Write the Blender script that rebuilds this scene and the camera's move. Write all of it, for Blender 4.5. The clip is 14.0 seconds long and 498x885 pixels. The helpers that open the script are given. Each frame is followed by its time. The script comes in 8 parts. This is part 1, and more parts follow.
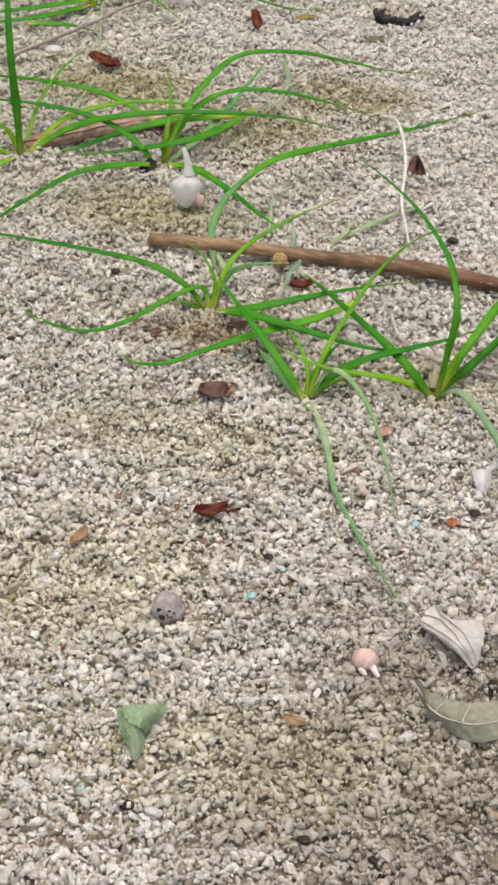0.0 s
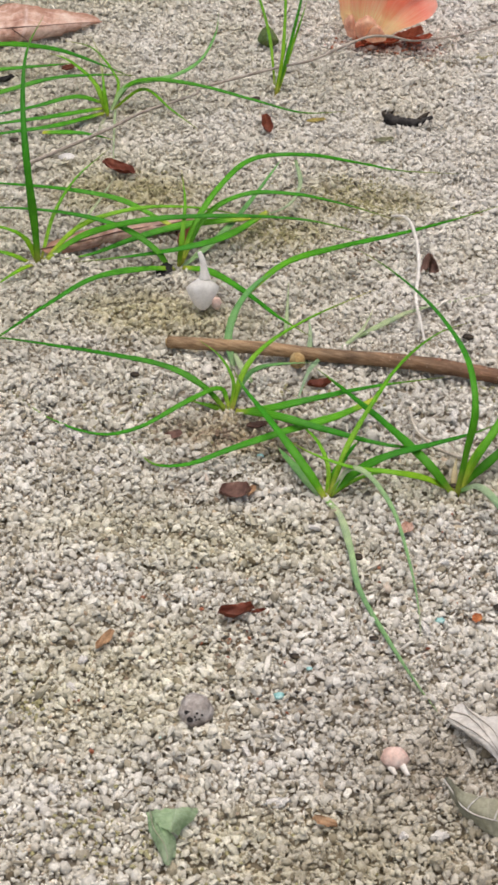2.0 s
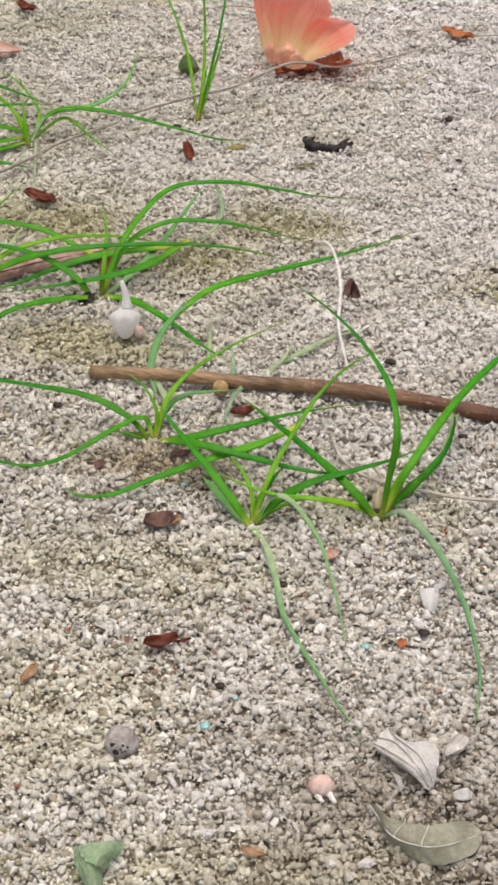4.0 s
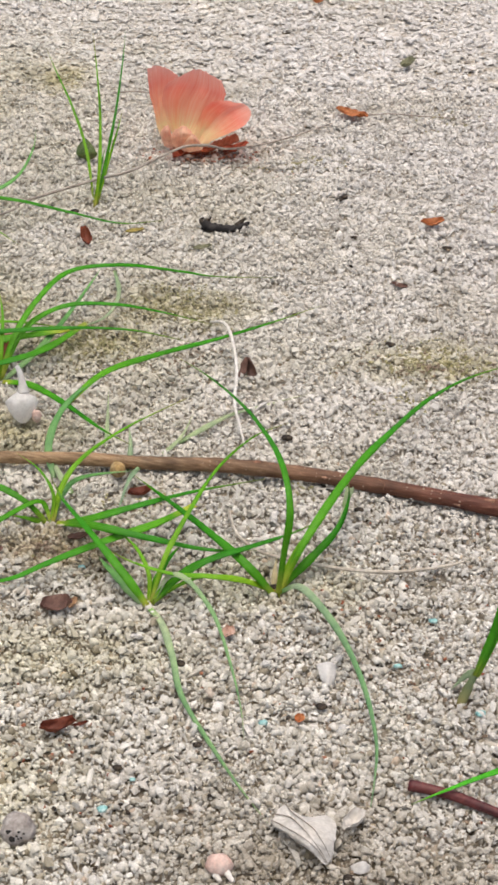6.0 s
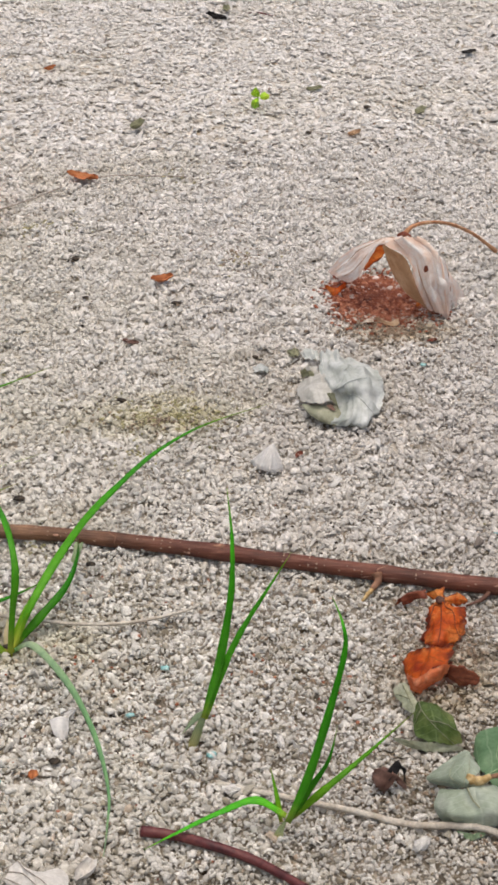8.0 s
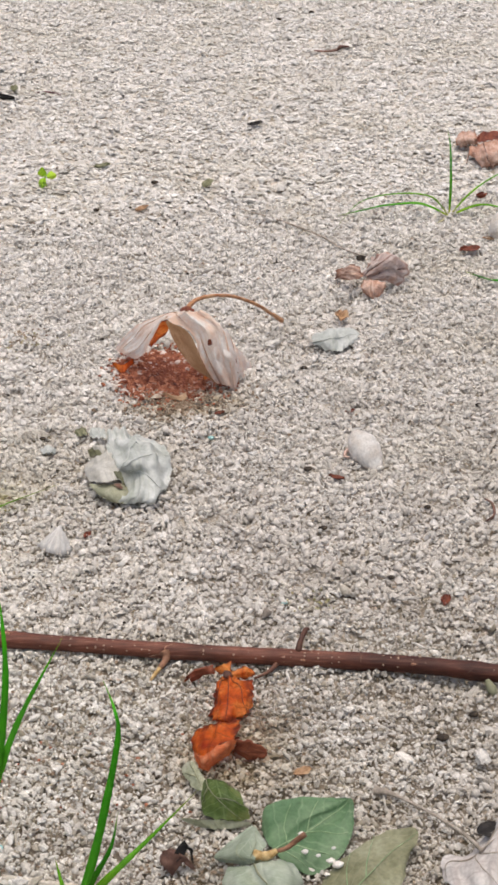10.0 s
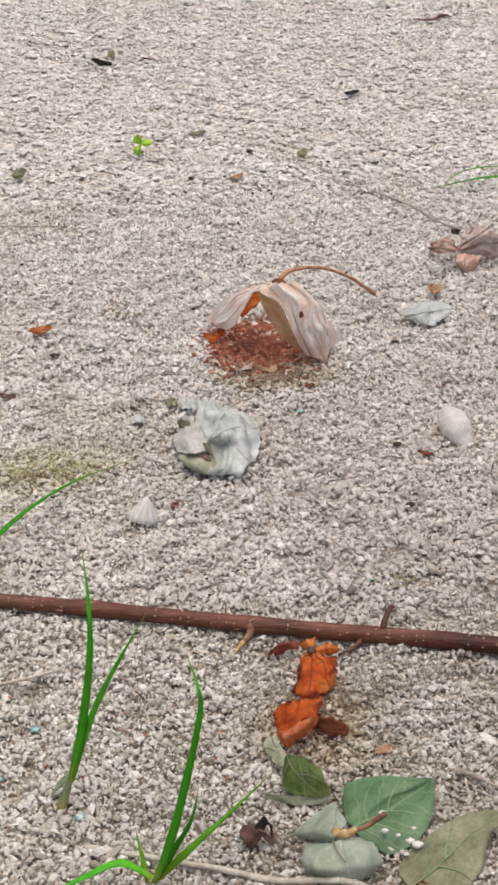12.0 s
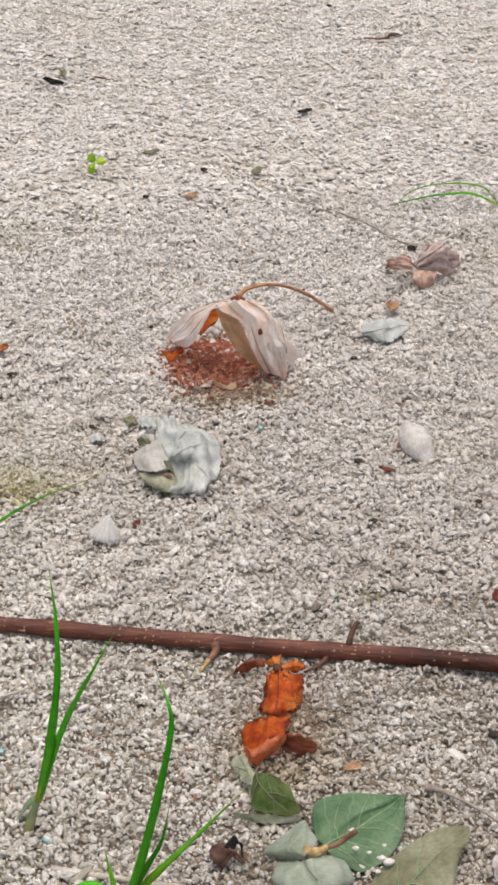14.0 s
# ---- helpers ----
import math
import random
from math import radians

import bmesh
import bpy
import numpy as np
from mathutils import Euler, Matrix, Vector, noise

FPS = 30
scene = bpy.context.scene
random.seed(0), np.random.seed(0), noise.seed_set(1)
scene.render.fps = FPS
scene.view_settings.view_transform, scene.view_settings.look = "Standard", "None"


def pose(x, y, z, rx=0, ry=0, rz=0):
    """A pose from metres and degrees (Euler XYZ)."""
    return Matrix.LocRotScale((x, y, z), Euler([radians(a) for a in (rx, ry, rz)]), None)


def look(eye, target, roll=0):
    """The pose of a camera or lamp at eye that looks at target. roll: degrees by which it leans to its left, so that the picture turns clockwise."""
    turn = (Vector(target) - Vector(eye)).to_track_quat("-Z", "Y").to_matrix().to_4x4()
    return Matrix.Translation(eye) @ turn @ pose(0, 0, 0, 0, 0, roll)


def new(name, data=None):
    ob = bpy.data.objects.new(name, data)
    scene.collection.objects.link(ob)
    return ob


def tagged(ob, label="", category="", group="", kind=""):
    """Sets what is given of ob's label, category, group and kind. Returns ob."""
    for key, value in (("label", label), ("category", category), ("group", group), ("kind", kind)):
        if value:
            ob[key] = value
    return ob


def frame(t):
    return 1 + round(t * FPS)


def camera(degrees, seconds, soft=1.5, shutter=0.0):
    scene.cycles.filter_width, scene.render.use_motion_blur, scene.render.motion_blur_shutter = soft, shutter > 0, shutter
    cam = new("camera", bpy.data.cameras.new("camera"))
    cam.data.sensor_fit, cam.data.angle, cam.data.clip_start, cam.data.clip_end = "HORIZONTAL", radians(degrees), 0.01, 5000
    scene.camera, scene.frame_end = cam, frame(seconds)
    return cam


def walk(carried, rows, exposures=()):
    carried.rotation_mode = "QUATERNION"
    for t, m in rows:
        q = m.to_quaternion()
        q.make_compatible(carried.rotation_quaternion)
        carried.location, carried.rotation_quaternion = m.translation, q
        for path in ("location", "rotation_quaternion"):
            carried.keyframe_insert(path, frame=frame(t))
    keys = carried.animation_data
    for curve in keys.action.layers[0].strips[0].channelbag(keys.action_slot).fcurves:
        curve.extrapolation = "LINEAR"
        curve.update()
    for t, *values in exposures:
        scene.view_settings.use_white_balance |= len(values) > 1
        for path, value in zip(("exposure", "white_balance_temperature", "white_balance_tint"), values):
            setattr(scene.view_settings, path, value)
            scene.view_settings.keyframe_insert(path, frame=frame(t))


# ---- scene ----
# ---- camera ----
cam = camera(16.0, 14.0, soft=3.0)
# seconds, eye in metres, yaw, pitch and roll in degrees
PATH = [
    (0, -0.0231, -0.0083, 0.4359, 7.426, -38.495, 1.007),
    (0.5, -0.0267, -0.0081, 0.4359, 8.320, -37.297, -0.006),
    (1, -0.0240, -0.0079, 0.4372, 7.051, -37.169, 0.339),
    (1.5, -0.0266, -0.0094, 0.4384, 7.828, -36.075, -0.317),
    (2, -0.0267, -0.0108, 0.4393, 7.926, -35.388, -0.534),
    (2.5, -0.0238, -0.0095, 0.4394, 7.196, -34.864, -0.607),
    (3, -0.0225, -0.0087, 0.4386, 6.727, -34.656, -0.708),
    (3.2, -0.0224, -0.0085, 0.4389, 6.222, -34.712, -0.437),
    (5.3, -0.0162, -0.0104, 0.4438, 4.680, -33.684, 0.063),
    (5.5, -0.0138, -0.0113, 0.4439, 4.355, -33.270, 0.092),
    (6, -0.0051, -0.0106, 0.4428, 2.803, -32.123, -0.525),
    (6.5, 0.0018, -0.0104, 0.4421, 0.796, -30.799, -1.187),
    (7, 0.0064, -0.0153, 0.4429, -1.327, -30.006, -1.048),
    (7.5, 0.0157, -0.0195, 0.4426, -3.621, -30.635, -0.274),
    (8, 0.0273, -0.0223, 0.4441, -4.789, -30.116, -0.413),
    (8.5, 0.0430, -0.0250, 0.4457, -6.522, -28.339, -1.265),
    (9, 0.0504, -0.0242, 0.4472, -8.133, -27.767, -1.333),
    (9.2, 0.0507, -0.0228, 0.4467, -9.067, -28.130, -1.335),
    (11.3, 0.0601, -0.0252, 0.4530, -11.339, -27.846, -0.287),
    (11.5, 0.0601, -0.0245, 0.4529, -10.106, -28.030, -0.931),
    (12, 0.0554, -0.0200, 0.4516, -7.398, -29.113, -0.951),
    (12.5, 0.0481, -0.0175, 0.4497, -5.578, -30.143, -1.209),
    (13, 0.0439, -0.0171, 0.4494, -5.274, -29.641, -1.447),
    (13.5, 0.0470, -0.0167, 0.4493, -7.243, -28.919, -1.256),
    (14, 0.0481, -0.0166, 0.4486, -9.397, -28.470, -0.435),
]
walk(cam, [(t, pose(x, y, z, 90 + pitch, 0, yaw) @ pose(0, 0, 0, 0, 0, roll)) for t, x, y, z, yaw, pitch, roll in PATH],
     exposures=[(0.0, 0.25, 6500, 10), (0.7, 0.20, 6500, 10), (3.0, 0.25, 6500, 10), (5.5, 0.28, 6500, 10), (6.5, 0.30, 6500, 10), (7.1, 0.20, 6500, 10), (8.0, 0.18, 6500, 10), (9.2, 0.27, 6500, 10), (11.5, 0.26, 6500, 10), (12.5, 0.15, 6500, 10), (14.0, 0.25, 6500, 10)])

# ---- light: a bright overcast sky ----
sky_world = bpy.data.worlds.new("overcast_sky")
scene.world = sky_world
sky_world.use_nodes = True
sky_tree = sky_world.node_tree
sky_node = sky_tree.nodes.new("ShaderNodeTexSky")
sky_node.sky_type = "NISHITA"
sky_node.sun_disc = False
sky_node.sun_elevation = radians(83)
sky_node.sun_rotation = radians(45)
sky_node.air_density = 1.0
sky_node.dust_density = 6.0
sky_node.ozone_density = 0.6
sky_tree.links.new(sky_node.outputs[0], sky_tree.nodes["Background"].inputs[0])
sky_tree.nodes["Background"].inputs[1].default_value = 0.1059
sun_data = bpy.data.lights.new("sun", "SUN")
sun_data.energy = 1.5
sun_data.angle = radians(60)
sun_data.color = (1.0, 0.935, 0.82)
sun = new("sun", sun_data)
# from high up, over the walker's shoulder
sun.matrix_world = look((-0.35, -0.75, 3.3), (0, 0, 0))


# ---- materials ----
def nodes_of(name):
    m = bpy.data.materials.new(name)
    m.use_nodes = True
    return m, m.node_tree, m.node_tree.nodes["Principled BSDF"]


def link(tree, a, b):
    tree.links.new(a, b)


def noise_node(tree, coord, scale, detail=4.0, rough=0.55):
    n = tree.nodes.new("ShaderNodeTexNoise")
    n.inputs["Scale"].default_value = scale
    n.inputs["Detail"].default_value = detail
    n.inputs["Roughness"].default_value = rough
    link(tree, coord, n.inputs["Vector"])
    return n.outputs[0]


def ramp_node(tree, value, stops, mode="LINEAR"):
    r = tree.nodes.new("ShaderNodeValToRGB")
    r.color_ramp.interpolation = mode
    e = r.color_ramp.elements
    while len(e) < len(stops):
        e.new(0.5)
    for k, (p, c) in enumerate(stops):
        e[k].position = p
        e[k].color = (*c, 1)
    link(tree, value, r.inputs[0])
    return r.outputs[0]


def mix_node(tree, fac, a, b, mode="MIX"):
    m = tree.nodes.new("ShaderNodeMix")
    m.data_type, m.blend_type = "RGBA", mode
    for slot, v in ((0, fac), (6, a), (7, b)):
        if isinstance(v, (int, float)):
            m.inputs[slot].default_value = v
        elif isinstance(v, tuple):
            m.inputs[slot].default_value = (*v, 1)
        else:
            link(tree, v, m.inputs[slot])
    return m.outputs[2]


def bump_node(tree, bsdf, height, strength, distance):
    b = tree.nodes.new("ShaderNodeBump")
    b.inputs["Strength"].default_value = strength
    b.inputs["Distance"].default_value = distance
    link(tree, height, b.inputs["Height"])
    link(tree, b.outputs[0], bsdf.inputs["Normal"])


def coords(tree, which="Object"):
    return tree.nodes.new("ShaderNodeTexCoord").outputs[which]


def see_through(tree, bsdf, colour, amount):
    """Thin living or dry tissue lets part of the light pass."""
    t = tree.nodes.new("ShaderNodeBsdfTranslucent")
    if isinstance(colour, tuple):
        t.inputs[0].default_value = (*colour, 1)
    else:
        link(tree, colour, t.inputs[0])
    mix = tree.nodes.new("ShaderNodeMixShader")
    mix.inputs[0].default_value = amount
    link(tree, bsdf.outputs[0], mix.inputs[1])
    link(tree, t.outputs[0], mix.inputs[2])
    link(tree, mix.outputs[0], tree.nodes["Material Output"].inputs[0])


def surface(name, dark, mid, light, scale=120.0, rough=0.75, bump=0.4, fine=900.0, depth=0.0004, through_light=0.0, tint=None):
    """Mottled matter: broad patches, fine grain and relief."""
    m, tree, bsdf = nodes_of(name)
    co = coords(tree)
    broad = ramp_node(tree, noise_node(tree, co, scale, 5), [(0.32, dark), (0.5, mid), (0.68, light)])
    grain = ramp_node(tree, noise_node(tree, co, fine, 3), [(0.3, (0.72, 0.72, 0.72)), (0.65, (1.1, 1.1, 1.1))])
    col = mix_node(tree, 0.8, broad, grain, "MULTIPLY")
    link(tree, col, bsdf.inputs["Base Color"])
    bsdf.inputs["Roughness"].default_value = rough
    bsdf.inputs["Specular IOR Level"].default_value = 0.35
    bump_node(tree, bsdf, noise_node(tree, co, fine * 0.6, 4), bump, depth)
    if through_light:
        see_through(tree, bsdf, tint or col, through_light)
    return m


def blade_material(name, base, low, high, tip, gloss=0.42):
    """Grass blade: pale foot, green run, paler centre line and edge lines, dry tip."""
    m, tree, bsdf = nodes_of(name)
    uv = tree.nodes.new("ShaderNodeSeparateXYZ")
    link(tree, coords(tree, "UV"), uv.inputs[0])
    run = ramp_node(tree, uv.outputs[0], [(0.0, base), (0.1, low), (0.5, high), (0.78, high), (0.97, tip)])
    wave = tree.nodes.new("ShaderNodeTexWave")
    wave.wave_type, wave.bands_direction = "BANDS", "Y"
    wave.inputs["Scale"].default_value = 1.6
    wave.inputs["Distortion"].default_value = 0.4
    link(tree, coords(tree, "UV"), wave.inputs["Vector"])
    lines = ramp_node(tree, wave.outputs[0], [(0.0, (0.6, 0.62, 0.6)), (1.0, (1.22, 1.2, 1.05))])
    col = mix_node(tree, 0.7, run, lines, "MULTIPLY")
    patch = ramp_node(tree, noise_node(tree, coords(tree), 160, 4), [(0.35, (0.75, 0.8, 0.75)), (0.65, (1.15, 1.1, 1.0))])
    col = mix_node(tree, 0.75, col, patch, "MULTIPLY")
    info = tree.nodes.new("ShaderNodeObjectInfo")
    shade = ramp_node(tree, info.outputs["Random"], [(0.0, (0.6, 0.74, 0.66)), (1.0, (1.25, 1.12, 0.92))])
    col = mix_node(tree, 0.8, col, shade, "MULTIPLY")
    link(tree, col, bsdf.inputs["Base Color"])
    bsdf.inputs["Roughness"].default_value = gloss
    bsdf.inputs["Specular IOR Level"].default_value = 0.22
    bump_node(tree, bsdf, wave.outputs[0], 0.3, 0.0002)
    see_through(tree, bsdf, col, 0.16)
    return m


def leaf_material(name, dark, mid, light, vein, through_light=0.25, rough=0.6, pairs=6.0, vein_amount=0.6, tint=None, speckle=0.8, edge=None, bands=None):
    """Leaf tissue with a mid vein and slanting side veins, blotches and fine relief."""
    m, tree, bsdf = nodes_of(name)
    co, uvc = coords(tree), coords(tree, "UV")
    sep = tree.nodes.new("ShaderNodeSeparateXYZ")
    link(tree, uvc, sep.inputs[0])

    def calc(op, a, b):
        n = tree.nodes.new("ShaderNodeMath")
        n.operation = op
        for slot, v in ((0, a), (1, b)):
            if isinstance(v, (int, float)):
                n.inputs[slot].default_value = v
            else:
                link(tree, v, n.inputs[slot])
        return n.outputs[0]

    across = calc("ABSOLUTE", calc("SUBTRACT", sep.outputs[1], 0.5), 0.0)
    wob = calc("MULTIPLY", noise_node(tree, uvc, 5.0, 2), 0.12)
    phase = calc("MULTIPLY", calc("ADD", calc("SUBTRACT", sep.outputs[0], calc("MULTIPLY", across, 0.55)), wob), pairs)
    side = calc("ABSOLUTE", calc("SUBTRACT", calc("FRACT", phase, 0.0), 0.5), 0.0)
    side_line = ramp_node(tree, side, [(0.0, (1, 1, 1)), (0.07, (0, 0, 0))])
    mid_line = ramp_node(tree, across, [(0.0, (1, 1, 1)), (0.022, (0, 0, 0))])
    lines = mix_node(tree, 1.0, side_line, mid_line, "LIGHTEN")
    body = ramp_node(tree, noise_node(tree, co, 90, 5), [(0.3, dark), (0.5, mid), (0.7, light)])
    fine = ramp_node(tree, noise_node(tree, co, 700, 3), [(0.3, (0.78, 0.78, 0.78)), (0.65, (1.08, 1.08, 1.08))])
    body = mix_node(tree, speckle, body, fine, "MULTIPLY")
    f = tree.nodes.new("ShaderNodeMath")
    f.operation = "MULTIPLY"
    f.inputs[1].default_value = vein_amount
    link(tree, lines, f.inputs[0])
    col = mix_node(tree, f.outputs[0], body, vein)
    if bands:
        # streaks along the leaf: brown stains, and fold shade put into the colour
        drawn = tree.nodes.new("ShaderNodeMapping")
        drawn.inputs["Scale"].default_value = (1.3, 9.0, 1)
        link(tree, uvc, drawn.inputs[0])
        crease = ramp_node(tree, noise_node(tree, drawn.outputs[0], 1.0, 5, 0.6), [(0.36, (1, 1, 1)), (0.49, (0, 0, 0))])
        col = mix_node(tree, crease, col, mix_node(tree, 1.0, col, bands, "MULTIPLY"))
    if edge:
        # withered margin, uneven in width
        inner = calc("MINIMUM", calc("MINIMUM", sep.outputs[0], calc("SUBTRACT", 1.0, sep.outputs[0])), calc("SUBTRACT", 0.5, across))
        inner = calc("ADD", inner, calc("MULTIPLY", calc("SUBTRACT", noise_node(tree, co, 170, 5, 0.65), 0.5), 0.55))
        col = mix_node(tree, ramp_node(tree, inner, [(0.02, (1, 1, 1)), (0.13, (0, 0, 0))]), col, edge)
    link(tree, col, bsdf.inputs["Base Color"])
    bsdf.inputs["Roughness"].default_value = rough
    bsdf.inputs["Specular IOR Level"].default_value = 0.35
    h = mix_node(tree, 0.5, noise_node(tree, co, 260, 4), lines)
    bump_node(tree, bsdf, h, 0.45, 0.0006)
    if through_light:
        see_through(tree, bsdf, tint or col, through_light)
    return m


OLIVE_DYE, RED_SHADE_TINT, BROWN_TINT = (0.72, 0.69, 0.48), (0.56, 0.25, 0.17), (0.66, 0.58, 0.44)
PALE_OLIVE_DYE = (0.96, 0.95, 0.82)
# middle, reach and dye of each spot
SAND_STAINS = ((0.179, 0.892, 0.036, 0.036, RED_SHADE_TINT), (0.188, 0.858, 0.046, 0.026, BROWN_TINT), (-0.082, 1.034, 0.04, 0.014, RED_SHADE_TINT), (0.052, 0.772, 0.055, 0.032, OLIVE_DYE),
               (-0.082, 0.828, 0.05, 0.028, OLIVE_DYE), (-0.128, 0.788, 0.05, 0.034, OLIVE_DYE), (-0.20, 0.823, 0.06, 0.03, OLIVE_DYE),
               (-0.19, 1.172, 0.03, 0.04, OLIVE_DYE), (-0.12, 0.605, 0.05, 0.026, BROWN_TINT), (0.155, 0.535, 0.035, 0.04, BROWN_TINT), (-0.165, 0.70, 0.06, 0.03, OLIVE_DYE), (-0.14, 0.45, 0.07, 0.05, PALE_OLIVE_DYE), (-0.06, 0.375, 0.08, 0.035, PALE_OLIVE_DYE), (-0.12, 0.53, 0.08, 0.03, PALE_OLIVE_DYE), (-0.03, 0.585, 0.06, 0.03, PALE_OLIVE_DYE))


def sand_material(name, piecewise, stops):
    """Coral sand: pale grains, a few grey, tan and dark ones, with olive stains in patches."""
    m, tree, bsdf = nodes_of(name)
    co = coords(tree)
    if piecewise:
        pick = tree.nodes.new("ShaderNodeNewGeometry").outputs["Random Per Island"]
    else:
        v = tree.nodes.new("ShaderNodeTexVoronoi")
        v.inputs["Scale"].default_value = 330
        link(tree, co, v.inputs["Vector"])
        sepc = tree.nodes.new("ShaderNodeSeparateColor")
        link(tree, v.outputs["Color"], sepc.inputs[0])
        pick = sepc.outputs[0]
    grain = ramp_node(tree, pick, stops, "LINEAR")
    stain = ramp_node(tree, noise_node(tree, co, 7.0, 6, 0.62), [(0.5, (0, 0, 0)), (0.72, (1, 1, 1))])
    spread = tree.nodes.new("ShaderNodeMath")
    spread.operation = "MULTIPLY"
    spread.inputs[1].default_value = 0.5
    link(tree, stain, spread.inputs[0])
    # algae and dirt thin out away from the plants
    # all tints keep to the planted spot and have ragged borders
    swirl = tree.nodes.new("ShaderNodeTexNoise")
    swirl.inputs["Scale"].default_value = 11.0
    swirl.inputs["Detail"].default_value = 5.0
    link(tree, co, swirl.inputs["Vector"])
    ragged = tree.nodes.new("ShaderNodeVectorMath")
    ragged.operation = "MULTIPLY_ADD"
    ragged.inputs[1].default_value = (0.16, 0.16, 0.0)
    ragged.inputs[2].default_value = (-0.08, -0.08, 0.0)
    link(tree, swirl.outputs["Color"], ragged.inputs[0])
    moved = tree.nodes.new("ShaderNodeVectorMath")
    moved.operation = "ADD"
    link(tree, co, moved.inputs[0])
    link(tree, ragged.outputs[0], moved.inputs[1])
    place = tree.nodes.new("ShaderNodeSeparateXYZ")
    link(tree, moved.outputs[0], place.inputs[0])
    away = tree.nodes.new("ShaderNodeVectorMath")
    away.operation = "DISTANCE"
    away.inputs[1].default_value = (0.04, 0.74, 0.0)
    link(tree, moved.outputs[0], away.inputs[0])
    spot = tree.nodes.new("ShaderNodeMapRange")
    spot.interpolation_type = "SMOOTHSTEP"
    spot.inputs["From Min"].default_value = 0.75
    spot.inputs["From Max"].default_value = 0.45
    link(tree, away.outputs["Value"], spot.inputs[0])

    def within(socket):
        n = tree.nodes.new("ShaderNodeMath")
        n.operation = "MULTIPLY"
        link(tree, socket, n.inputs[0])
        link(tree, spot.outputs[0], n.inputs[1])
        return n.outputs[0]

    shore = tree.nodes.new("ShaderNodeMath")
    shore.operation = "MULTIPLY_ADD"
    shore.inputs[1].default_value = 3.2
    link(tree, place.outputs[0], shore.inputs[0])
    link(tree, place.outputs[1], shore.inputs[2])
    fade = tree.nodes.new("ShaderNodeMapRange")
    fade.inputs["From Min"].default_value = 1.2
    fade.inputs["From Max"].default_value = 0.1
    fade.inputs["To Max"].default_value = 0.95
    link(tree, shore.outputs[0], fade.inputs[0])
    # thickest among the tufts, thinner on the open near sand
    among = tree.nodes.new("ShaderNodeMapRange")
    among.inputs["From Min"].default_value = 0.45
    among.inputs["From Max"].default_value = 0.8
    among.inputs["To Min"].default_value = 0.35
    link(tree, place.outputs[1], among.inputs[0])
    grown = tree.nodes.new("ShaderNodeMath")
    grown.operation = "MULTIPLY"
    link(tree, fade.outputs[0], grown.inputs[0])
    link(tree, among.outputs[0], grown.inputs[1])
    patchy = tree.nodes.new("ShaderNodeMath")
    patchy.operation = "MULTIPLY"
    link(tree, within(grown.outputs[0]), patchy.inputs[0])
    link(tree, ramp_node(tree, noise_node(tree, co, 16.0, 5, 0.6), [(0.3, (0.35, 0.35, 0.35)), (0.65, (1, 1, 1))]), patchy.inputs[1])
    col = mix_node(tree, patchy.outputs[0], grain, mix_node(tree, 1.0, grain, (0.77, 0.765, 0.62), "MULTIPLY"))
    col = mix_node(tree, spread.outputs[0], col, mix_node(tree, 1.0, col, (0.80, 0.77, 0.66), "MULTIPLY"))
    # sand turns darker towards the right and the near side, in patches
    lane = tree.nodes.new("ShaderNodeMapRange")
    lane.interpolation_type = "SMOOTHSTEP"
    lane.inputs["From Min"].default_value = 0.0
    lane.inputs["From Max"].default_value = 0.2
    link(tree, place.outputs[0], lane.inputs[0])
    depth = tree.nodes.new("ShaderNodeMapRange")
    depth.interpolation_type = "SMOOTHSTEP"
    depth.inputs["From Min"].default_value = 1.2
    depth.inputs["From Max"].default_value = 0.52
    link(tree, place.outputs[1], depth.inputs[0])
    dark_side = tree.nodes.new("ShaderNodeMath")
    dark_side.operation = "MULTIPLY"
    link(tree, lane.outputs[0], dark_side.inputs[0])
    link(tree, depth.outputs[0], dark_side.inputs[1])
    # a darker strip at the near side
    strip = tree.nodes.new("ShaderNodeMapRange")
    strip.interpolation_type = "SMOOTHSTEP"
    strip.inputs["From Min"].default_value = 0.50
    strip.inputs["From Max"].default_value = 0.39
    link(tree, place.outputs[1], strip.inputs[0])
    reach = tree.nodes.new("ShaderNodeMapRange")
    reach.interpolation_type = "SMOOTHSTEP"
    reach.inputs["From Min"].default_value = -0.12
    reach.inputs["From Max"].default_value = 0.0
    link(tree, place.outputs[0], reach.inputs[0])
    dark_near = tree.nodes.new("ShaderNodeMath")
    dark_near.operation = "MULTIPLY"
    link(tree, strip.outputs[0], dark_near.inputs[0])
    link(tree, reach.outputs[0], dark_near.inputs[1])
    either = tree.nodes.new("ShaderNodeMath")
    either.operation = "MAXIMUM"
    link(tree, dark_side.outputs[0], either.inputs[0])
    link(tree, dark_near.outputs[0], either.inputs[1])
    dark_mottled = tree.nodes.new("ShaderNodeMath")
    dark_mottled.operation = "MULTIPLY"
    link(tree, within(either.outputs[0]), dark_mottled.inputs[0])
    link(tree, ramp_node(tree, noise_node(tree, co, 22.0, 6, 0.65), [(0.36, (0.35, 0.35, 0.35)), (0.62, (1, 1, 1))]), dark_mottled.inputs[1])
    col = mix_node(tree, dark_mottled.outputs[0], col, mix_node(tree, 1.0, col, (0.74, 0.718, 0.695), "MULTIPLY"))
    col = mix_node(tree, within(dark_near.outputs[0]), col, mix_node(tree, 1.0, col, (0.80, 0.78, 0.74), "MULTIPLY"))
    # broad faint blotches, drawn out sideways
    drawn = tree.nodes.new("ShaderNodeMapping")
    drawn.inputs["Scale"].default_value = (0.55, 1, 1)
    link(tree, co, drawn.inputs[0])
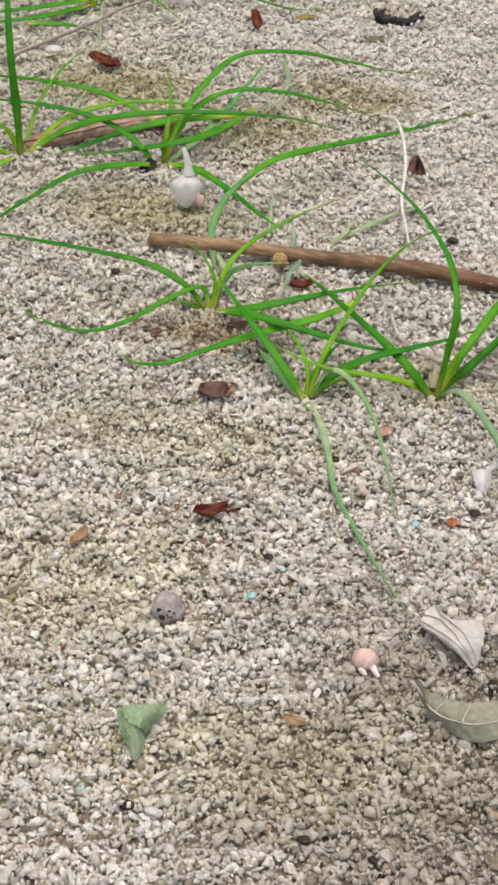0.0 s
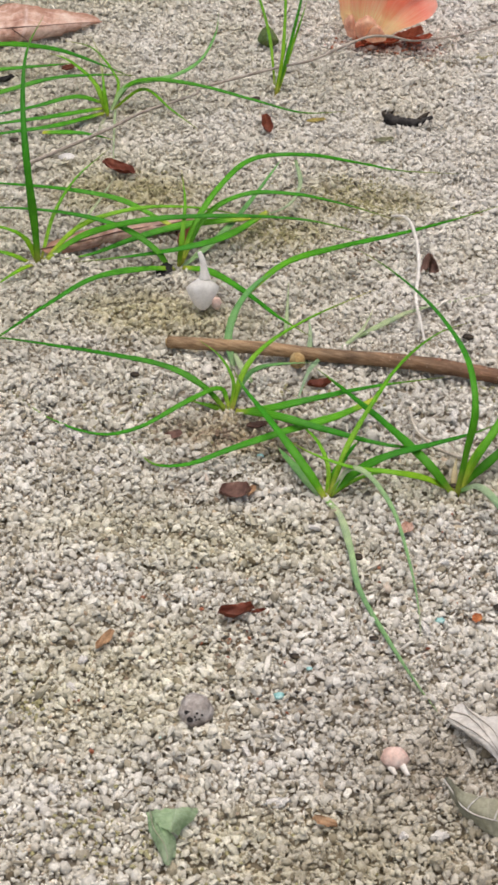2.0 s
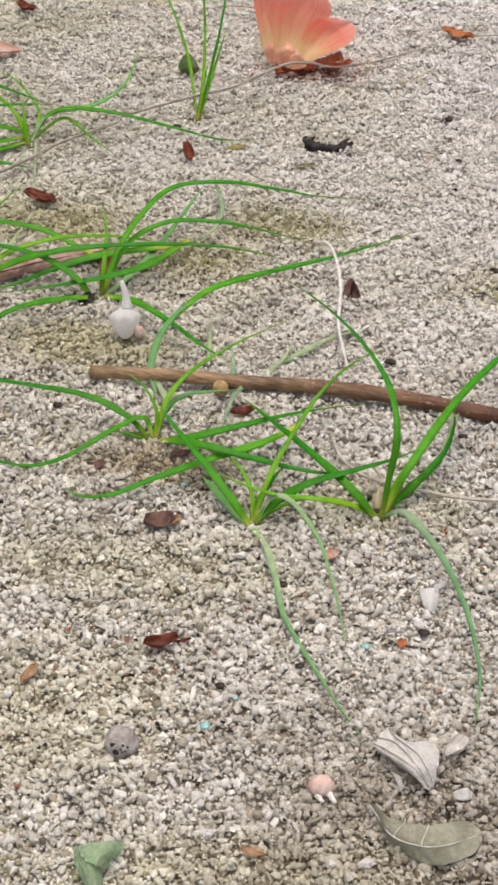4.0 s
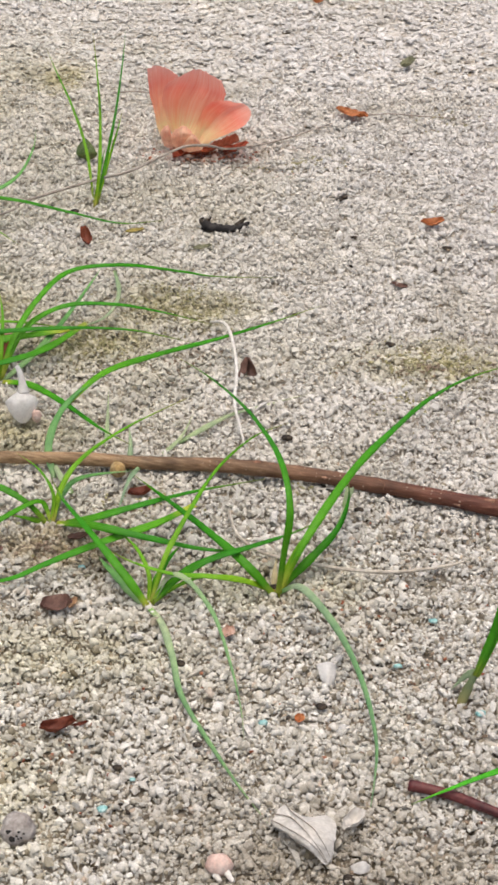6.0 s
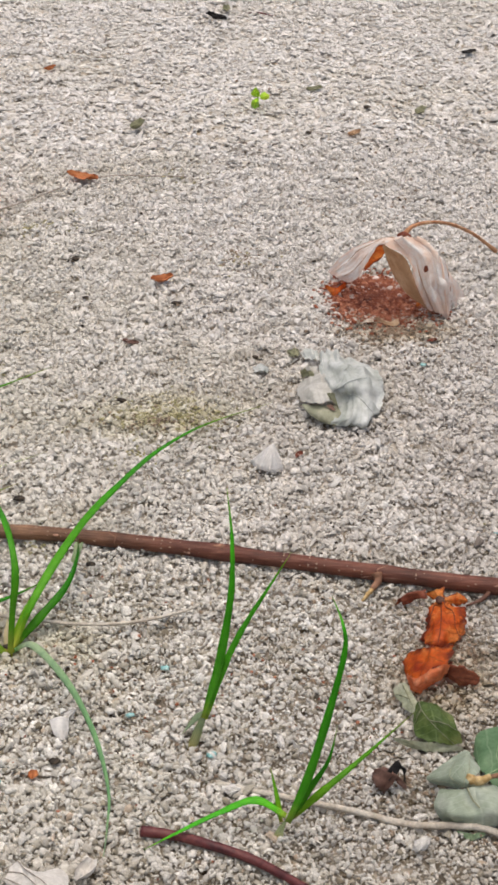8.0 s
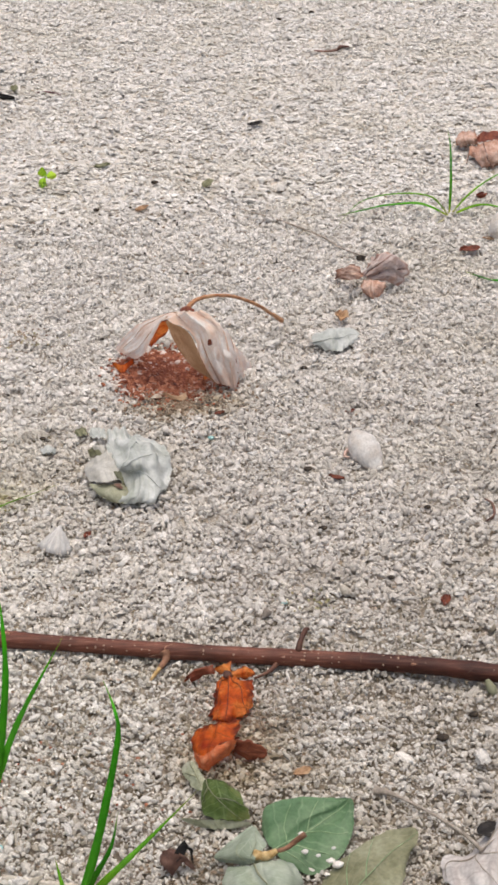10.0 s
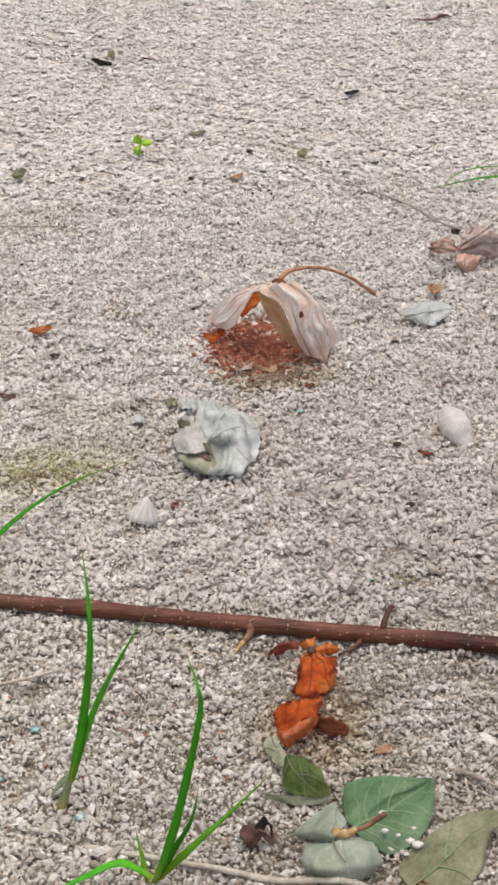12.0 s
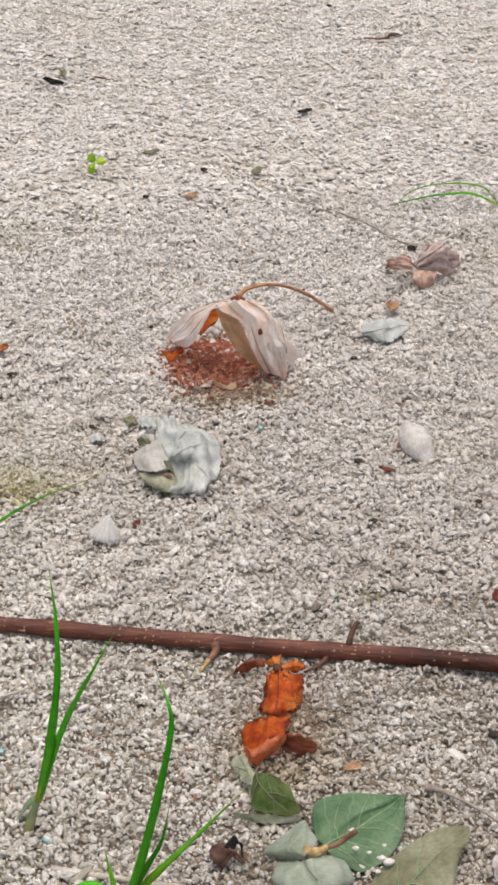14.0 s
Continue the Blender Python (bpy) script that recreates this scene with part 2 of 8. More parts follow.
    blotch = ramp_node(tree, noise_node(tree, drawn.outputs[0], 75.0, 6, 0.68), [(0.34, (0.77, 0.76, 0.735)), (0.58, (1.03, 1.03, 1.03))])
    col = mix_node(tree, 0.85, col, blotch, "MULTIPLY")
    fine = ramp_node(tree, noise_node(tree, co, 1400, 3), [(0.3, (0.74, 0.72, 0.68)), (0.62, (1.05, 1.05, 1.05))])
    col = mix_node(tree, 0.75, col, fine, "MULTIPLY")
    if not piecewise:
        # shade between the grains put into the bed's colour, strongest near by
        gap_fade = tree.nodes.new("ShaderNodeMapRange")
        gap_fade.inputs["From Min"].default_value = 0.55
        gap_fade.inputs["From Max"].default_value = 0.85
        link(tree, place.outputs[1], gap_fade.inputs[0])
        gap_shade = tree.nodes.new("ShaderNodeMath")
        gap_shade.operation = "SUBTRACT"
        gap_shade.inputs[0].default_value = 1.0
        link(tree, gap_fade.outputs[0], gap_shade.inputs[1])
        col = mix_node(tree, within(gap_shade.outputs[0]), mix_node(tree, 1.0, col, (0.82, 0.79, 0.75), "MULTIPLY"), mix_node(tree, 1.0, col, (0.55, 0.50, 0.44), "MULTIPLY"))
    # spots of olive algae, brown tint, and red that also imitates tinted shade
    wisp = tree.nodes.new("ShaderNodeTexNoise")
    wisp.inputs["Scale"].default_value = 55.0
    wisp.inputs["Detail"].default_value = 4.0
    link(tree, co, wisp.inputs["Vector"])
    frayed = tree.nodes.new("ShaderNodeVectorMath")
    frayed.operation = "MULTIPLY_ADD"
    frayed.inputs[1].default_value = (0.036, 0.036, 0.0)
    frayed.inputs[2].default_value = (-0.018, -0.018, 0.0)
    link(tree, wisp.outputs["Color"], frayed.inputs[0])
    shifted = tree.nodes.new("ShaderNodeVectorMath")
    shifted.operation = "ADD"
    link(tree, co, shifted.inputs[0])
    link(tree, frayed.outputs[0], shifted.inputs[1])
    mottle = ramp_node(tree, noise_node(tree, co, 160.0, 5, 0.7), [(0.32, (0.25, 0.25, 0.25)), (0.6, (1, 1, 1))])
    for sx, sy, rx, ry, dye in SAND_STAINS:
        frame_map = tree.nodes.new("ShaderNodeMapping")
        frame_map.inputs["Location"].default_value = (-sx / rx, -sy / ry, 0)
        frame_map.inputs["Scale"].default_value = (1 / rx, 1 / ry, 0)
        link(tree, shifted.outputs[0], frame_map.inputs[0])
        span = tree.nodes.new("ShaderNodeVectorMath")
        span.operation = "LENGTH"
        link(tree, frame_map.outputs[0], span.inputs[0])
        patch = ramp_node(tree, span.outputs["Value"], [(0.35, (1, 1, 1)), (1.0, (0, 0, 0))])
        amount = mix_node(tree, 1.0, patch, mottle, "MULTIPLY")
        col = mix_node(tree, amount, col, mix_node(tree, 1.0, col, dye, "MULTIPLY"))
    link(tree, col, bsdf.inputs["Base Color"])
    bsdf.inputs["Roughness"].default_value = 0.85
    bsdf.inputs["Specular IOR Level"].default_value = 0.25
    bump_node(tree, bsdf, noise_node(tree, co, 1500, 4), 0.5, 0.0004)
    return m


SAND_STOPS = [(0.0, (0.12, 0.095, 0.065)), (0.012, (0.36, 0.32, 0.25)), (0.10, (0.54, 0.505, 0.445)), (0.28, (0.64, 0.608, 0.57)),
              (0.5, (0.71, 0.683, 0.65)), (0.75, (0.79, 0.765, 0.74)), (0.9, (0.885, 0.865, 0.84)), (0.985, (0.92, 0.905, 0.885)), (0.99, (0.66, 0.53, 0.45)), (1.0, (0.60, 0.52, 0.41))]
# paler grains of more even tone for the sand farther off
EVEN_STOPS = [(0.0, (0.30, 0.26, 0.23)), (0.006, (0.58, 0.55, 0.515)), (0.1, (0.69, 0.655, 0.62)), (0.5, (0.76, 0.725, 0.695)), (0.85, (0.81, 0.78, 0.755)), (1.0, (0.88, 0.86, 0.84))]
SAND_GRAINS = sand_material("coral_sand_grains", True, SAND_STOPS)
SAND_EVEN = sand_material("even_coral_sand_grains", True, EVEN_STOPS)
SAND_BED = sand_material("coral_sand_bed", False, SAND_STOPS)
GREEN_BLADE = blade_material("green_blade", (0.55, 0.60, 0.10), (0.12, 0.42, 0.02), (0.045, 0.31, 0.012), (0.28, 0.36, 0.08))
LIME_BLADE = blade_material("lime_blade", (0.58, 0.50, 0.14), (0.30, 0.56, 0.03), (0.16, 0.46, 0.02), (0.42, 0.40, 0.10))
PALE_BLADE = blade_material("pale_blade", (0.32, 0.46, 0.24), (0.38, 0.52, 0.36), (0.44, 0.55, 0.42), (0.58, 0.60, 0.52), 0.55)
MID_BLADE = blade_material("dusty_green_blade", (0.45, 0.60, 0.36), (0.34, 0.56, 0.29), (0.20, 0.48, 0.17), (0.42, 0.52, 0.34), 0.55)
SHOOT_BLADE = blade_material("fresh_shoot_blade", (0.45, 0.62, 0.08), (0.14, 0.62, 0.03), (0.08, 0.55, 0.02), (0.20, 0.44, 0.03), 0.4)
GHOST_BLADE = blade_material("fading_blade", (0.20, 0.50, 0.10), (0.56, 0.66, 0.52), (0.27, 0.50, 0.27), (0.46, 0.56, 0.42), 0.6)
DRY_BLADE = blade_material("dry_blade", (0.55, 0.5, 0.36), (0.56, 0.53, 0.42), (0.55, 0.52, 0.42), (0.5, 0.45, 0.34), 0.7)
SHEATH = blade_material("sheath", (0.42, 0.22, 0.09), (0.55, 0.44, 0.22), (0.5, 0.56, 0.36), (0.45, 0.55, 0.3), 0.6)
BARK = surface("twig_bark", (0.06, 0.028, 0.02), (0.105, 0.045, 0.03), (0.17, 0.085, 0.055), 70, 0.62, 0.6, 500, 0.0006)
def twig_bark():
    """Grey-brown young end passing into red-brown bark, with long cracks."""
    m, tree, bsdf = nodes_of("long_twig_bark")
    co = coords(tree)
    sep = tree.nodes.new("ShaderNodeSeparateXYZ")
    link(tree, co, sep.inputs[0])
    run = tree.nodes.new("ShaderNodeMapRange")
    run.inputs["From Min"].default_value = 0.05
    run.inputs["From Max"].default_value = 0.21
    link(tree, sep.outputs[0], run.inputs[0])
    stretch = tree.nodes.new("ShaderNodeMapping")
    stretch.inputs["Scale"].default_value = (0.07, 1, 1)
    along = tree.nodes.new("ShaderNodeMapping")
    along.inputs["Rotation"].default_value = (0, 0, 0.25)
    link(tree, co, along.inputs[0])
    link(tree, along.outputs[0], stretch.inputs[0])
    streak = noise_node(tree, stretch.outputs[0], 900, 6, 0.65)
    young = ramp_node(tree, streak, [(0.3, (0.13, 0.080, 0.042)), (0.5, (0.28, 0.185, 0.10)), (0.72, (0.46, 0.35, 0.22))])
    old = ramp_node(tree, streak, [(0.3, (0.075, 0.024, 0.016)), (0.48, (0.12, 0.042, 0.027)), (0.6, (0.16, 0.064, 0.043)), (0.76, (0.30, 0.16, 0.115))])
    patch = ramp_node(tree, noise_node(tree, co, 60, 4), [(0.35, (0.6, 0.57, 0.55)), (0.65, (1.3, 1.22, 1.15))])
    col = mix_node(tree, 0.85, mix_node(tree, run.outputs[0], young, old), patch, "MULTIPLY")
    # the last joint has darker bark
    joint = tree.nodes.new("ShaderNodeMapRange")
    joint.inputs["From Min"].default_value = 0.366
    joint.inputs["From Max"].default_value = 0.374
    link(tree, sep.outputs[0], joint.inputs[0])
    col = mix_node(tree, joint.outputs[0], col, mix_node(tree, 1.0, col, (0.5, 0.42, 0.40), "MULTIPLY"))
    link(tree, col, bsdf.inputs["Base Color"])
    bsdf.inputs["Roughness"].default_value = 0.5
    bsdf.inputs["Specular IOR Level"].default_value = 0.3
    bump_node(tree, bsdf, streak, 0.7, 0.0006)
    return m


TWIG_BARK = twig_bark()
SCAR = surface("leaf_scar", (0.22, 0.10, 0.06), (0.36, 0.19, 0.12), (0.5, 0.3, 0.22), 300, 0.7)
LENTICEL = surface("lenticel", (0.35, 0.24, 0.16), (0.45, 0.33, 0.24), (0.55, 0.42, 0.32), 300)
BUD = surface("dry_bud", (0.30, 0.18, 0.06), (0.46, 0.31, 0.13), (0.62, 0.47, 0.25), 400, 0.7)
RED_BARK = surface("red_bark", (0.05, 0.012, 0.014), (0.10, 0.022, 0.024), (0.17, 0.05, 0.045), 150, 0.5, 0.5, 700)
PALE_WOOD = surface("bleached_wood", (0.38, 0.32, 0.25), (0.52, 0.46, 0.38), (0.66, 0.61, 0.53), 160, 0.8, 0.5)
GREY_STEM = surface("grey_stem", (0.24, 0.20, 0.16), (0.36, 0.31, 0.26), (0.48, 0.43, 0.37), 140, 0.8)
WHITE_ROOT = surface("white_root", (0.66, 0.62, 0.55), (0.76, 0.72, 0.66), (0.82, 0.79, 0.74), 200, 0.8)
CHARRED = surface("charred_wood", (0.012, 0.011, 0.011), (0.026, 0.023, 0.022), (0.055, 0.048, 0.045), 200, 0.8, 0.7)
BLACK_BIT = surface("black_bit", (0.018, 0.014, 0.011), (0.04, 0.03, 0.022), (0.10, 0.075, 0.05), 500, 0.8)
RUST_LEAF = leaf_material("rust_leaf", (0.09, 0.02, 0.012), (0.20, 0.05, 0.024), (0.34, 0.11, 0.055), (0.10, 0.03, 0.02), 0.15)
BROWN_LEAF = leaf_material("brown_leaf", (0.10, 0.05, 0.04), (0.19, 0.10, 0.075), (0.30, 0.18, 0.14), (0.12, 0.06, 0.045), 0.15)
PINK_BROWN_LEAF = leaf_material("faded_brown_leaf", (0.40, 0.20, 0.14), (0.62, 0.40, 0.31), (0.78, 0.62, 0.53), (0.74, 0.62, 0.57), 0.1, 0.65, 7, 0.5, None, 0.7, (0.40, 0.21, 0.14), (0.66, 0.55, 0.50))
FAN_LEAF = leaf_material("faded_mauve_leaf", (0.42, 0.30, 0.27), (0.58, 0.48, 0.45), (0.70, 0.62, 0.59), (0.36, 0.22, 0.18), 0.2, 0.55, 7, 0.4, None, 0.6, (0.45, 0.28, 0.22), (0.62, 0.46, 0.40))
ORANGE_LEAF = leaf_material("orange_leaf", (0.42, 0.042, 0.008), (0.76, 0.145, 0.018), (0.94, 0.40, 0.10), (0.22, 0.035, 0.01), 0.5, 0.45, 5, 0.5, None, 0.8, (0.20, 0.035, 0.012))
ARCH_LEAF = leaf_material("bleached_dead_leaf", (0.86, 0.64, 0.50), (0.96, 0.90, 0.85), (0.98, 0.97, 0.95), (0.60, 0.38, 0.26), 0.35, 0.7, 7, 0.3, (0.97, 0.93, 0.89), 0.5, (0.88, 0.64, 0.50), (0.80, 0.64, 0.53))
FADED_RIM = leaf_material("faded_orange_rim", (0.46, 0.08, 0.025), (0.72, 0.21, 0.08), (0.90, 0.50, 0.30), (0.4, 0.08, 0.03), 0.4, 0.6, 5, 0.3)
RIM_LEAF = leaf_material("tan_leaf_rim", (0.42, 0.25, 0.13), (0.56, 0.36, 0.21), (0.70, 0.50, 0.33), (0.5, 0.3, 0.16), 0.4, 0.7, 7, 0.3, None, 0.4, None, (0.8, 0.66, 0.55))
SILVER_LEAF = leaf_material("silvery_dry_leaf", (0.42, 0.445, 0.41), (0.56, 0.58, 0.55), (0.69, 0.70, 0.68), (0.54, 0.55, 0.52), 0.12, 0.42, 6, 0.3, None, 0.5, None, (0.80, 0.82, 0.78))
OLIVE_LEAF = leaf_material("olive_leaf", (0.15, 0.15, 0.075), (0.26, 0.26, 0.155), (0.36, 0.36, 0.24), (0.32, 0.32, 0.22), 0.2, 0.5, 7, 0.5)
GREY_LEAF = leaf_material("grey_dry_leaf", (0.56, 0.52, 0.46), (0.74, 0.70, 0.65), (0.84, 0.81, 0.77), (0.55, 0.49, 0.42), 0.12, 0.55, 6, 0.4, None, 0.6)
MAUVE_LEAF = leaf_material("grey_mauve_leaf", (0.46, 0.42, 0.40), (0.60, 0.56, 0.535), (0.72, 0.69, 0.665), (0.34, 0.29, 0.27), 0.15, 0.55, 6, 0.4, None, 0.6, None, (0.80, 0.77, 0.76))
GREEN_LEAF = leaf_material("dull_green_leaf", (0.095, 0.185, 0.085), (0.14, 0.25, 0.125), (0.20, 0.31, 0.17), (0.30, 0.42, 0.25), 0.25, 0.42, 5, 0.45)
DARK_LEAF = leaf_material("dark_green_leaf", (0.055, 0.095, 0.02), (0.10, 0.15, 0.035), (0.20, 0.21, 0.07), (0.2, 0.27, 0.1), 0.25, 0.4, 6, 0.6)
PALE_UNDERSIDE = leaf_material("pale_leaf_underside", (0.28, 0.30, 0.19), (0.42, 0.44, 0.31), (0.56, 0.57, 0.45), (0.36, 0.38, 0.26), 0.2, 0.55, 5, 0.5)
TORN_LEAF = leaf_material("pale_green_leaf", (0.22, 0.35, 0.17), (0.34, 0.47, 0.27), (0.46, 0.56, 0.37), (0.5, 0.58, 0.42), 0.25, 0.5, 5, 0.5)
CLOVER = leaf_material("fresh_seedling_leaf", (0.24, 0.50, 0.02), (0.40, 0.66, 0.03), (0.62, 0.76, 0.06), (0.5, 0.65, 0.1), 0.2, 0.5, 5, 0.3)
SHELL_WHITE = surface("white_shell", (0.84, 0.81, 0.77), (0.90, 0.88, 0.85), (0.93, 0.92, 0.90), 160, 0.5, 0.15, through_light=0.45, tint=(0.95, 0.93, 0.91))
SHELL_CREAM = surface("cream_shell", (0.68, 0.61, 0.54), (0.80, 0.76, 0.72), (0.87, 0.85, 0.82), 130, 0.55, 0.3, through_light=0.25)
SHELL_PINK = surface("pink_shell", (0.60, 0.38, 0.31), (0.70, 0.50, 0.43), (0.78, 0.64, 0.57), 150, 0.5, 0.3)
PUMICE = surface("grey_pumice", (0.28, 0.24, 0.22), (0.40, 0.36, 0.33), (0.52, 0.48, 0.45), 300, 0.9, 0.8, 900, 0.0008)
CORAL = surface("coral_fragment", (0.70, 0.65, 0.58), (0.79, 0.75, 0.70), (0.87, 0.85, 0.81), 260, 0.85, 0.6, 900, 0.0006)
TURQUOISE = surface("turquoise_plastic", (0.20, 0.46, 0.45), (0.32, 0.58, 0.56), (0.50, 0.66, 0.63), 500, 0.5)


def petal_material():
    m, tree, bsdf = nodes_of("salmon_petal")
    uv = coords(tree, "UV")
    sep = tree.nodes.new("ShaderNodeSeparateXYZ")
    link(tree, uv, sep.inputs[0])
    run = ramp_node(tree, sep.outputs[0], [(0.0, (0.97, 0.72, 0.42)), (0.18, (0.97, 0.72, 0.40)), (0.42, (0.97, 0.44, 0.29)), (0.7, (0.97, 0.33, 0.25)), (1.0, (0.97, 0.48, 0.40))])
    stretch = tree.nodes.new("ShaderNodeMapping")
    stretch.inputs["Scale"].default_value = (1.2, 34, 1)
    link(tree, uv, stretch.inputs[0])
    streak = noise_node(tree, stretch.outputs[0], 1.0, 3)
    lines = ramp_node(tree, streak, [(0.36, (1.0, 0.80, 0.76)), (0.64, (1.03, 1.28, 1.3))])
    col = mix_node(tree, 0.85, run, lines, "MULTIPLY")
    link(tree, col, bsdf.inputs["Base Color"])
    bsdf.inputs["Roughness"].default_value = 0.6
    bsdf.inputs["Specular IOR Level"].default_value = 0.25
    bump_node(tree, bsdf, streak, 0.5, 0.0006)
    see_through(tree, bsdf, col, 0.5)
    return m


PETAL = petal_material()
PETAL_FOOT = leaf_material("petal_foot", (0.86, 0.45, 0.33), (0.94, 0.60, 0.44), (0.97, 0.76, 0.56), (0.96, 0.72, 0.55), 0.5, 0.7, 9, 0.5)
PETIOLE = surface("petiole", (0.34, 0.14, 0.06), (0.48, 0.24, 0.12), (0.60, 0.36, 0.20), 120, 0.6)
BROWN_STALK = surface("brown_stalk", (0.13, 0.06, 0.035), (0.24, 0.12, 0.07), (0.36, 0.2, 0.12), 200, 0.65)
LIME_STEM = surface("lime_stem", (0.3, 0.4, 0.1), (0.4, 0.5, 0.15), (0.5, 0.55, 0.25), 300, 0.6)
TAN_LEAF = leaf_material("tan_leaf", (0.36, 0.20, 0.10), (0.52, 0.33, 0.19), (0.64, 0.47, 0.31), (0.3, 0.16, 0.08), 0.2)
ORANGE_BIT = leaf_material("orange_bit", (0.34, 0.09, 0.025), (0.52, 0.18, 0.06), (0.62, 0.30, 0.13), (0.25, 0.08, 0.03), 0.2)
DULL_SILVER = leaf_material("dull_beige_leaf", (0.42, 0.40, 0.35), (0.56, 0.54, 0.49), (0.68, 0.66, 0.62), (0.46, 0.44, 0.38), 0.15, 0.55, 6, 0.3, None, 0.6)
OLIVE_SILVER = leaf_material("greenish_dry_leaf", (0.26, 0.26, 0.17), (0.40, 0.40, 0.28), (0.54, 0.54, 0.42), (0.42, 0.40, 0.30), 0.15, 0.5, 6, 0.3)
LITTER = surface("leaf_crumbs", (0.18, 0.055, 0.028), (0.34, 0.12, 0.065), (0.50, 0.24, 0.15), 260, 0.85)
HUMUS = surface("humus_dust", (0.16, 0.11, 0.075), (0.27, 0.20, 0.14), (0.40, 0.32, 0.24), 300, 0.9)
ALGAE = surface("olive_algae", (0.22, 0.20, 0.09), (0.36, 0.33, 0.17), (0.50, 0.47, 0.30), 300, 0.9)
MUSTARD = surface("mustard_bit", (0.26, 0.2, 0.05), (0.38, 0.3, 0.08), (0.46, 0.38, 0.14), 300, 0.8)
GREY_OLIVE = leaf_material("grey_olive_leaf", (0.26, 0.25, 0.17), (0.37, 0.36, 0.26), (0.47, 0.46, 0.35), (0.44, 0.42, 0.33), 0.2, 0.5, 7, 0.4)
WITHERED_LEAF = leaf_material("withered_leaf", (0.23, 0.28, 0.20), (0.35, 0.40, 0.31), (0.50, 0.54, 0.46), (0.54, 0.58, 0.48), 0.1, 0.45, 6, 0.35, None, 0.35)
RED_PETAL = leaf_material("withered_petal", (0.34, 0.07, 0.035), (0.55, 0.15, 0.08), (0.68, 0.28, 0.18), (0.3, 0.06, 0.03), 0.25)
CALYX = surface("crushed_calyx", (0.16, 0.03, 0.015), (0.36, 0.08, 0.03), (0.5, 0.2, 0.08), 250, 0.7)


# ---- ground: one sheet of coral sand out to the horizon ----
def swell(x, y):
    """Height of the sand, in metres; plain swells of a few millimetres."""
    h = 0.0016 * np.sin(23 * x + 1.3) * np.cos(17 * y + 0.4) + 0.0011 * np.sin(57 * x - 31 * y + 2.0)
    h = h + 0.0009 * np.sin(150 * x + 47 * y + 0.5) * np.sin(118 * y - 63 * x) + 0.0006 * np.sin(210 * y + 90 * x) * np.cos(170 * x - 40 * y)
    h = h + 0.0010 * np.sin(255 * y + 95 * x + 3 * np.sin(41 * x + 22 * y)) * (0.5 + 0.5 * np.sin(33 * x + 19 * y + 1.0))
    h = h + 0.0007 * np.sin(175 * x - 240 * y + 2 * np.sin(57 * y + 30 * x)) * (0.5 + 0.5 * np.sin(37 * x - 23 * y))
    return h * np.exp(-((x * x + (y - 0.9) ** 2) / 9.0))


def up(x, y):
    return float(swell(x, y))


def mesh_of(name, verts, faces, material, smooth=True):
    me = bpy.data.meshes.new(name)
    me.from_pydata(verts, [], faces)
    me.materials.append(material)
    if smooth:
        me.polygons.foreach_set("use_smooth", [True] * len(me.polygons))
    me.update()
    return me


def ground_sheet():
    fine_x = np.arange(-0.7, 1.1, 0.011)
    fine_y = np.arange(0.1, 2.4, 0.011)
    xs = np.r_[-400, -60, -12, -4, -1.5, fine_x, 1.6, 4, 12, 60, 400]
    ys = np.r_[-400, -60, -12, -4, -1.2, -0.3, fine_y, 3.0, 4.5, 12, 60, 400]
    gx, gy = np.meshgrid(xs, ys)
    gz = swell(gx, gy) - np.interp(gy, (1.05, 1.2), (0.0028, 0.0016))
    nx, ny = len(xs), len(ys)
    co = np.stack([gx, gy, gz], -1).reshape(-1, 3)
    i = (np.arange(ny - 1)[:, None] * nx + np.arange(nx - 1)).ravel()
    quads = np.stack([i, i + 1, i + 1 + nx, i + nx], 1)
    ob = new("ground", mesh_of("ground", co.tolist(), quads.tolist(), SAND_BED))
    return tagged(ob, "pale beige coral sand ground with olive stains", "ground", kind="structure")


ground = ground_sheet()


def bounds(y):
    """Stretch of the beach that is strewn with single grains: left and right limit at y."""
    left = np.interp(y, (0.28, 0.5, 0.9, 1.15, 1.6, 1.72, 1.9), (-0.175, -0.23, -0.33, -0.36, -0.22, -0.03, 0.0))
    right = np.interp(y, (0.28, 0.36, 0.5, 1.9), (0.02, 0.19, 0.30, 0.76))
    return left, right


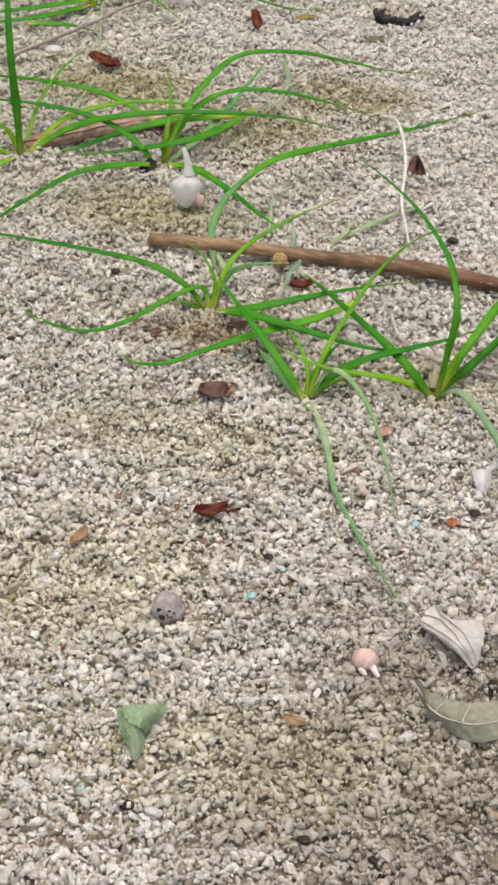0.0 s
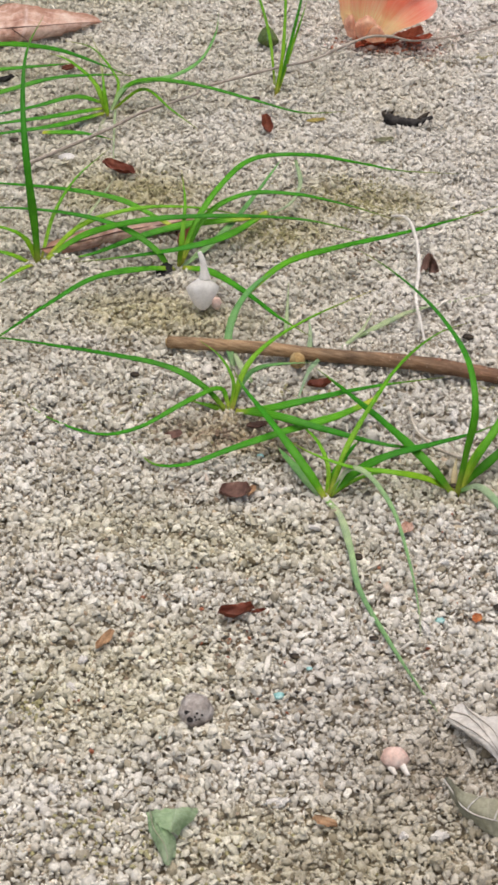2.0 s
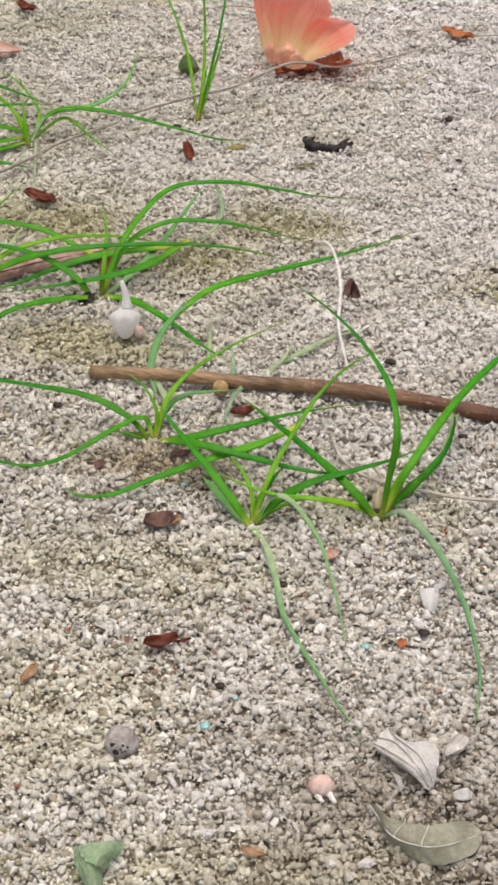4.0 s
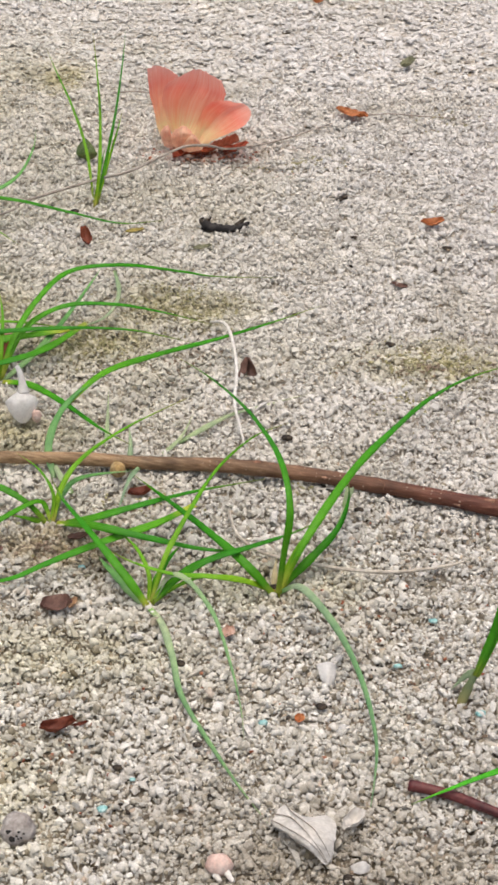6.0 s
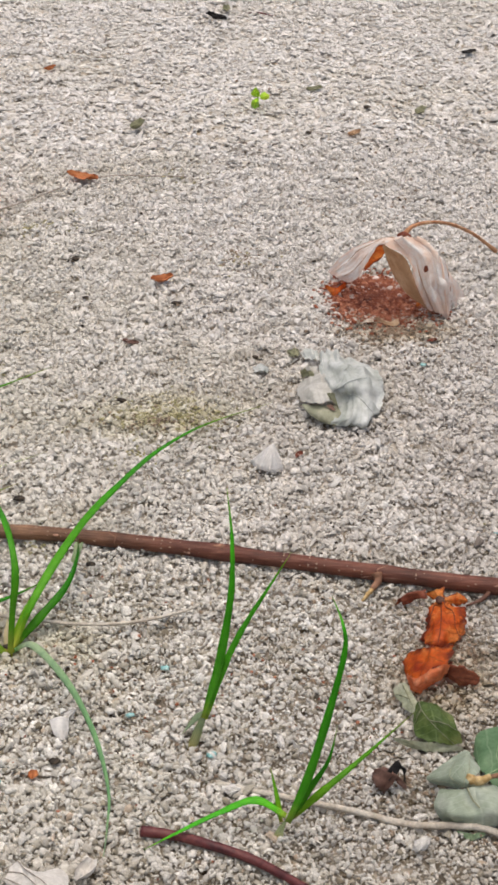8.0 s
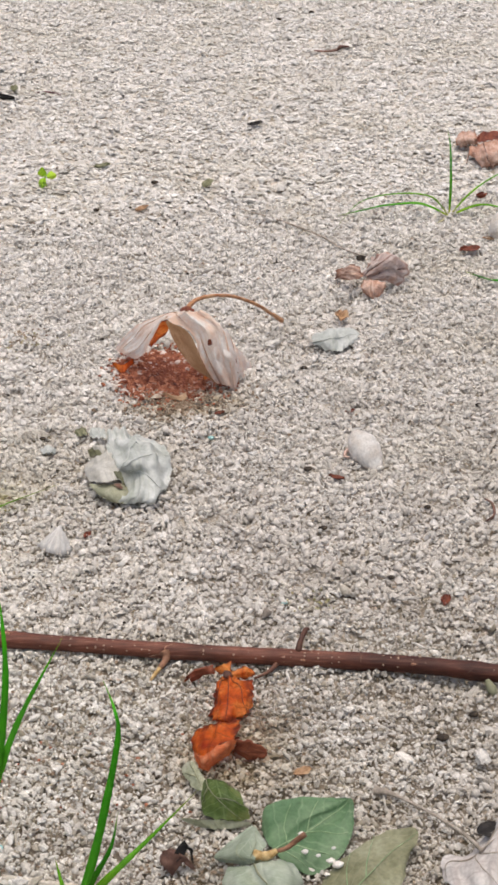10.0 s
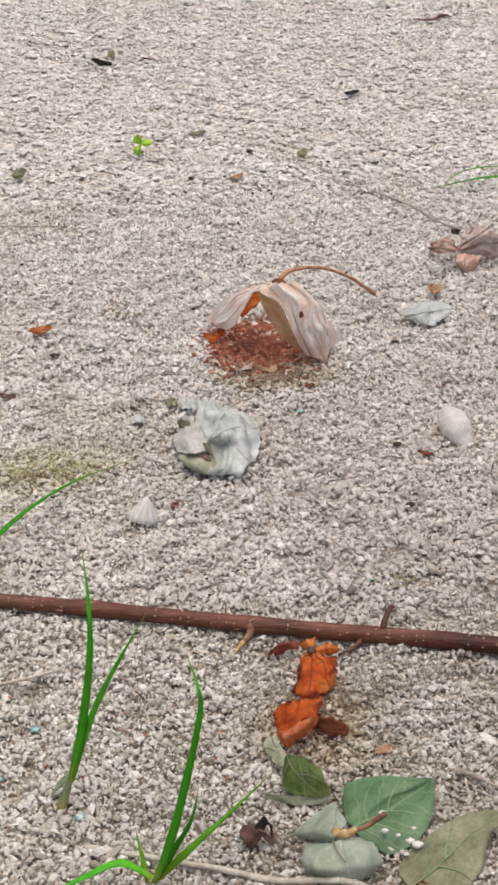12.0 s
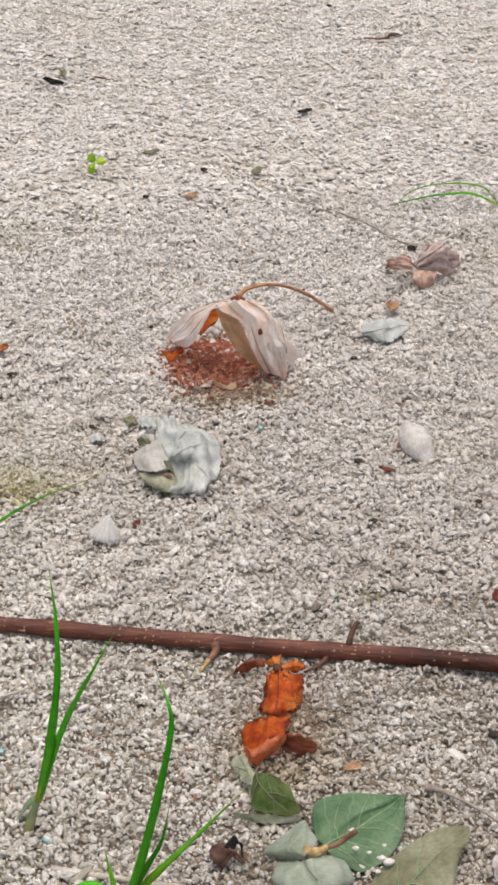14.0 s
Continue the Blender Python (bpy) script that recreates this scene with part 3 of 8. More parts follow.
def grain_field(label, y0, y1, cell, size, seed, shape, spread=0.4, relief=1.0, tilt=0.4, material=None, heap=0.00026, tall=1.0, sink=0.0002, keep_part=1.0, finer=1.0):
    """Broken coral sand. shape: "block" (angular crumb), "wedge" (three-sided crumb) or "lump" (rounded pebble); undersides are buried and left open."""
    rng = np.random.default_rng(seed)
    lo, hi = bounds(np.linspace(y0, y1, 9))
    gx, gy = np.meshgrid(np.arange(lo.min(), hi.max(), cell), np.arange(y0, y1, cell))
    x = gx.ravel() + rng.uniform(-0.6, 0.6, gx.size) * cell
    y = gy.ravel() + rng.uniform(-0.6, 0.6, gx.size) * cell
    left, right = bounds(y)
    # the fields thin out into one another
    thin = np.clip(np.minimum(y - y0, y1 - y) / 0.05, 0, 1) if y1 < 1.5 else np.clip((y - y0) / 0.05, 0, 1)
    thin = np.where(y < 0.34, 1.0, thin)
    keep = (x > left) & (x < right) & (rng.random(gx.size) < keep_part * thin)
    x, y = x[keep], y[keep]
    n = len(x)
    if shape == "lump":
        g = (1 + 5 ** 0.5) / 2
        base = np.array([(-1, g, 0), (1, g, 0), (-1, -g, 0), (1, -g, 0), (0, -1, g), (0, 1, g), (0, -1, -g), (0, 1, -g), (g, 0, -1), (g, 0, 1), (-g, 0, -1), (-g, 0, 1)]) / 1.9
        tri = np.array([(0, 11, 5), (0, 5, 1), (0, 1, 7), (0, 7, 10), (0, 10, 11), (1, 5, 9), (5, 11, 4), (11, 10, 2), (7, 1, 8), (3, 9, 4), (3, 4, 2), (3, 2, 6), (3, 6, 8), (3, 8, 9), (4, 9, 5), (2, 4, 11), (6, 2, 10), (9, 8, 1)])
        rough = (0.62, 1.28)
    else:
        # foot ring, turned shoulder ring and a blunt top
        sides = 4 if shape == "block" else 3
        ring = np.arange(sides) * 2 * np.pi / sides
        foot = np.stack([1.05 * np.cos(ring), 1.05 * np.sin(ring), np.full(sides, -1.0)], 1)
        shoulder = np.stack([0.95 * np.cos(ring + 0.6), 0.95 * np.sin(ring + 0.6), np.full(sides, 0.32)], 1)
        base = np.r_[foot, shoulder, [(0.12, -0.1, 0.95)]]
        tri = np.array([f for q in range(sides) for f in ((q, (q + 1) % sides, sides + q), (sides + q, (q + 1) % sides, sides + (q + 1) % sides), (sides + q, sides + (q + 1) % sides, 2 * sides))])
        rough = (0.6, 1.3)
    k = len(base)
    s = size * np.clip(np.exp(rng.normal(0, spread, n)), 0.4, 2.3) * 0.5
    # the beach is finer and flatter away from the tufts
    fine = np.interp(x, (0.0, 0.09), (1.0, finer))
    s = s * fine
    dims = np.stack([s * rng.uniform(0.9, 1.6, n), s * rng.uniform(0.6, 1.05, n), s * rng.uniform(0.45, 0.95, n) * tall], 1)
    # a few branch tips of coral among the crumbs
    stick = rng.random(n) < (0.0 if shape == "lump" else 0.08)
    dims[stick] *= (1.8, 0.62, 0.75)
    p = base[None] * rng.uniform(*rough, (n, k, 1)) * dims[:, None]
    a, b, c = rng.uniform(0, 2 * np.pi, n), rng.normal(0, tilt, n), rng.normal(0, tilt, n)
    ca, sa, cb, sb, cc, sc = (f(v)[:, None] for v in (a, b, c) for f in (np.cos, np.sin))
    px, py, pz = p[..., 0], p[..., 1], p[..., 2]
    py, pz = py * cc - pz * sc, py * sc + pz * cc
    px, pz = px * cb + pz * sb, -px * sb + pz * cb
    px, py = px * ca - py * sa, px * sa + py * ca
    lift = rng.uniform(-1.1, 0.7, n) * s * relief * (1.6 * fine - 0.6)
    # little heaps and hollows
    for _ in range(14):
        kx, ky = rng.normal(0, 330), rng.normal(0, 430)
        lift = lift + heap * np.sin(kx * x + ky * y + rng.uniform(0, 6.28))
    co = np.stack([px + x[:, None], py + y[:, None], pz + (swell(x, y) + lift - sink)[:, None]], -1).reshape(-1, 3)
    faces = (tri[None] + (np.arange(n) * k)[:, None, None]).reshape(-1, 3)
    me = bpy.data.meshes.new("sand_grains")
    me.vertices.add(len(co))
    me.vertices.foreach_set("co", co.astype(np.float32).ravel())
    me.loops.add(faces.size)
    me.loops.foreach_set("vertex_index", faces.astype(np.int32).ravel())
    me.polygons.add(len(faces))
    me.polygons.foreach_set("loop_start", np.arange(0, faces.size, 3, dtype=np.int32))
    me.polygons.foreach_set("use_smooth", np.repeat(rng.random(n) < 0.5, len(tri)))
    me.materials.append(material or SAND_GRAINS)
    me.update(calc_edges=True)
    ob = new("sand_grains", me)
    return tagged(ob, label, "sand", kind="stuff")


COARSE = "coarse pale coral sand grains lying loosely"
grain_field(COARSE, 0.285, 0.655, 0.00134, 0.00158, 11, "block", 0.45, 1.5, 0.5, None, 0.00030, 1.2, finer=0.78)
grain_field("larger white coral crumbs lying on the sand", 0.285, 0.70, 0.0052, 0.0030, 14, "lump", 0.26, 0.5, 0.4, None, 0.0002, 0.9, 0.0003, 0.42)
grain_field(COARSE, 0.605, 1.17, 0.00161, 0.00193, 12, "wedge", 0.42, 1.1, 0.45, SAND_EVEN, 0.00026, 0.95)
grain_field("larger white coral crumbs lying on the sand", 0.70, 1.25, 0.0085, 0.0034, 15, "lump", 0.22, 0.4, 0.4, SAND_EVEN, 0.0002, 0.8, 0.0003, 0.35)
grain_field(COARSE, 1.12, 1.86, 0.0030, 0.0035, 13, "wedge", 0.36, 0.4, 0.2, SAND_EVEN, 0.0002, 0.45)


# ---- builders ----
def part(name, data, parent, label=""):
    """Links a mesh as one part under a thing or under a part."""
    ob = new(name, data)
    ob.parent = parent
    return tagged(ob, label) if label else ob


def thing(name, base, label, category, group=""):
    ob = new(name)
    ob.empty_display_size = 0.005
    ob.location = base
    return tagged(ob, label, category, group)


def local(points, base):
    return [Vector(p) - Vector(base) for p in points]


def spline(points, steps):
    """Smooth run through the points (Catmull-Rom)."""
    p = [Vector(q) for q in points]
    p = [2 * p[0] - p[1], *p, 2 * p[-1] - p[-2]]
    out = []
    for k in range(1, len(p) - 2):
        a, b, c, d = p[k - 1:k + 3]
        for s in range(steps):
            t = s / steps
            out.append(0.5 * ((2 * b) + (c - a) * t + (2 * a - 5 * b + 4 * c - d) * t * t + (3 * b - a - 3 * c + d) * t ** 3))
    out.append(p[-2])
    return out


def tube(name, points, radii, material, seg=10, steps=8, rough=0.05, seed=0, nodes=()):
    """A stem: radii run along it, the skin is uneven; nodes are swollen rings (place along 0..1, swelling)."""
    line = spline(points, steps)
    n = len(line)
    verts, faces = [], []
    ref = Vector((0, 0, 1))
    for k, c in enumerate(line):
        u = k / (n - 1)
        t = (line[min(k + 1, n - 1)] - line[max(k - 1, 0)]).normalized()
        side = t.cross(ref if abs(t.z) < 0.95 else Vector((1, 0, 0))).normalized()
        top = side.cross(t)
        f = u * (len(radii) - 1)
        a = min(int(f), len(radii) - 2)
        r = radii[a] + (radii[a + 1] - radii[a]) * (f - a)
        for place, swell_by in nodes:
            r *= 1 + swell_by * math.exp(-((u - place) / 0.012) ** 2)
        for j in range(seg):
            w = 2 * math.pi * j / seg
            d = side * math.cos(w) + top * math.sin(w)
            q = r * (1 + rough * noise.noise(Vector((seed + 9 * u * n / 8, 2.2 * math.cos(w), 2.2 * math.sin(w)))))
            verts.append(c + d * q)
    for k in range(n - 1):
        for j in range(seg):
            a, b = k * seg + j, k * seg + (j + 1) % seg
            faces.append((a, b, b + seg, a + seg))
    verts += [line[0], line[-1]]
    for j in range(seg):
        faces.append((len(verts) - 2, (j + 1) % seg, j))
        faces.append((len(verts) - 1, (n - 1) * seg + j, (n - 1) * seg + (j + 1) % seg))
    return mesh_of(name, [tuple(v) for v in verts], faces, material)


def with_uv(me, uvs):
    layer = me.uv_layers.new(name="UVMap")
    idx = np.empty(len(me.loops), np.int32)
    me.loops.foreach_get("vertex_index", idx)
    layer.data.foreach_set("uv", np.asarray(uvs, np.float32)[idx].ravel())
    return me


def blade_mesh(points, width, material, twist=0.0, fold=0.55, foot=0.55):
    """A grass blade: keeled, thin, widest in its lower third and drawn out to a point."""
    line = spline(points, 7)
    n = len(line)
    verts, uvs, faces = [], [], []
    face_up = Vector((0, -0.55, 0.84))
    for k, c in enumerate(line):
        u = k / (n - 1)
        t = (line[min(k + 1, n - 1)] - line[max(k - 1, 0)]).normalized()
        side = t.cross(face_up).normalized()
        side = Matrix.Rotation(twist * u, 3, t) @ side
        nor = side.cross(t).normalized()
        w = 0.5 * width * min(1.0, foot + (1 - foot) * u / 0.25) * max(0.03, 1 - u ** 1.4) * (1 + 0.06 * math.sin(31 * u + width * 9000))
        for s, v in ((-1, 0.0), (0, 0.5), (1, 1.0)):
            verts.append(c + side * w * s + nor * (abs(s) * w * fold))
            uvs.append((u, v))
        for s, v in ((1, 1.0), (0, 0.5), (-1, 0.0)):
            verts.append(c + side * w * s * 0.94 + nor * (abs(s) * w * fold - 0.00028))
            uvs.append((u, v))
    for k in range(n - 1):
        for j in range(6):
            a, b = 6 * k + j, 6 * k + (j + 1) % 6
            faces.append((a, b, b + 6, a + 6))
    faces += [(5, 4, 3, 2, 1, 0), tuple(6 * (n - 1) + j for j in range(6))]
    return with_uv(mesh_of("blade", [tuple(v) for v in verts], faces, material), uvs)


def tuft(base, label, blades, group="grass tufts"):
    """A grass plant: blades of (width in mm, material, twist, points...)."""
    root = thing("grass_tuft", base, label, "grass", group)
    for width, material, twist, *points in blades:
        part("blade", blade_mesh(local(points, base), 0.98 * width / 1000, material, twist), root)
    return root


def catmull(p, x):
    """A point on the smooth run through p at x in 0..1."""
    n = len(p) - 1
    k = min(int(x * n), n - 1)
    t = x * n - k
    b, c = p[k], p[k + 1]
    a = p[k - 1] if k else 2 * b - c
    d = p[k + 2] if k + 2 <= n else 2 * c - b
    return 0.5 * ((2 * b) + (c - a) * t + (2 * a - 5 * b + 4 * c - d) * t * t + (3 * b - a - 3 * c + d) * t ** 3)


def tissue(rows, ripple, crease, seed, rounding, base):
    """A function from (u, v) to the place on a crumpled leaf stretched over a small net of points."""
    net = [[Vector(p) - Vector(base) for p in r] for r in rows]

    def plain(u, v):
        return catmull([catmull(r, v) for r in net], u)

    def place(u, v):
        a, b = 2 * u - 1, 2 * v - 1
        a, b = a * (1 - rounding + rounding * math.sqrt(1 - b * b / 2)), b * (1 - rounding + rounding * math.sqrt(1 - a * a / 2))
        u, v = (a + 1) / 2, (b + 1) / 2
        p, e = plain(u, v), 0.02
        nor = (plain(u, min(1, v + e)) - plain(u, max(0, v - e))).cross(plain(min(1, u + e), v) - plain(max(0, u - e), v))
        nor = nor.normalized() if nor.length > 1e-14 else Vector((0, 0, 1))
        q = p * 120 + Vector((seed, 2.3 * seed, 0.7 * seed))
        f = Vector((1.6 * u + seed, 7 * v + 1.2 * noise.noise(q * 0.5), 0.3 * seed))
        fold = abs(noise.noise(f)) + 0.4 * abs(noise.noise(q * 1.3 + Vector((5, 1, 2))))
        return p + nor * (ripple * (noise.noise(q) + 0.5 * noise.noise(q * 2.3)) + crease * (0.45 - 1.6 * fold)), nor

    return place


def sheet(name, rows, material, thick=0.0003, ripple=0.0006, ragged=0.0, seed=0, steps=6, base=(0, 0, 0), crease=None, rounding=0.0, under=None):
    """A thin curved leaf or petal over a small net of points: smooth both ways, rippled and creased, with worn edges."""
    place = tissue(rows, ripple, ripple * 0.8 if crease is None else crease, seed, rounding, base)
    nu, nv = steps * (len(rows[0]) - 1) + 1, steps * (len(rows) - 1) + 1
    mid = place(0.5, 0.5)[0]
    verts, uvs, faces = [], [], []
    for j in range(nv):
        for i in range(nu):
            u, v = j / (nv - 1), i / (nu - 1)
            p, nor = place(u, v)
            if ragged and (i in (0, nu - 1) or j in (0, nv - 1)):
                q = p * 420 + Vector((seed, seed, 0))
                p = p + (mid - p).normalized() * ragged * (0.5 + 1.6 * noise.noise(q) + 0.8 * noise.noise(q * 2.7))
            verts.append((p, nor))
            uvs.append((u, v))
    m = nu * nv
    pts = [tuple(p) for p, _ in verts]
    # tissue is a single skin; a stiff piece gets a second face and a rim
    stiff = under or thick >= 0.0005
    if stiff:
        pts += [tuple(p - nor * thick) for p, nor in verts]
    for j in range(nv - 1):
        for i in range(nu - 1):
            a = j * nu + i
            faces.append((a, a + 1, a + 1 + nu, a + nu))
            if stiff:
                faces.append((m + a, m + a + nu, m + a + 1 + nu, m + a + 1))
    if stiff:
        rim = [i for i in range(nu)] + [j * nu + nu - 1 for j in range(1, nv)] + [(nv - 1) * nu + i for i in range(nu - 2, -1, -1)] + [j * nu for j in range(nv - 2, 0, -1)]
        for a, b in zip(rim, rim[1:] + rim[:1]):
            faces.append((b, a, m + a, m + b))
        uvs = uvs + uvs
    me = mesh_of(name, pts, faces, material)
    if under:
        me.materials.append(under)
        for f in me.polygons:
            f.material_index = int(min(f.vertices) >= m)
    return with_uv(me, uvs)


def lump(name, size, material, seed=0, level=2, rough=0.25, flat=(1, 1, 1), freq=1.4):
    """A worn lump of stone or shell."""
    bm = bmesh.new()
    bmesh.ops.create_icosphere(bm, subdivisions=level, radius=0.5)
    for v in bm.verts:
        d = v.co.normalized()
        k = 1 + rough * (noise.noise(d * freq + Vector((seed, 0, 7))) + 0.45 * noise.noise(d * freq * 2.7 + Vector((0, seed, 3))))
        v.co = Vector(c * k * size * f for c, f in zip(v.co, flat))
    for f in bm.faces:
        f.smooth = True
    me = bpy.data.meshes.new(name)
    bm.to_mesh(me)
    bm.free()
    me.materials.append(material)
    return me


def chip(place, size, turn, material, name, label, category, curl=0.5, wide=0.55, tip=0.0, group="", ragged=0.0006, seed=1):
    """A small curled bit of dry leaf or bark resting on the sand."""
    rows = []
    for a in (-1, -0.35, 0.35, 1):
        row = []
        for b in (-1, 0, 1):
            w = wide * (1 - 0.45 * a * a)
            row.append((a * size / 2, b * w * size / 2, size * curl * 0.4 * (b * b * 0.6 + 0.5 * a * a) + size * 0.03 + size * tip * (a + 1) / 2))
        rows.append(row)
    ob = new(name, sheet(name, rows, material, 0.0004, size * 0.05, ragged * 0.4, seed, 6, (0, 0, 0), size * 0.09, 0.7))
    ob.matrix_world = pose(*place, 0, 0, turn)
    return tagged(ob, label, category, group)


# ---- the long twig ----
def long_twig():
    line = [(-0.1590, 0.6712, 0.0040), (-0.1130, 0.6700, 0.0045), (-0.0870, 0.6676, 0.0045), (-0.0500, 0.6663, 0.0047), (-0.0192, 0.6616, 0.0047), (0.0060, 0.6558, 0.0046), (0.0440, 0.6450, 0.0045),
            (0.0970, 0.6275, 0.0045), (0.1370, 0.6140, 0.0045), (0.1750, 0.6020, 0.0045), (0.2095, 0.5915, 0.0045), (0.2450, 0.5797, 0.0046), (0.2720, 0.5685, 0.0047), (0.3145, 0.5512, 0.0048)]
    base = (line[0][0], line[0][1], 0)
    twig = thing("twig", base, "long reddish-brown twig with lenticels lying on the sand", "twig")
    pts = local(line, base)
    radii = (0.0029, 0.0031, 0.0033, 0.0034, 0.0035, 0.0036, 0.0038, 0.0039, 0.0039)
    run = spline(pts, 12)

    def share(x):
        """How far along the twig the world's x lies, 0 to 1."""
        return min(range(len(run)), key=lambda k: abs(run[k].x + base[0] - x)) / (len(run) - 1)

    def bark(x, w, out=0.0):
        """A point on the bark: w turns from the top (0) towards the near side."""
        u = share(x)
        k = int(u * (len(run) - 1))
        r = radii[min(int(u * 8 + 0.5), 8)] + out
        ahead = (run[min(k + 1, len(run) - 1)] - run[max(k - 1, 0)]).normalized()
        side = ahead.cross(Vector((0, 0, 1))).normalized()
        return run[k] + (side * math.sin(w) + side.cross(ahead) * math.cos(w)) * r

    rings = [(share(x), by) for x, by in ((-0.112, 0.10), (-0.052, 0.07), (-0.034, 0.16), (-0.016, 0.10), (0.0217, 0.07), (0.0691, 0.16), (0.1390, 0.12), (0.1860, 0.05), (0.2190, 0.10), (0.2640, 0.16))]
    stem = part("stem", tube("stem", pts, radii, TWIG_BARK, 16, 12, 0.03, 3, rings), twig)
    rng = random.Random(5)
    # pale lenticels dotted over the upper side
    for _ in range(190):
        x = rng.uniform(-0.06, 0.30)
        w = rng.uniform(-0.7, 1.5)
        ob = part("lenticel", LENTICEL_MESH, stem)
        ob.location = bark(x, w)
        ob.rotation_euler = (w, 0, -0.3 + rng.uniform(-0.3, 0.3))
        size = rng.uniform(0.35, 1.0)
        ob.scale = (1.5 * size, 0.9 * size, size)
    # thin raised lines left round the twig where leaves stood
    for x, lean, material, thick in ((-0.034, 0.001, SCAR, 0.0004), (0.0217, 0.0006, SCAR, 0.0003), (0.0691, 0.0012, BARK, 0.0005), (0.1390, -0.003, SCAR, 0.0003), (0.2190, 0.001, BARK, 0.0004), (0.2640, -0.001, BARK, 0.0005)):
        hoop = [bark(x + lean * w, w, 0.0001) for w in (-1.3, -0.6, 0.0, 0.6, 1.2, 1.9)]
        part("bark_ring", tube("bark_ring", hoop, (thick * 0.5, thick, thick, thick * 0.6), material, 6, 4, 0.3, 2), stem, "thin pale ring on the bark")
    # flat leaf scars
    for x, w in ((-0.0150, 0.9), (-0.0030, 1.0), (0.0560, 1.5), (0.1853, 0.8), (0.1945, 1.1), (0.2400, 0.8)):
        pad = [bark(x - 0.0018, w, -0.0006), bark(x, w + 0.1, -0.0004), bark(x + 0.0018, w, -0.0006)]
        part("leaf_scar", tube("leaf_scar", pad, (0.0003, 0.0008, 0.0003), SCAR, 8, 4, 0.4, 2), stem, "flat pale leaf scar")
    # side bud, thorn and stubs
    tip = local([(-0.0992, 0.6663, 0.0032), (-0.0976, 0.6605, 0.0052), (-0.0961, 0.6557, 0.0086)], base)
    part("bud", tube("bud", tip, (0.0024, 0.0036, 0.0020), BUD, 10, 6, 0.3, 4), twig, "dry yellowish side bud")
    tip = [bark(0.1385, 1.1, -0.0006)] + local([(0.1362, 0.6085, 0.0040), (0.1325, 0.6030, 0.0033)], base)
    thorn = part("thorn", tube("thorn", tip, (0.0024, 0.0017, 0.0011), BROWN_STALK, 8, 5, 0.2, 6), twig, "broken brown side shoot")
    tip = local([(0.1327, 0.6033, 0.0033), (0.1293, 0.5990, 0.0026), (0.1268, 0.5960, 0.0018)], base)
    part("tip", tube("tip", tip, (0.0011, 0.0008, 0.0003), BUD, 7, 5, 0.2, 3), thorn, "dry yellow-green tip")
    tip = [bark(0.1917, -0.2, -0.0008)] + local([(0.1942, 0.6004, 0.0106), (0.1976, 0.6058, 0.0122), (0.1993, 0.6067, 0.0122)], base)
    part("stub", tube("stub", tip, (0.0016, 0.0012, 0.0012, 0.0008), BARK, 8, 4, 0.2, 8), twig, "short reddish side stub")
    tip = [bark(0.1850, 1.9, -0.0005)] + local([(0.1787, 0.5917, 0.0030), (0.1715, 0.5896, 0.0015)], base)
    part("stub", tube("stub", tip, (0.0012, 0.0009, 0.0005), BARK, 7, 4, 0.2, 8), twig)
    for x, w in ((0.0691, 0.2), (-0.0345, 0.1)):
        knob = [bark(x - 0.0012, w, -0.0004), bark(x, w, 0.0003), bark(x + 0.0010, w, -0.0004)]
        part("knob", tube("knob", knob, (0.0006, 0.0011, 0.0005), SCAR, 8, 4, 0.3, 2), stem, "small pale bud scar")
    tip = local([(0.2679, 0.5650, 0.0038), (0.2685, 0.5605, 0.0026), (0.2690, 0.5575, 0.0015)], base)
    part("bud", tube("bud", tip, (0.0012, 0.0024, 0.0012), OLIVE_LEAF, 8, 5, 0.3, 4), twig, "olive bud under the bark")
    tip = local([(-0.1572, 0.6714, 0.0038), (-0.1598, 0.6704, 0.0039)], base)
    part("broken_end", tube("broken_end", tip, (0.003, 0.0014), BUD, 9, 4, 0.5, 4), twig, "splintered pale end")
    return twig


LENTICEL_MESH = lump("lenticel", 0.0009, LENTICEL, 2, 1, 0.2, (1, 1, 0.5))
long_twig()


# ---- other twigs, stems and roots ----
def stem_thing(name, label, category, points, radii, material, seg=8, seed=1, rough=0.1):
    base = (points[0][0], points[0][1], 0)
    ob = new(name, tube(name, local(points, base), radii, material, seg, 8, rough, seed))
    ob.location = base
    return tagged(ob, label, category)


red_twig = thing("twig", (0.0276, 0.4636, 0.0010), "short dark red twig half lying on the sand", "twig")
red_line = local([(0.0277, 0.4610, 0.0034), (0.0405, 0.4576, 0.0030), (0.0523, 0.4511, 0.0036), (0.0677, 0.4435, 0.0018), (0.0840, 0.4275, 0.0025)], red_twig.location)
part("stem", tube("stem", red_line, (0.0021, 0.0019, 0.0018, 0.0018, 0.0016), RED_BARK, 10, 8, 0.1, 4), red_twig)
part("broken_end", tube("broken_end", [red_line[0] + Vector((0.0012, 0, 0)), red_line[0] - Vector((0.0007, 0, 0))], (0.0017, 0.0009), PALE_WOOD, 9, 4, 0.4, 4), red_twig, "pale broken wood end")
stem_thing("stick", "thin bleached stick lying on the sand", "stick", [(0.0567, 0.4880, 0.0001), (0.0887, 0.4739, 0.0010), (0.1085, 0.4648, 0.0017), (0.1238, 0.4560, 0.0029), (0.1415, 0.4518, 0.0044), (0.1519, 0.4502, 0.0033), (0.1625, 0.4435, 0.0015), (0.1766, 0.4329, -0.0003)], (0.0011, 0.0012, 0.0012, 0.0013, 0.0013, 0.0014, 0.0012, 0.001), PALE_WOOD, 8, 3, 0.25)
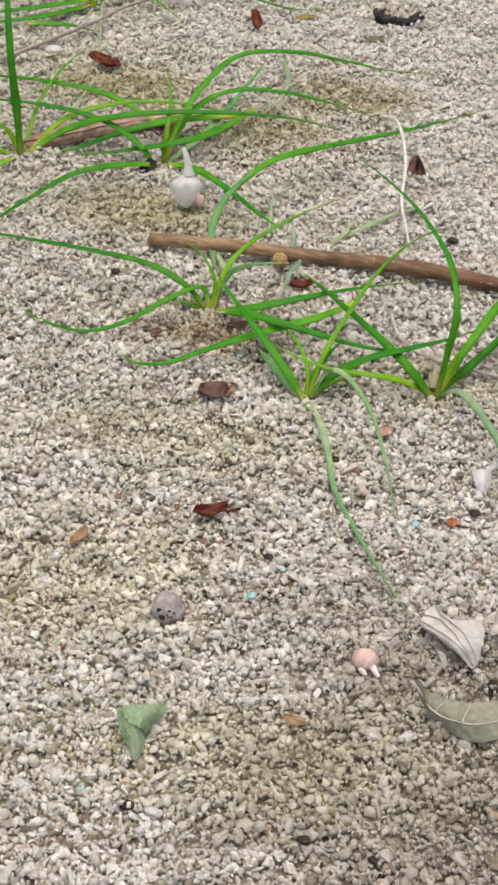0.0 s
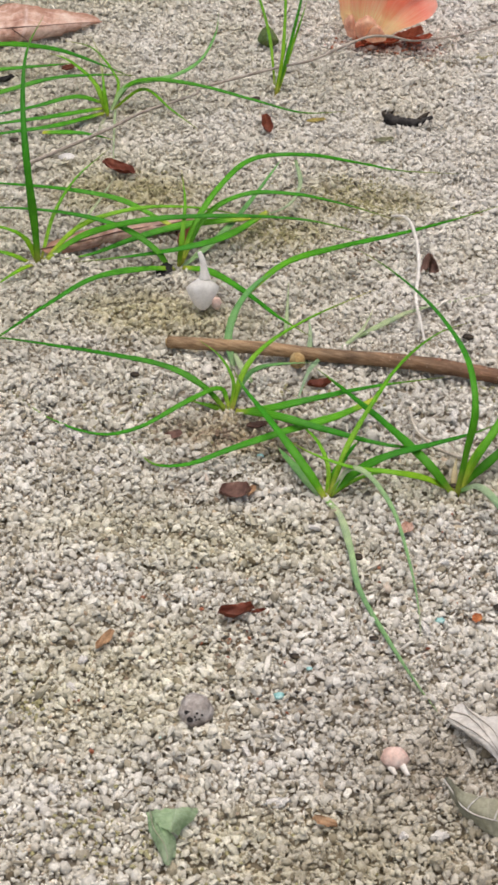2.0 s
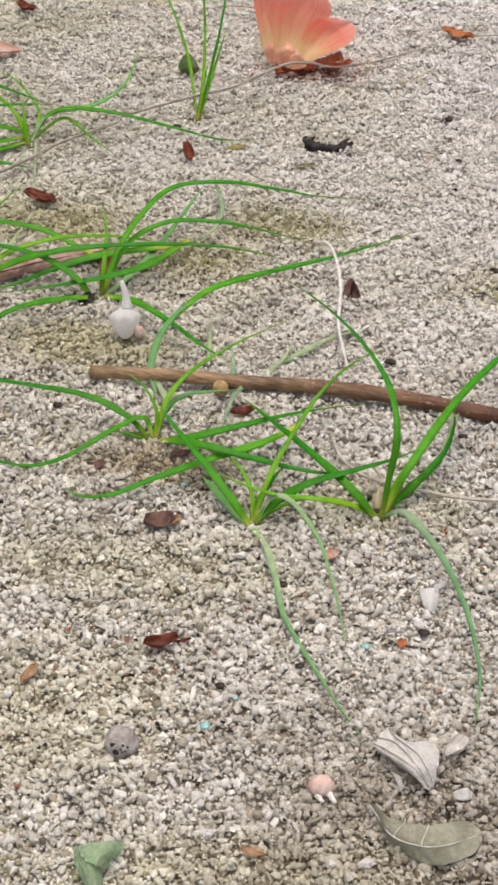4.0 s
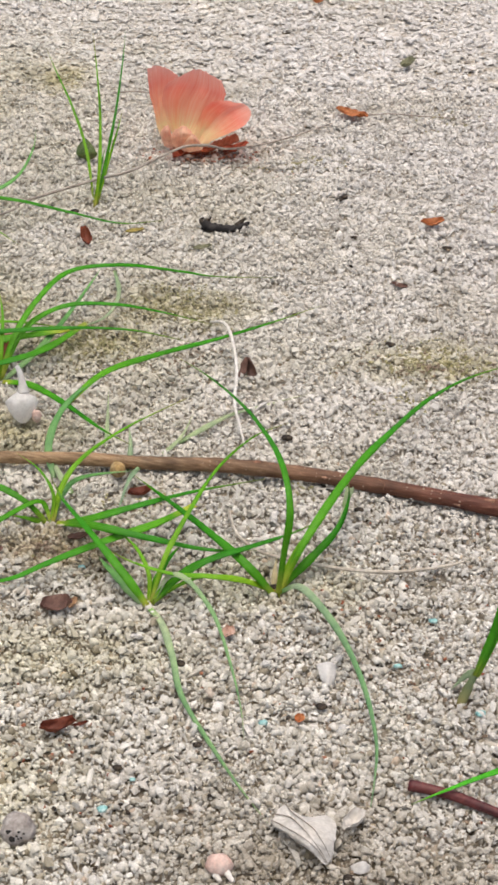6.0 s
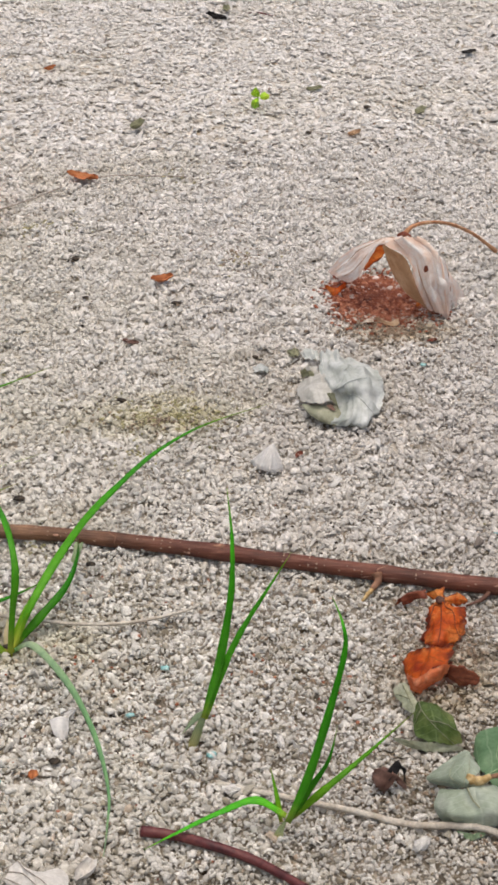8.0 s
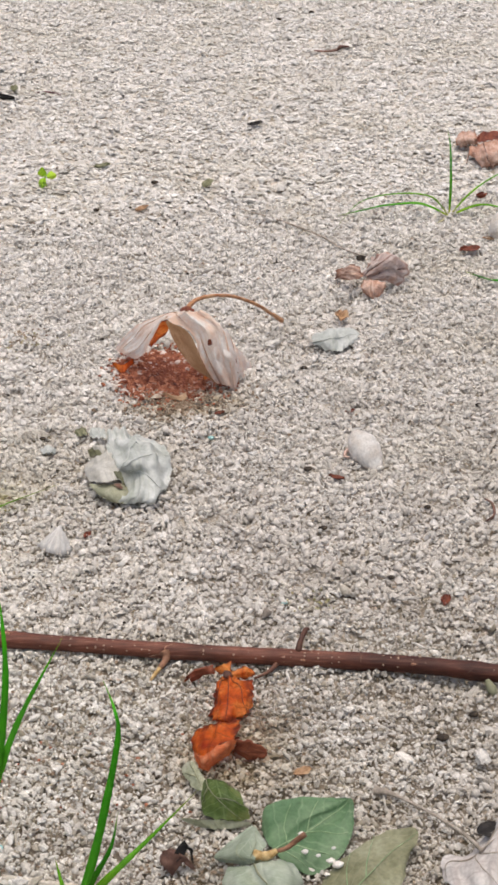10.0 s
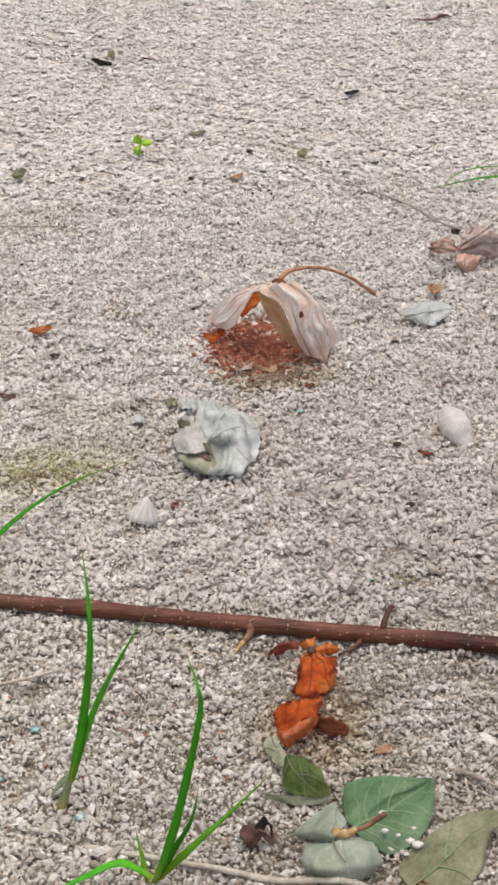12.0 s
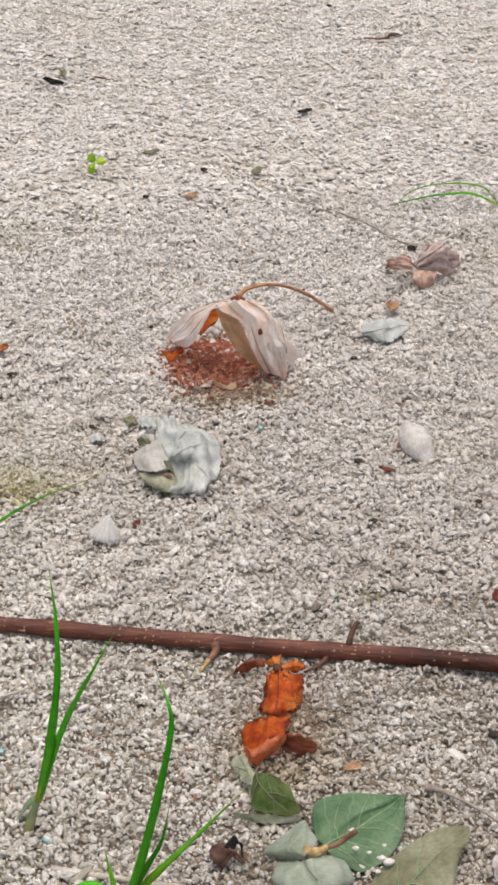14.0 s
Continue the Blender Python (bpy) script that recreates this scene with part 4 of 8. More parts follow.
stem_thing("stem", "long dry grey runner stem crossing the sand", "stem", [(-0.2724, 0.8430, 0.0003), (-0.2538, 0.8657, 0.0012), (-0.2292, 0.8874, 0.0058), (-0.2144, 0.9118, 0.0054), (-0.1880, 0.9309, 0.0087), (-0.1842, 0.9439, 0.0078), (-0.1431, 0.9665, 0.0126), (-0.1240, 0.9788, 0.0130), (-0.1055, 1.0013, 0.0140), (-0.0922, 1.0092, 0.0167), (-0.0783, 1.0091, 0.0172), (-0.0652, 1.0258, 0.0084), (-0.0376, 1.0465, 0.0053), (-0.0021, 1.0785, 0.0049)], (0.0011, 0.0011, 0.0009, 0.0008, 0.0007, 0.0008, 0.0008, 0.0008, 0.0008, 0.0008, 0.0008, 0.0007, 0.0006, 0.0004), GREY_STEM, 7, 5)
stem_thing("root", "bleached white root arching over the sand", "root", [(-0.0650, 0.8087, 0.0022), (-0.0582, 0.7984, 0.0077), (-0.0532, 0.7783, 0.0137), (-0.0490, 0.7506, 0.0171), (-0.0475, 0.7384, 0.0116), (-0.0475, 0.7185, 0.0076), (-0.0441, 0.6978, 0.0064), (-0.0412, 0.6878, 0.0015)], (0.0005, 0.0008, 0.0009, 0.0009, 0.0009, 0.0008, 0.0007, 0.0005), WHITE_ROOT, 8, 2, 0.2)
stem_thing("root", "fine tan rootlet lying on the sand", "root", [(-0.0456, 0.6314, 0.0040), (-0.0413, 0.6135, 0.0045), (-0.0323, 0.5978, 0.0070), (-0.0214, 0.5932, 0.0062), (-0.0108, 0.5925, 0.0046), (0.0076, 0.5899, 0.0032),
           (0.0278, 0.5892, 0.0032), (0.0481, 0.5945, 0.0030), (0.0551, 0.5983, 0.0026)], (0.0006, 0.0007, 0.0008, 0.0008, 0.0008, 0.0008, 0.0008, 0.0007, 0.0005), PALE_WOOD, 7, 2)
stem_thing("stem", "thin dark dry stem lying on the sand", "stem", [(0.2693, 1.1491, 0.0037), (0.2939, 1.1189, 0.0036), (0.3152, 1.0874, 0.0026), (0.3242, 1.0580, 0.0038), (0.3363, 1.0437, 0.0024)], (0.0003, 0.0006, 0.0007, 0.0007, 0.0004), GREY_STEM, 6, 2)
stem_thing("stem", "hair-thin dry stem lying on the sand", "stem", [(0.0143, 1.0925, 0.0041), (0.0348, 1.0931, 0.0059), (0.0574, 1.0959, 0.0032), (0.0801, 1.1004, 0.0003)], (0.0005, 0.0004, 0.0004, 0.0003), GREY_STEM, 6, 2)
stem_thing("stem", "hair-thin dark stem stuck in the sand", "stem", [(0.2378, 0.6000, -0.0016), (0.2383, 0.6053, 0.0038), (0.2375, 0.6157, 0.0091), (0.2384, 0.6213, 0.0099)], (0.0004, 0.0003, 0.0003, 0.0002), GREY_STEM, 6, 2)
stem_thing("stem", "hair-thin dry stem lying on the sand", "stem", [(-0.1517, 1.1321, 0.0036), (-0.1368, 1.1367, 0.0031), (-0.1177, 1.1385, 0.0006), (-0.0942, 1.1349, -0.0005)], (0.0004, 0.0005, 0.0005, 0.0003), GREY_STEM, 6, 2)
char = thing("stick", (-0.0636, 0.9265, 0.0000), "splintered stub of charred black wood on the sand", "stick")
part("stem", tube("stem", local([(-0.0759, 0.9216, 0.0045), (-0.0716, 0.9201, 0.0040), (-0.0631, 0.9190, 0.0035), (-0.0553, 0.9205, 0.0040), (-0.0498, 0.9250, 0.0050)], char.location), (0.0036, 0.0030, 0.0024, 0.0021, 0.0010), CHARRED, 9, 7, 0.5, 4), char)
for splinter in ([(-0.0748, 0.9205, 0.0050), (-0.0737, 0.9244, 0.0060), (-0.0714, 0.9232, 0.0090)], [(-0.0761, 0.9242, 0.0040), (-0.0778, 0.9276, 0.0050), (-0.0762, 0.9292, 0.0060)], [(-0.0571, 0.9201, 0.0050), (-0.0540, 0.9239, 0.0060), (-0.0515, 0.9238, 0.0085)], [(-0.0560, 0.9204, 0.0030), (-0.0528, 0.9215, 0.0020), (-0.0500, 0.9252, 0.0020)]):
    part("splinter", tube("splinter", local(splinter, char.location), (0.0017, 0.0013, 0.0004), BLACK_BIT, 6, 4, 0.4, 3), char, "dark brown splinter")
stem_thing("stick", "small dark stick lying on the sand", "stick", [(0.0041, 1.5862, 0.0007), (0.0143, 1.6015, -0.0004), (0.0264, 1.6226, -0.0015)], (0.0009, 0.0014, 0.0008), CHARRED, 7, 7, 0.3)
stem_thing("stick", "small dark forked stick on the sand", "stick", [(0.4158, 1.5434, 0.0012), (0.4247, 1.5364, 0.0020), (0.4375, 1.5455, -0.0002), (0.4414, 1.5462, 0.0025), (0.4506, 1.5511, 0.0007)], (0.0006, 0.001, 0.0012, 0.0016, 0.0008), BROWN_LEAF, 7, 7, 0.3)
stem_thing("stick", "thin reddish stick lying on the sand", "stick", [(0.1550, 1.4741, -0.0005), (0.1648, 1.4738, -0.0005), (0.1755, 1.4681, -0.0021)], (0.0004, 0.0007, 0.0004), RED_BARK, 6, 7, 0.3)
stem_thing("stick", "hook of dark dry root on the sand", "stick", [(0.3160, 0.7190, 0.0011), (0.3165, 0.7078, 0.0041), (0.3141, 0.6983, 0.0033), (0.3103, 0.6988, 0.0002)], (0.0004, 0.0007, 0.0007, 0.0004), BROWN_LEAF, 6, 7, 0.3)

# ---- grass ----
G, Y, W, D = GREEN_BLADE, LIME_BLADE, PALE_BLADE, DRY_BLADE
tuft((-0.0755, 0.5680, -0.0018), "low green grass tuft with bent, drooping blades", [
    (4.6, G, 0.3, (-0.0759, 0.5674, -0.0008), (-0.0835, 0.5720, 0.0083), (-0.0941, 0.5829, 0.0153), (-0.1062, 0.5997, 0.0184), (-0.1168, 0.6194, 0.0165), (-0.1250, 0.6419, 0.0123)),
    (5.0, MID_BLADE, 0.2, (-0.0779, 0.5689, -0.0009), (-0.0862, 0.5763, 0.0033), (-0.0948, 0.5890, 0.0031), (-0.0991, 0.5952, 0.0042)),
    (2.8, Y, 0.2, (-0.0745, 0.5692, -0.0009), (-0.0694, 0.5806, 0.0135), (-0.0609, 0.6024, 0.0219), (-0.0501, 0.6309, 0.0261), (-0.0357, 0.6595, 0.0246), (-0.0200, 0.6779, 0.0213)),
    (4.8, G, -0.4, (-0.0742, 0.5693, -0.0009), (-0.0650, 0.5730, 0.0079), (-0.0518, 0.5768, 0.0155), (-0.0340, 0.5862, 0.0164), (-0.0182, 0.5953, 0.0169), (-0.0055, 0.6108, 0.0133)),
    (2.6, Y, 0.1, (-0.0742, 0.5693, -0.0009), (-0.0662, 0.5745, 0.0029), (-0.0561, 0.5776, 0.0063), (-0.0443, 0.5840, 0.0038)),
    (3.6, GHOST_BLADE, 0.6, (-0.0748, 0.5657, -0.0006), (-0.0678, 0.5484, 0.0047), (-0.0618, 0.5271, 0.0051), (-0.0564, 0.5045, 0.0045), (-0.0424, 0.4779, 0.0018), (-0.0316, 0.4585, 0.0010), (-0.0213, 0.4419, 0.0005)),
    (2.8, GHOST_BLADE, 0.3, (-0.0738, 0.5702, -0.0009), (-0.0669, 0.5724, 0.0108), (-0.0581, 0.5634, 0.0153), (-0.0472, 0.5461, 0.0127), (-0.0399, 0.5250, 0.0076), (-0.0345, 0.5038, 0.0019), (-0.0320, 0.4846, -0.0007)),
    (2.4, Y, 0.1, (-0.0756, 0.5691, -0.0009), (-0.0755, 0.5761, 0.0076), (-0.0805, 0.5868, 0.0124), (-0.0877, 0.5994, 0.0110), (-0.0986, 0.6102, 0.0119)),
    (4.0, G, 0.2, (-0.0751, 0.5691, -0.0009), (-0.0723, 0.5764, 0.0062), (-0.0680, 0.5845, 0.0109), (-0.0626, 0.5986, 0.0100)),
])
tuft((-0.0224, 0.5734, -0.0007), "green grass tuft with arching blades over a twig", [
    (3.6, G, 0.4, (-0.0225, 0.5736, 0.0003), (-0.0200, 0.5729, 0.0221), (-0.0177, 0.5774, 0.0412), (-0.0217, 0.5972, 0.0508), (-0.0322, 0.6370, 0.0444), (-0.0459, 0.6764, 0.0355), (-0.0618, 0.7085, 0.0291), (-0.0779, 0.7407, 0.0199)),
    (4.4, G, 0.3, (-0.0222, 0.5776, 0.0000), (-0.0102, 0.5892, 0.0207), (0.0078, 0.6249, 0.0291), (0.0260, 0.6635, 0.0263), (0.0449, 0.7094, 0.0159), (0.0691, 0.7461, 0.0080), (0.1064, 0.7768, 0.0023)),
    (4.6, G, -0.3, (-0.0237, 0.5742, 0.0003), (-0.0362, 0.5791, 0.0133), (-0.0547, 0.6008, 0.0158), (-0.0746, 0.6241, 0.0163), (-0.0881, 0.6413, 0.0151)),
    (4.4, G, 0.9, (-0.0214, 0.5805, -0.0000), (-0.0101, 0.5867, 0.0098), (0.0012, 0.6012, 0.0154), (0.0062, 0.6167, 0.0195), (0.0067, 0.6352, 0.0174)),
    (4.4, W, 0.2, (0.0048, 0.6148, 0.0178), (0.0072, 0.6301, 0.0173), (0.0056, 0.6284, 0.0101), (-0.0007, 0.6118, 0.0034)),
    (3.4, Y, 0.3, (-0.0236, 0.5775, -0.0000), (-0.0352, 0.5727, 0.0087), (-0.0489, 0.5681, 0.0142), (-0.0653, 0.5714, 0.0128), (-0.0824, 0.5792, 0.0127), (-0.0961, 0.5949, 0.0086)),
    (3.8, GHOST_BLADE, 0.7, (-0.0213, 0.5775, 0.0000), (-0.0138, 0.5692, 0.0091), (-0.0057, 0.5555, 0.0114), (0.0042, 0.5358, 0.0097), (0.0124, 0.5107, 0.0065), (0.0166, 0.4844, 0.0031), (0.0156, 0.4635, 0.0031), (0.0129, 0.4448, -0.0005)),
    (3.8, Y, 0.2, (-0.0218, 0.5805, -0.0001), (-0.0160, 0.5837, 0.0139), (-0.0073, 0.5962, 0.0228), (0.0041, 0.6197, 0.0276)),
    (3.2, D, 0.2, (-0.0242, 0.5807, -0.0004), (-0.0240, 0.5847, 0.0054), (-0.0234, 0.5912, 0.0080)),
    (2.6, BROWN_LEAF, 0.2, (-0.0209, 0.5804, 0.0000), (-0.0149, 0.5927, 0.0089), (-0.0128, 0.6014, 0.0101)),
])
tuft((-0.1236, 0.6259, -0.0015), "small lime-green grass tuft beside a twig end", [
    (3.6, G, 0.3, (-0.1253, 0.6254, -0.0007), (-0.1353, 0.6268, 0.0101), (-0.1524, 0.6328, 0.0153), (-0.1762, 0.6382, 0.0159), (-0.2036, 0.6461, 0.0137), (-0.2323, 0.6557, 0.0100), (-0.2652, 0.6669, 0.0042)),
    (3.2, G, 0.3, (-0.1237, 0.6263, -0.0005), (-0.1287, 0.6307, 0.0068), (-0.1392, 0.6127, 0.0120), (-0.1588, 0.5977, 0.0065), (-0.1772, 0.5967, 0.0023), (-0.2006, 0.6069, 0.0018), (-0.2219, 0.6264, 0.0009)),
    (2.2, Y, 0.2, (-0.1235, 0.6252, -0.0004), (-0.1229, 0.6325, 0.0097), (-0.1299, 0.6416, 0.0166), (-0.1423, 0.6557, 0.0165)),
    (3.2, Y, 0.2, (-0.1227, 0.6250, -0.0002), (-0.1191, 0.6355, 0.0125), (-0.1108, 0.6490, 0.0193), (-0.0933, 0.6731, 0.0206), (-0.0665, 0.7076, 0.0172)),
    (4.6, G, -0.2, (-0.1205, 0.6216, 0.0008), (-0.1051, 0.6139, 0.0094), (-0.0837, 0.6181, 0.0143), (-0.0607, 0.6343, 0.0114), (-0.0307, 0.6592, 0.0026)),
    (4.6, G, 0.2, (-0.1208, 0.6235, 0.0004), (-0.1015, 0.6042, 0.0129), (-0.0793, 0.5985, 0.0117), (-0.0526, 0.5900, 0.0121), (-0.0316, 0.5947, 0.0089)),
    (4.4, G, 0.2, (-0.0600, 0.6272, 0.0091), (-0.0757, 0.6112, 0.0097), (-0.0958, 0.5970, 0.0102), (-0.1177, 0.5824, 0.0092), (-0.1331, 0.5742, 0.0065), (-0.1491, 0.5769, 0.0033), (-0.1622, 0.5950, 0.0007)),
    (4.4, MID_BLADE, 0.2, (-0.1230, 0.6251, -0.0003), (-0.1204, 0.6356, 0.0064), (-0.1115, 0.6445, 0.0111), (-0.0877, 0.6578, 0.0070)),
    (3.0, Y, 0.2, (-0.1266, 0.6255, -0.0008), (-0.1341, 0.6261, 0.0011), (-0.1423, 0.6298, 0.0003)),
], "grass tufts")
tuft((-0.1271, 0.6643, -0.0028), "pale drooping grass shoots behind a twig", [
    (4.6, MID_BLADE, 0.2, (-0.1274, 0.6627, -0.0019), (-0.1311, 0.6745, 0.0078), (-0.1269, 0.6924, 0.0165), (-0.1152, 0.7150, 0.0195), (-0.1000, 0.7355, 0.0176)),
    (4.0, G, 0.2, (-0.1260, 0.6950, 0.0168), (-0.1106, 0.7210, 0.0201), (-0.0884, 0.7431, 0.0179), (-0.0599, 0.7685, 0.0135), (-0.0329, 0.7944, 0.0096), (-0.0074, 0.8259, 0.0035)),
    (3.2, W, 0.2, (-0.0938, 0.6678, -0.0002), (-0.0942, 0.6831, 0.0039), (-0.0971, 0.7027, 0.0040)),
    (2.6, W, 0.2, (-0.1068, 0.6908, -0.0019), (-0.1081, 0.7104, 0.0017), (-0.1101, 0.7342, 0.0048)),
    (2.6, W, 0.2, (-0.0795, 0.6807, 0.0004), (-0.0712, 0.6899, 0.0046), (-0.0665, 0.7123, 0.0052)),
    (4.0, W, 0.2, (-0.1167, 0.6452, 0.0019), (-0.1255, 0.6628, 0.0019), (-0.1299, 0.6754, 0.0028)),
    (3.0, W, 0.2, (-0.0879, 0.6596, 0.0070), (-0.0919, 0.6502, 0.0052), (-0.0955, 0.6267, 0.0010)),
    (3.4, W, 0.3, (-0.0725, 0.6912, 0.0006), (-0.0577, 0.7028, 0.0039), (-0.0452, 0.7164, 0.0028), (-0.0084, 0.7398, 0.0011)),
])
tuft((-0.1668, 0.7482, -0.0012), "green grass tuft with long blades lying flat", [
    (3.4, Y, 0.2, (-0.1667, 0.7476, -0.0002), (-0.1655, 0.7531, 0.0140), (-0.1668, 0.7711, 0.0233), (-0.1714, 0.7897, 0.0318)),
    (3.8, G, 0.2, (-0.1666, 0.7487, -0.0002), (-0.1610, 0.7640, 0.0147), (-0.1516, 0.7881, 0.0243), (-0.1376, 0.8124, 0.0286), (-0.1110, 0.8239, 0.0269), (-0.0827, 0.8403, 0.0154), (-0.0636, 0.8507, 0.0074), (-0.0322, 0.8660, -0.0003)),
    (3.6, G, 0.2, (-0.1659, 0.7498, -0.0001), (-0.1569, 0.7739, 0.0145), (-0.1394, 0.7935, 0.0179), (-0.1137, 0.7966, 0.0180), (-0.0881, 0.8020, 0.0107), (-0.0618, 0.8032, 0.0030)),
    (4.2, G, 0.2, (-0.1648, 0.7465, -0.0001), (-0.1473, 0.7296, 0.0079), (-0.1283, 0.7117, 0.0087), (-0.1095, 0.6905, 0.0089), (-0.0935, 0.6762, 0.0088)),
    (4.2, G, 0.2, (-0.1683, 0.7455, -0.0004), (-0.1833, 0.7286, 0.0075), (-0.2024, 0.7137, 0.0099), (-0.2200, 0.6927, 0.0069), (-0.2353, 0.6661, 0.0058), (-0.2476, 0.6508, 0.0028)),
    (4.0, G, 0.2, (-0.1700, 0.7437, -0.0008), (-0.1789, 0.7477, 0.0090), (-0.1984, 0.7576, 0.0150), (-0.2270, 0.7642, 0.0172), (-0.2599, 0.7675, 0.0165), (-0.2911, 0.7810, 0.0067)),
    (5.0, G, 0.2, (-0.1282, 0.7964, 0.0068), (-0.1439, 0.7633, 0.0099), (-0.1642, 0.7481, 0.0099), (-0.1897, 0.7469, 0.0046), (-0.2169, 0.7401, 0.0033)),
    (5.0, G, -0.2, (-0.1357, 0.7865, 0.0083), (-0.1680, 0.7708, 0.0100), (-0.1894, 0.7610, 0.0074), (-0.2110, 0.7524, 0.0016), (-0.2247, 0.7430, 0.0027)),
    (4.0, MID_BLADE, 0.2, (-0.1644, 0.7477, -0.0001), (-0.1505, 0.7685, 0.0050), (-0.1400, 0.7969, 0.0084), (-0.1312, 0.8322, 0.0104), (-0.1270, 0.8601, 0.0086)),
    (3.0, W, 0.2, (-0.1215, 0.8659, 0.0027), (-0.1143, 0.8231, 0.0095), (-0.1196, 0.7981, 0.0091), (-0.1395, 0.7930, 0.0039)),
])
tuft((-0.2374, 0.7431, -0.0008), "tall upright green grass tuft", [
    (5.0, G, 0.2, (-0.2371, 0.7424, 0.0003), (-0.2382, 0.7459, 0.0224), (-0.2412, 0.7523, 0.0497), (-0.2462, 0.7724, 0.0728), (-0.2486, 0.7961, 0.0890), (-0.2496, 0.8383, 0.0911)),
    (4.4, G, 0.2, (-0.2345, 0.7437, 0.0004), (-0.2154, 0.7551, 0.0101), (-0.1853, 0.7573, 0.0192), (-0.1471, 0.7668, 0.0192), (-0.1058, 0.7771, 0.0140), (-0.0701, 0.7763, 0.0072)),
    (3.4, Y, 0.2, (-0.2380, 0.7436, 0.0002), (-0.2436, 0.7464, 0.0107), (-0.2540, 0.7445, 0.0176), (-0.2771, 0.7542, 0.0134)),
    (2.6, Y, 0.2, (-0.2361, 0.7456, 0.0005), (-0.2336, 0.7670, 0.0146), (-0.2275, 0.7944, 0.0217), (-0.2178, 0.8344, 0.0199)),
    (3.0, Y, 0.2, (-0.2417, 0.7413, 0.0009), (-0.2536, 0.7391, 0.0067), (-0.2692, 0.7432, 0.0052)),
    (3.4, Y, 0.2, (-0.2340, 0.7455, 0.0007), (-0.2180, 0.7614, 0.0123), (-0.1916, 0.7751, 0.0163), (-0.1614, 0.7844, 0.0135), (-0.1268, 0.7852, 0.0082)),
    (3.4, Y, 0.2, (-0.2388, 0.7377, 0.0015), (-0.2439, 0.7225, 0.0050), (-0.2528, 0.7121, 0.0024)),
    (3.6, G, 0.2, (-0.1745, 0.7748, 0.0074), (-0.2028, 0.7870, 0.0139), (-0.2325, 0.7889, 0.0175), (-0.2696, 0.8043, 0.0108), (-0.2895, 0.8095, 0.0086)),
    (2.6, W, 0.2, (-0.2325, 0.7453, 0.0009), (-0.2171, 0.7840, 0.0100), (-0.2130, 0.8230, 0.0099)),
])
tuft((-0.2379, 0.9213, -0.0039), "green grass tuft with arching blades", [
    (3.4, Y, 0.2, (-0.2377, 0.9209, -0.0030), (-0.2403, 0.9271, 0.0103), (-0.2436, 0.9392, 0.0195)),
    (3.6, Y, 0.2, (-0.2386, 0.9218, -0.0027), (-0.2462, 0.9317, 0.0115), (-0.2638, 0.9458, 0.0191), (-0.2793, 0.9547, 0.0202)),
    (4.0, G, 0.2, (-0.2404, 0.9250, -0.0000), (-0.2607, 0.8982, 0.0065), (-0.2900, 0.8838, 0.0071), (-0.3079, 0.8772, 0.0063)),
    (4.0, G, 0.2, (-0.2393, 0.9223, -0.0016), (-0.2598, 0.8931, 0.0031), (-0.2891, 0.8789, 0.0032), (-0.3064, 0.8705, 0.0030)),
    (3.8, G, 0.2, (-0.2395, 0.9275, 0.0014), (-0.2555, 0.9199, 0.0085), (-0.2762, 0.9082, 0.0070), (-0.2925, 0.8944, 0.0082), (-0.3127, 0.8941, 0.0037)),
    (4.0, MID_BLADE, 0.3, (-0.2370, 0.9241, -0.0022), (-0.2274, 0.9329, 0.0112), (-0.2027, 0.9406, 0.0148), (-0.1898, 0.9640, 0.0153), (-0.1849, 0.9950, 0.0197), (-0.1881, 1.0302, 0.0198)),
    (3.2, G, 0.2, (-0.2372, 0.9251, -0.0020), (-0.2230, 0.9334, 0.0137), (-0.1906, 0.9279, 0.0169), (-0.1540, 0.9228, 0.0114), (-0.1247, 0.9229, 0.0047), (-0.0991, 0.9340, 0.0018)),
    (4.2, G, 0.2, (-0.3351, 0.9807, 0.0107), (-0.3049, 0.9738, 0.0159), (-0.2734, 0.9587, 0.0202), (-0.2475, 0.9481, 0.0176), (-0.2237, 0.9452, 0.0103)),
    (3.8, G, 0.2, (-0.3153, 0.9062, 0.0092), (-0.2974, 0.9150, 0.0118), (-0.2704, 0.9290, 0.0155), (-0.2457, 0.9387, 0.0147), (-0.2253, 0.9499, 0.0106)),
    (2.6, Y, 0.2, (-0.2359, 0.9269, -0.0017), (-0.2185, 0.9347, 0.0088), (-0.1982, 0.9128, 0.0069), (-0.1792, 0.8956, 0.0031)),
    (2.4, Y, 0.2, (-0.2370, 0.9241, -0.0022), (-0.2342, 0.9373, 0.0061), (-0.2397, 0.9542, 0.0090), (-0.2564, 0.9742, 0.0157), (-0.2766, 0.9868, 0.0148)),
    (2.8, D, 0.2, (-0.2388, 0.9196, -0.0031), (-0.2376, 0.8979, -0.0007), (-0.2380, 0.8890, -0.0000)),
    (2.6, D, 0.2, (-0.2416, 0.9330, 0.0076), (-0.2513, 0.9688, 0.0129), (-0.2629, 0.9966, 0.0151)),
    (3.4, G, 0.2, (-0.3264, 0.9468, 0.0076), (-0.3082, 0.9564, 0.0073), (-0.2827, 0.9653, 0.0073), (-0.2677, 0.9752, 0.0057)),
    (3.4, G, 0.2, (-0.2679, 0.8853, 0.0018), (-0.2450, 0.8848, 0.0030), (-0.2256, 0.8840, 0.0003)),
    (2.0, W, 0.2, (-0.2348, 0.9301, -0.0013), (-0.2271, 0.8872, 0.0015), (-0.2192, 0.8458, 0.0015)),
])
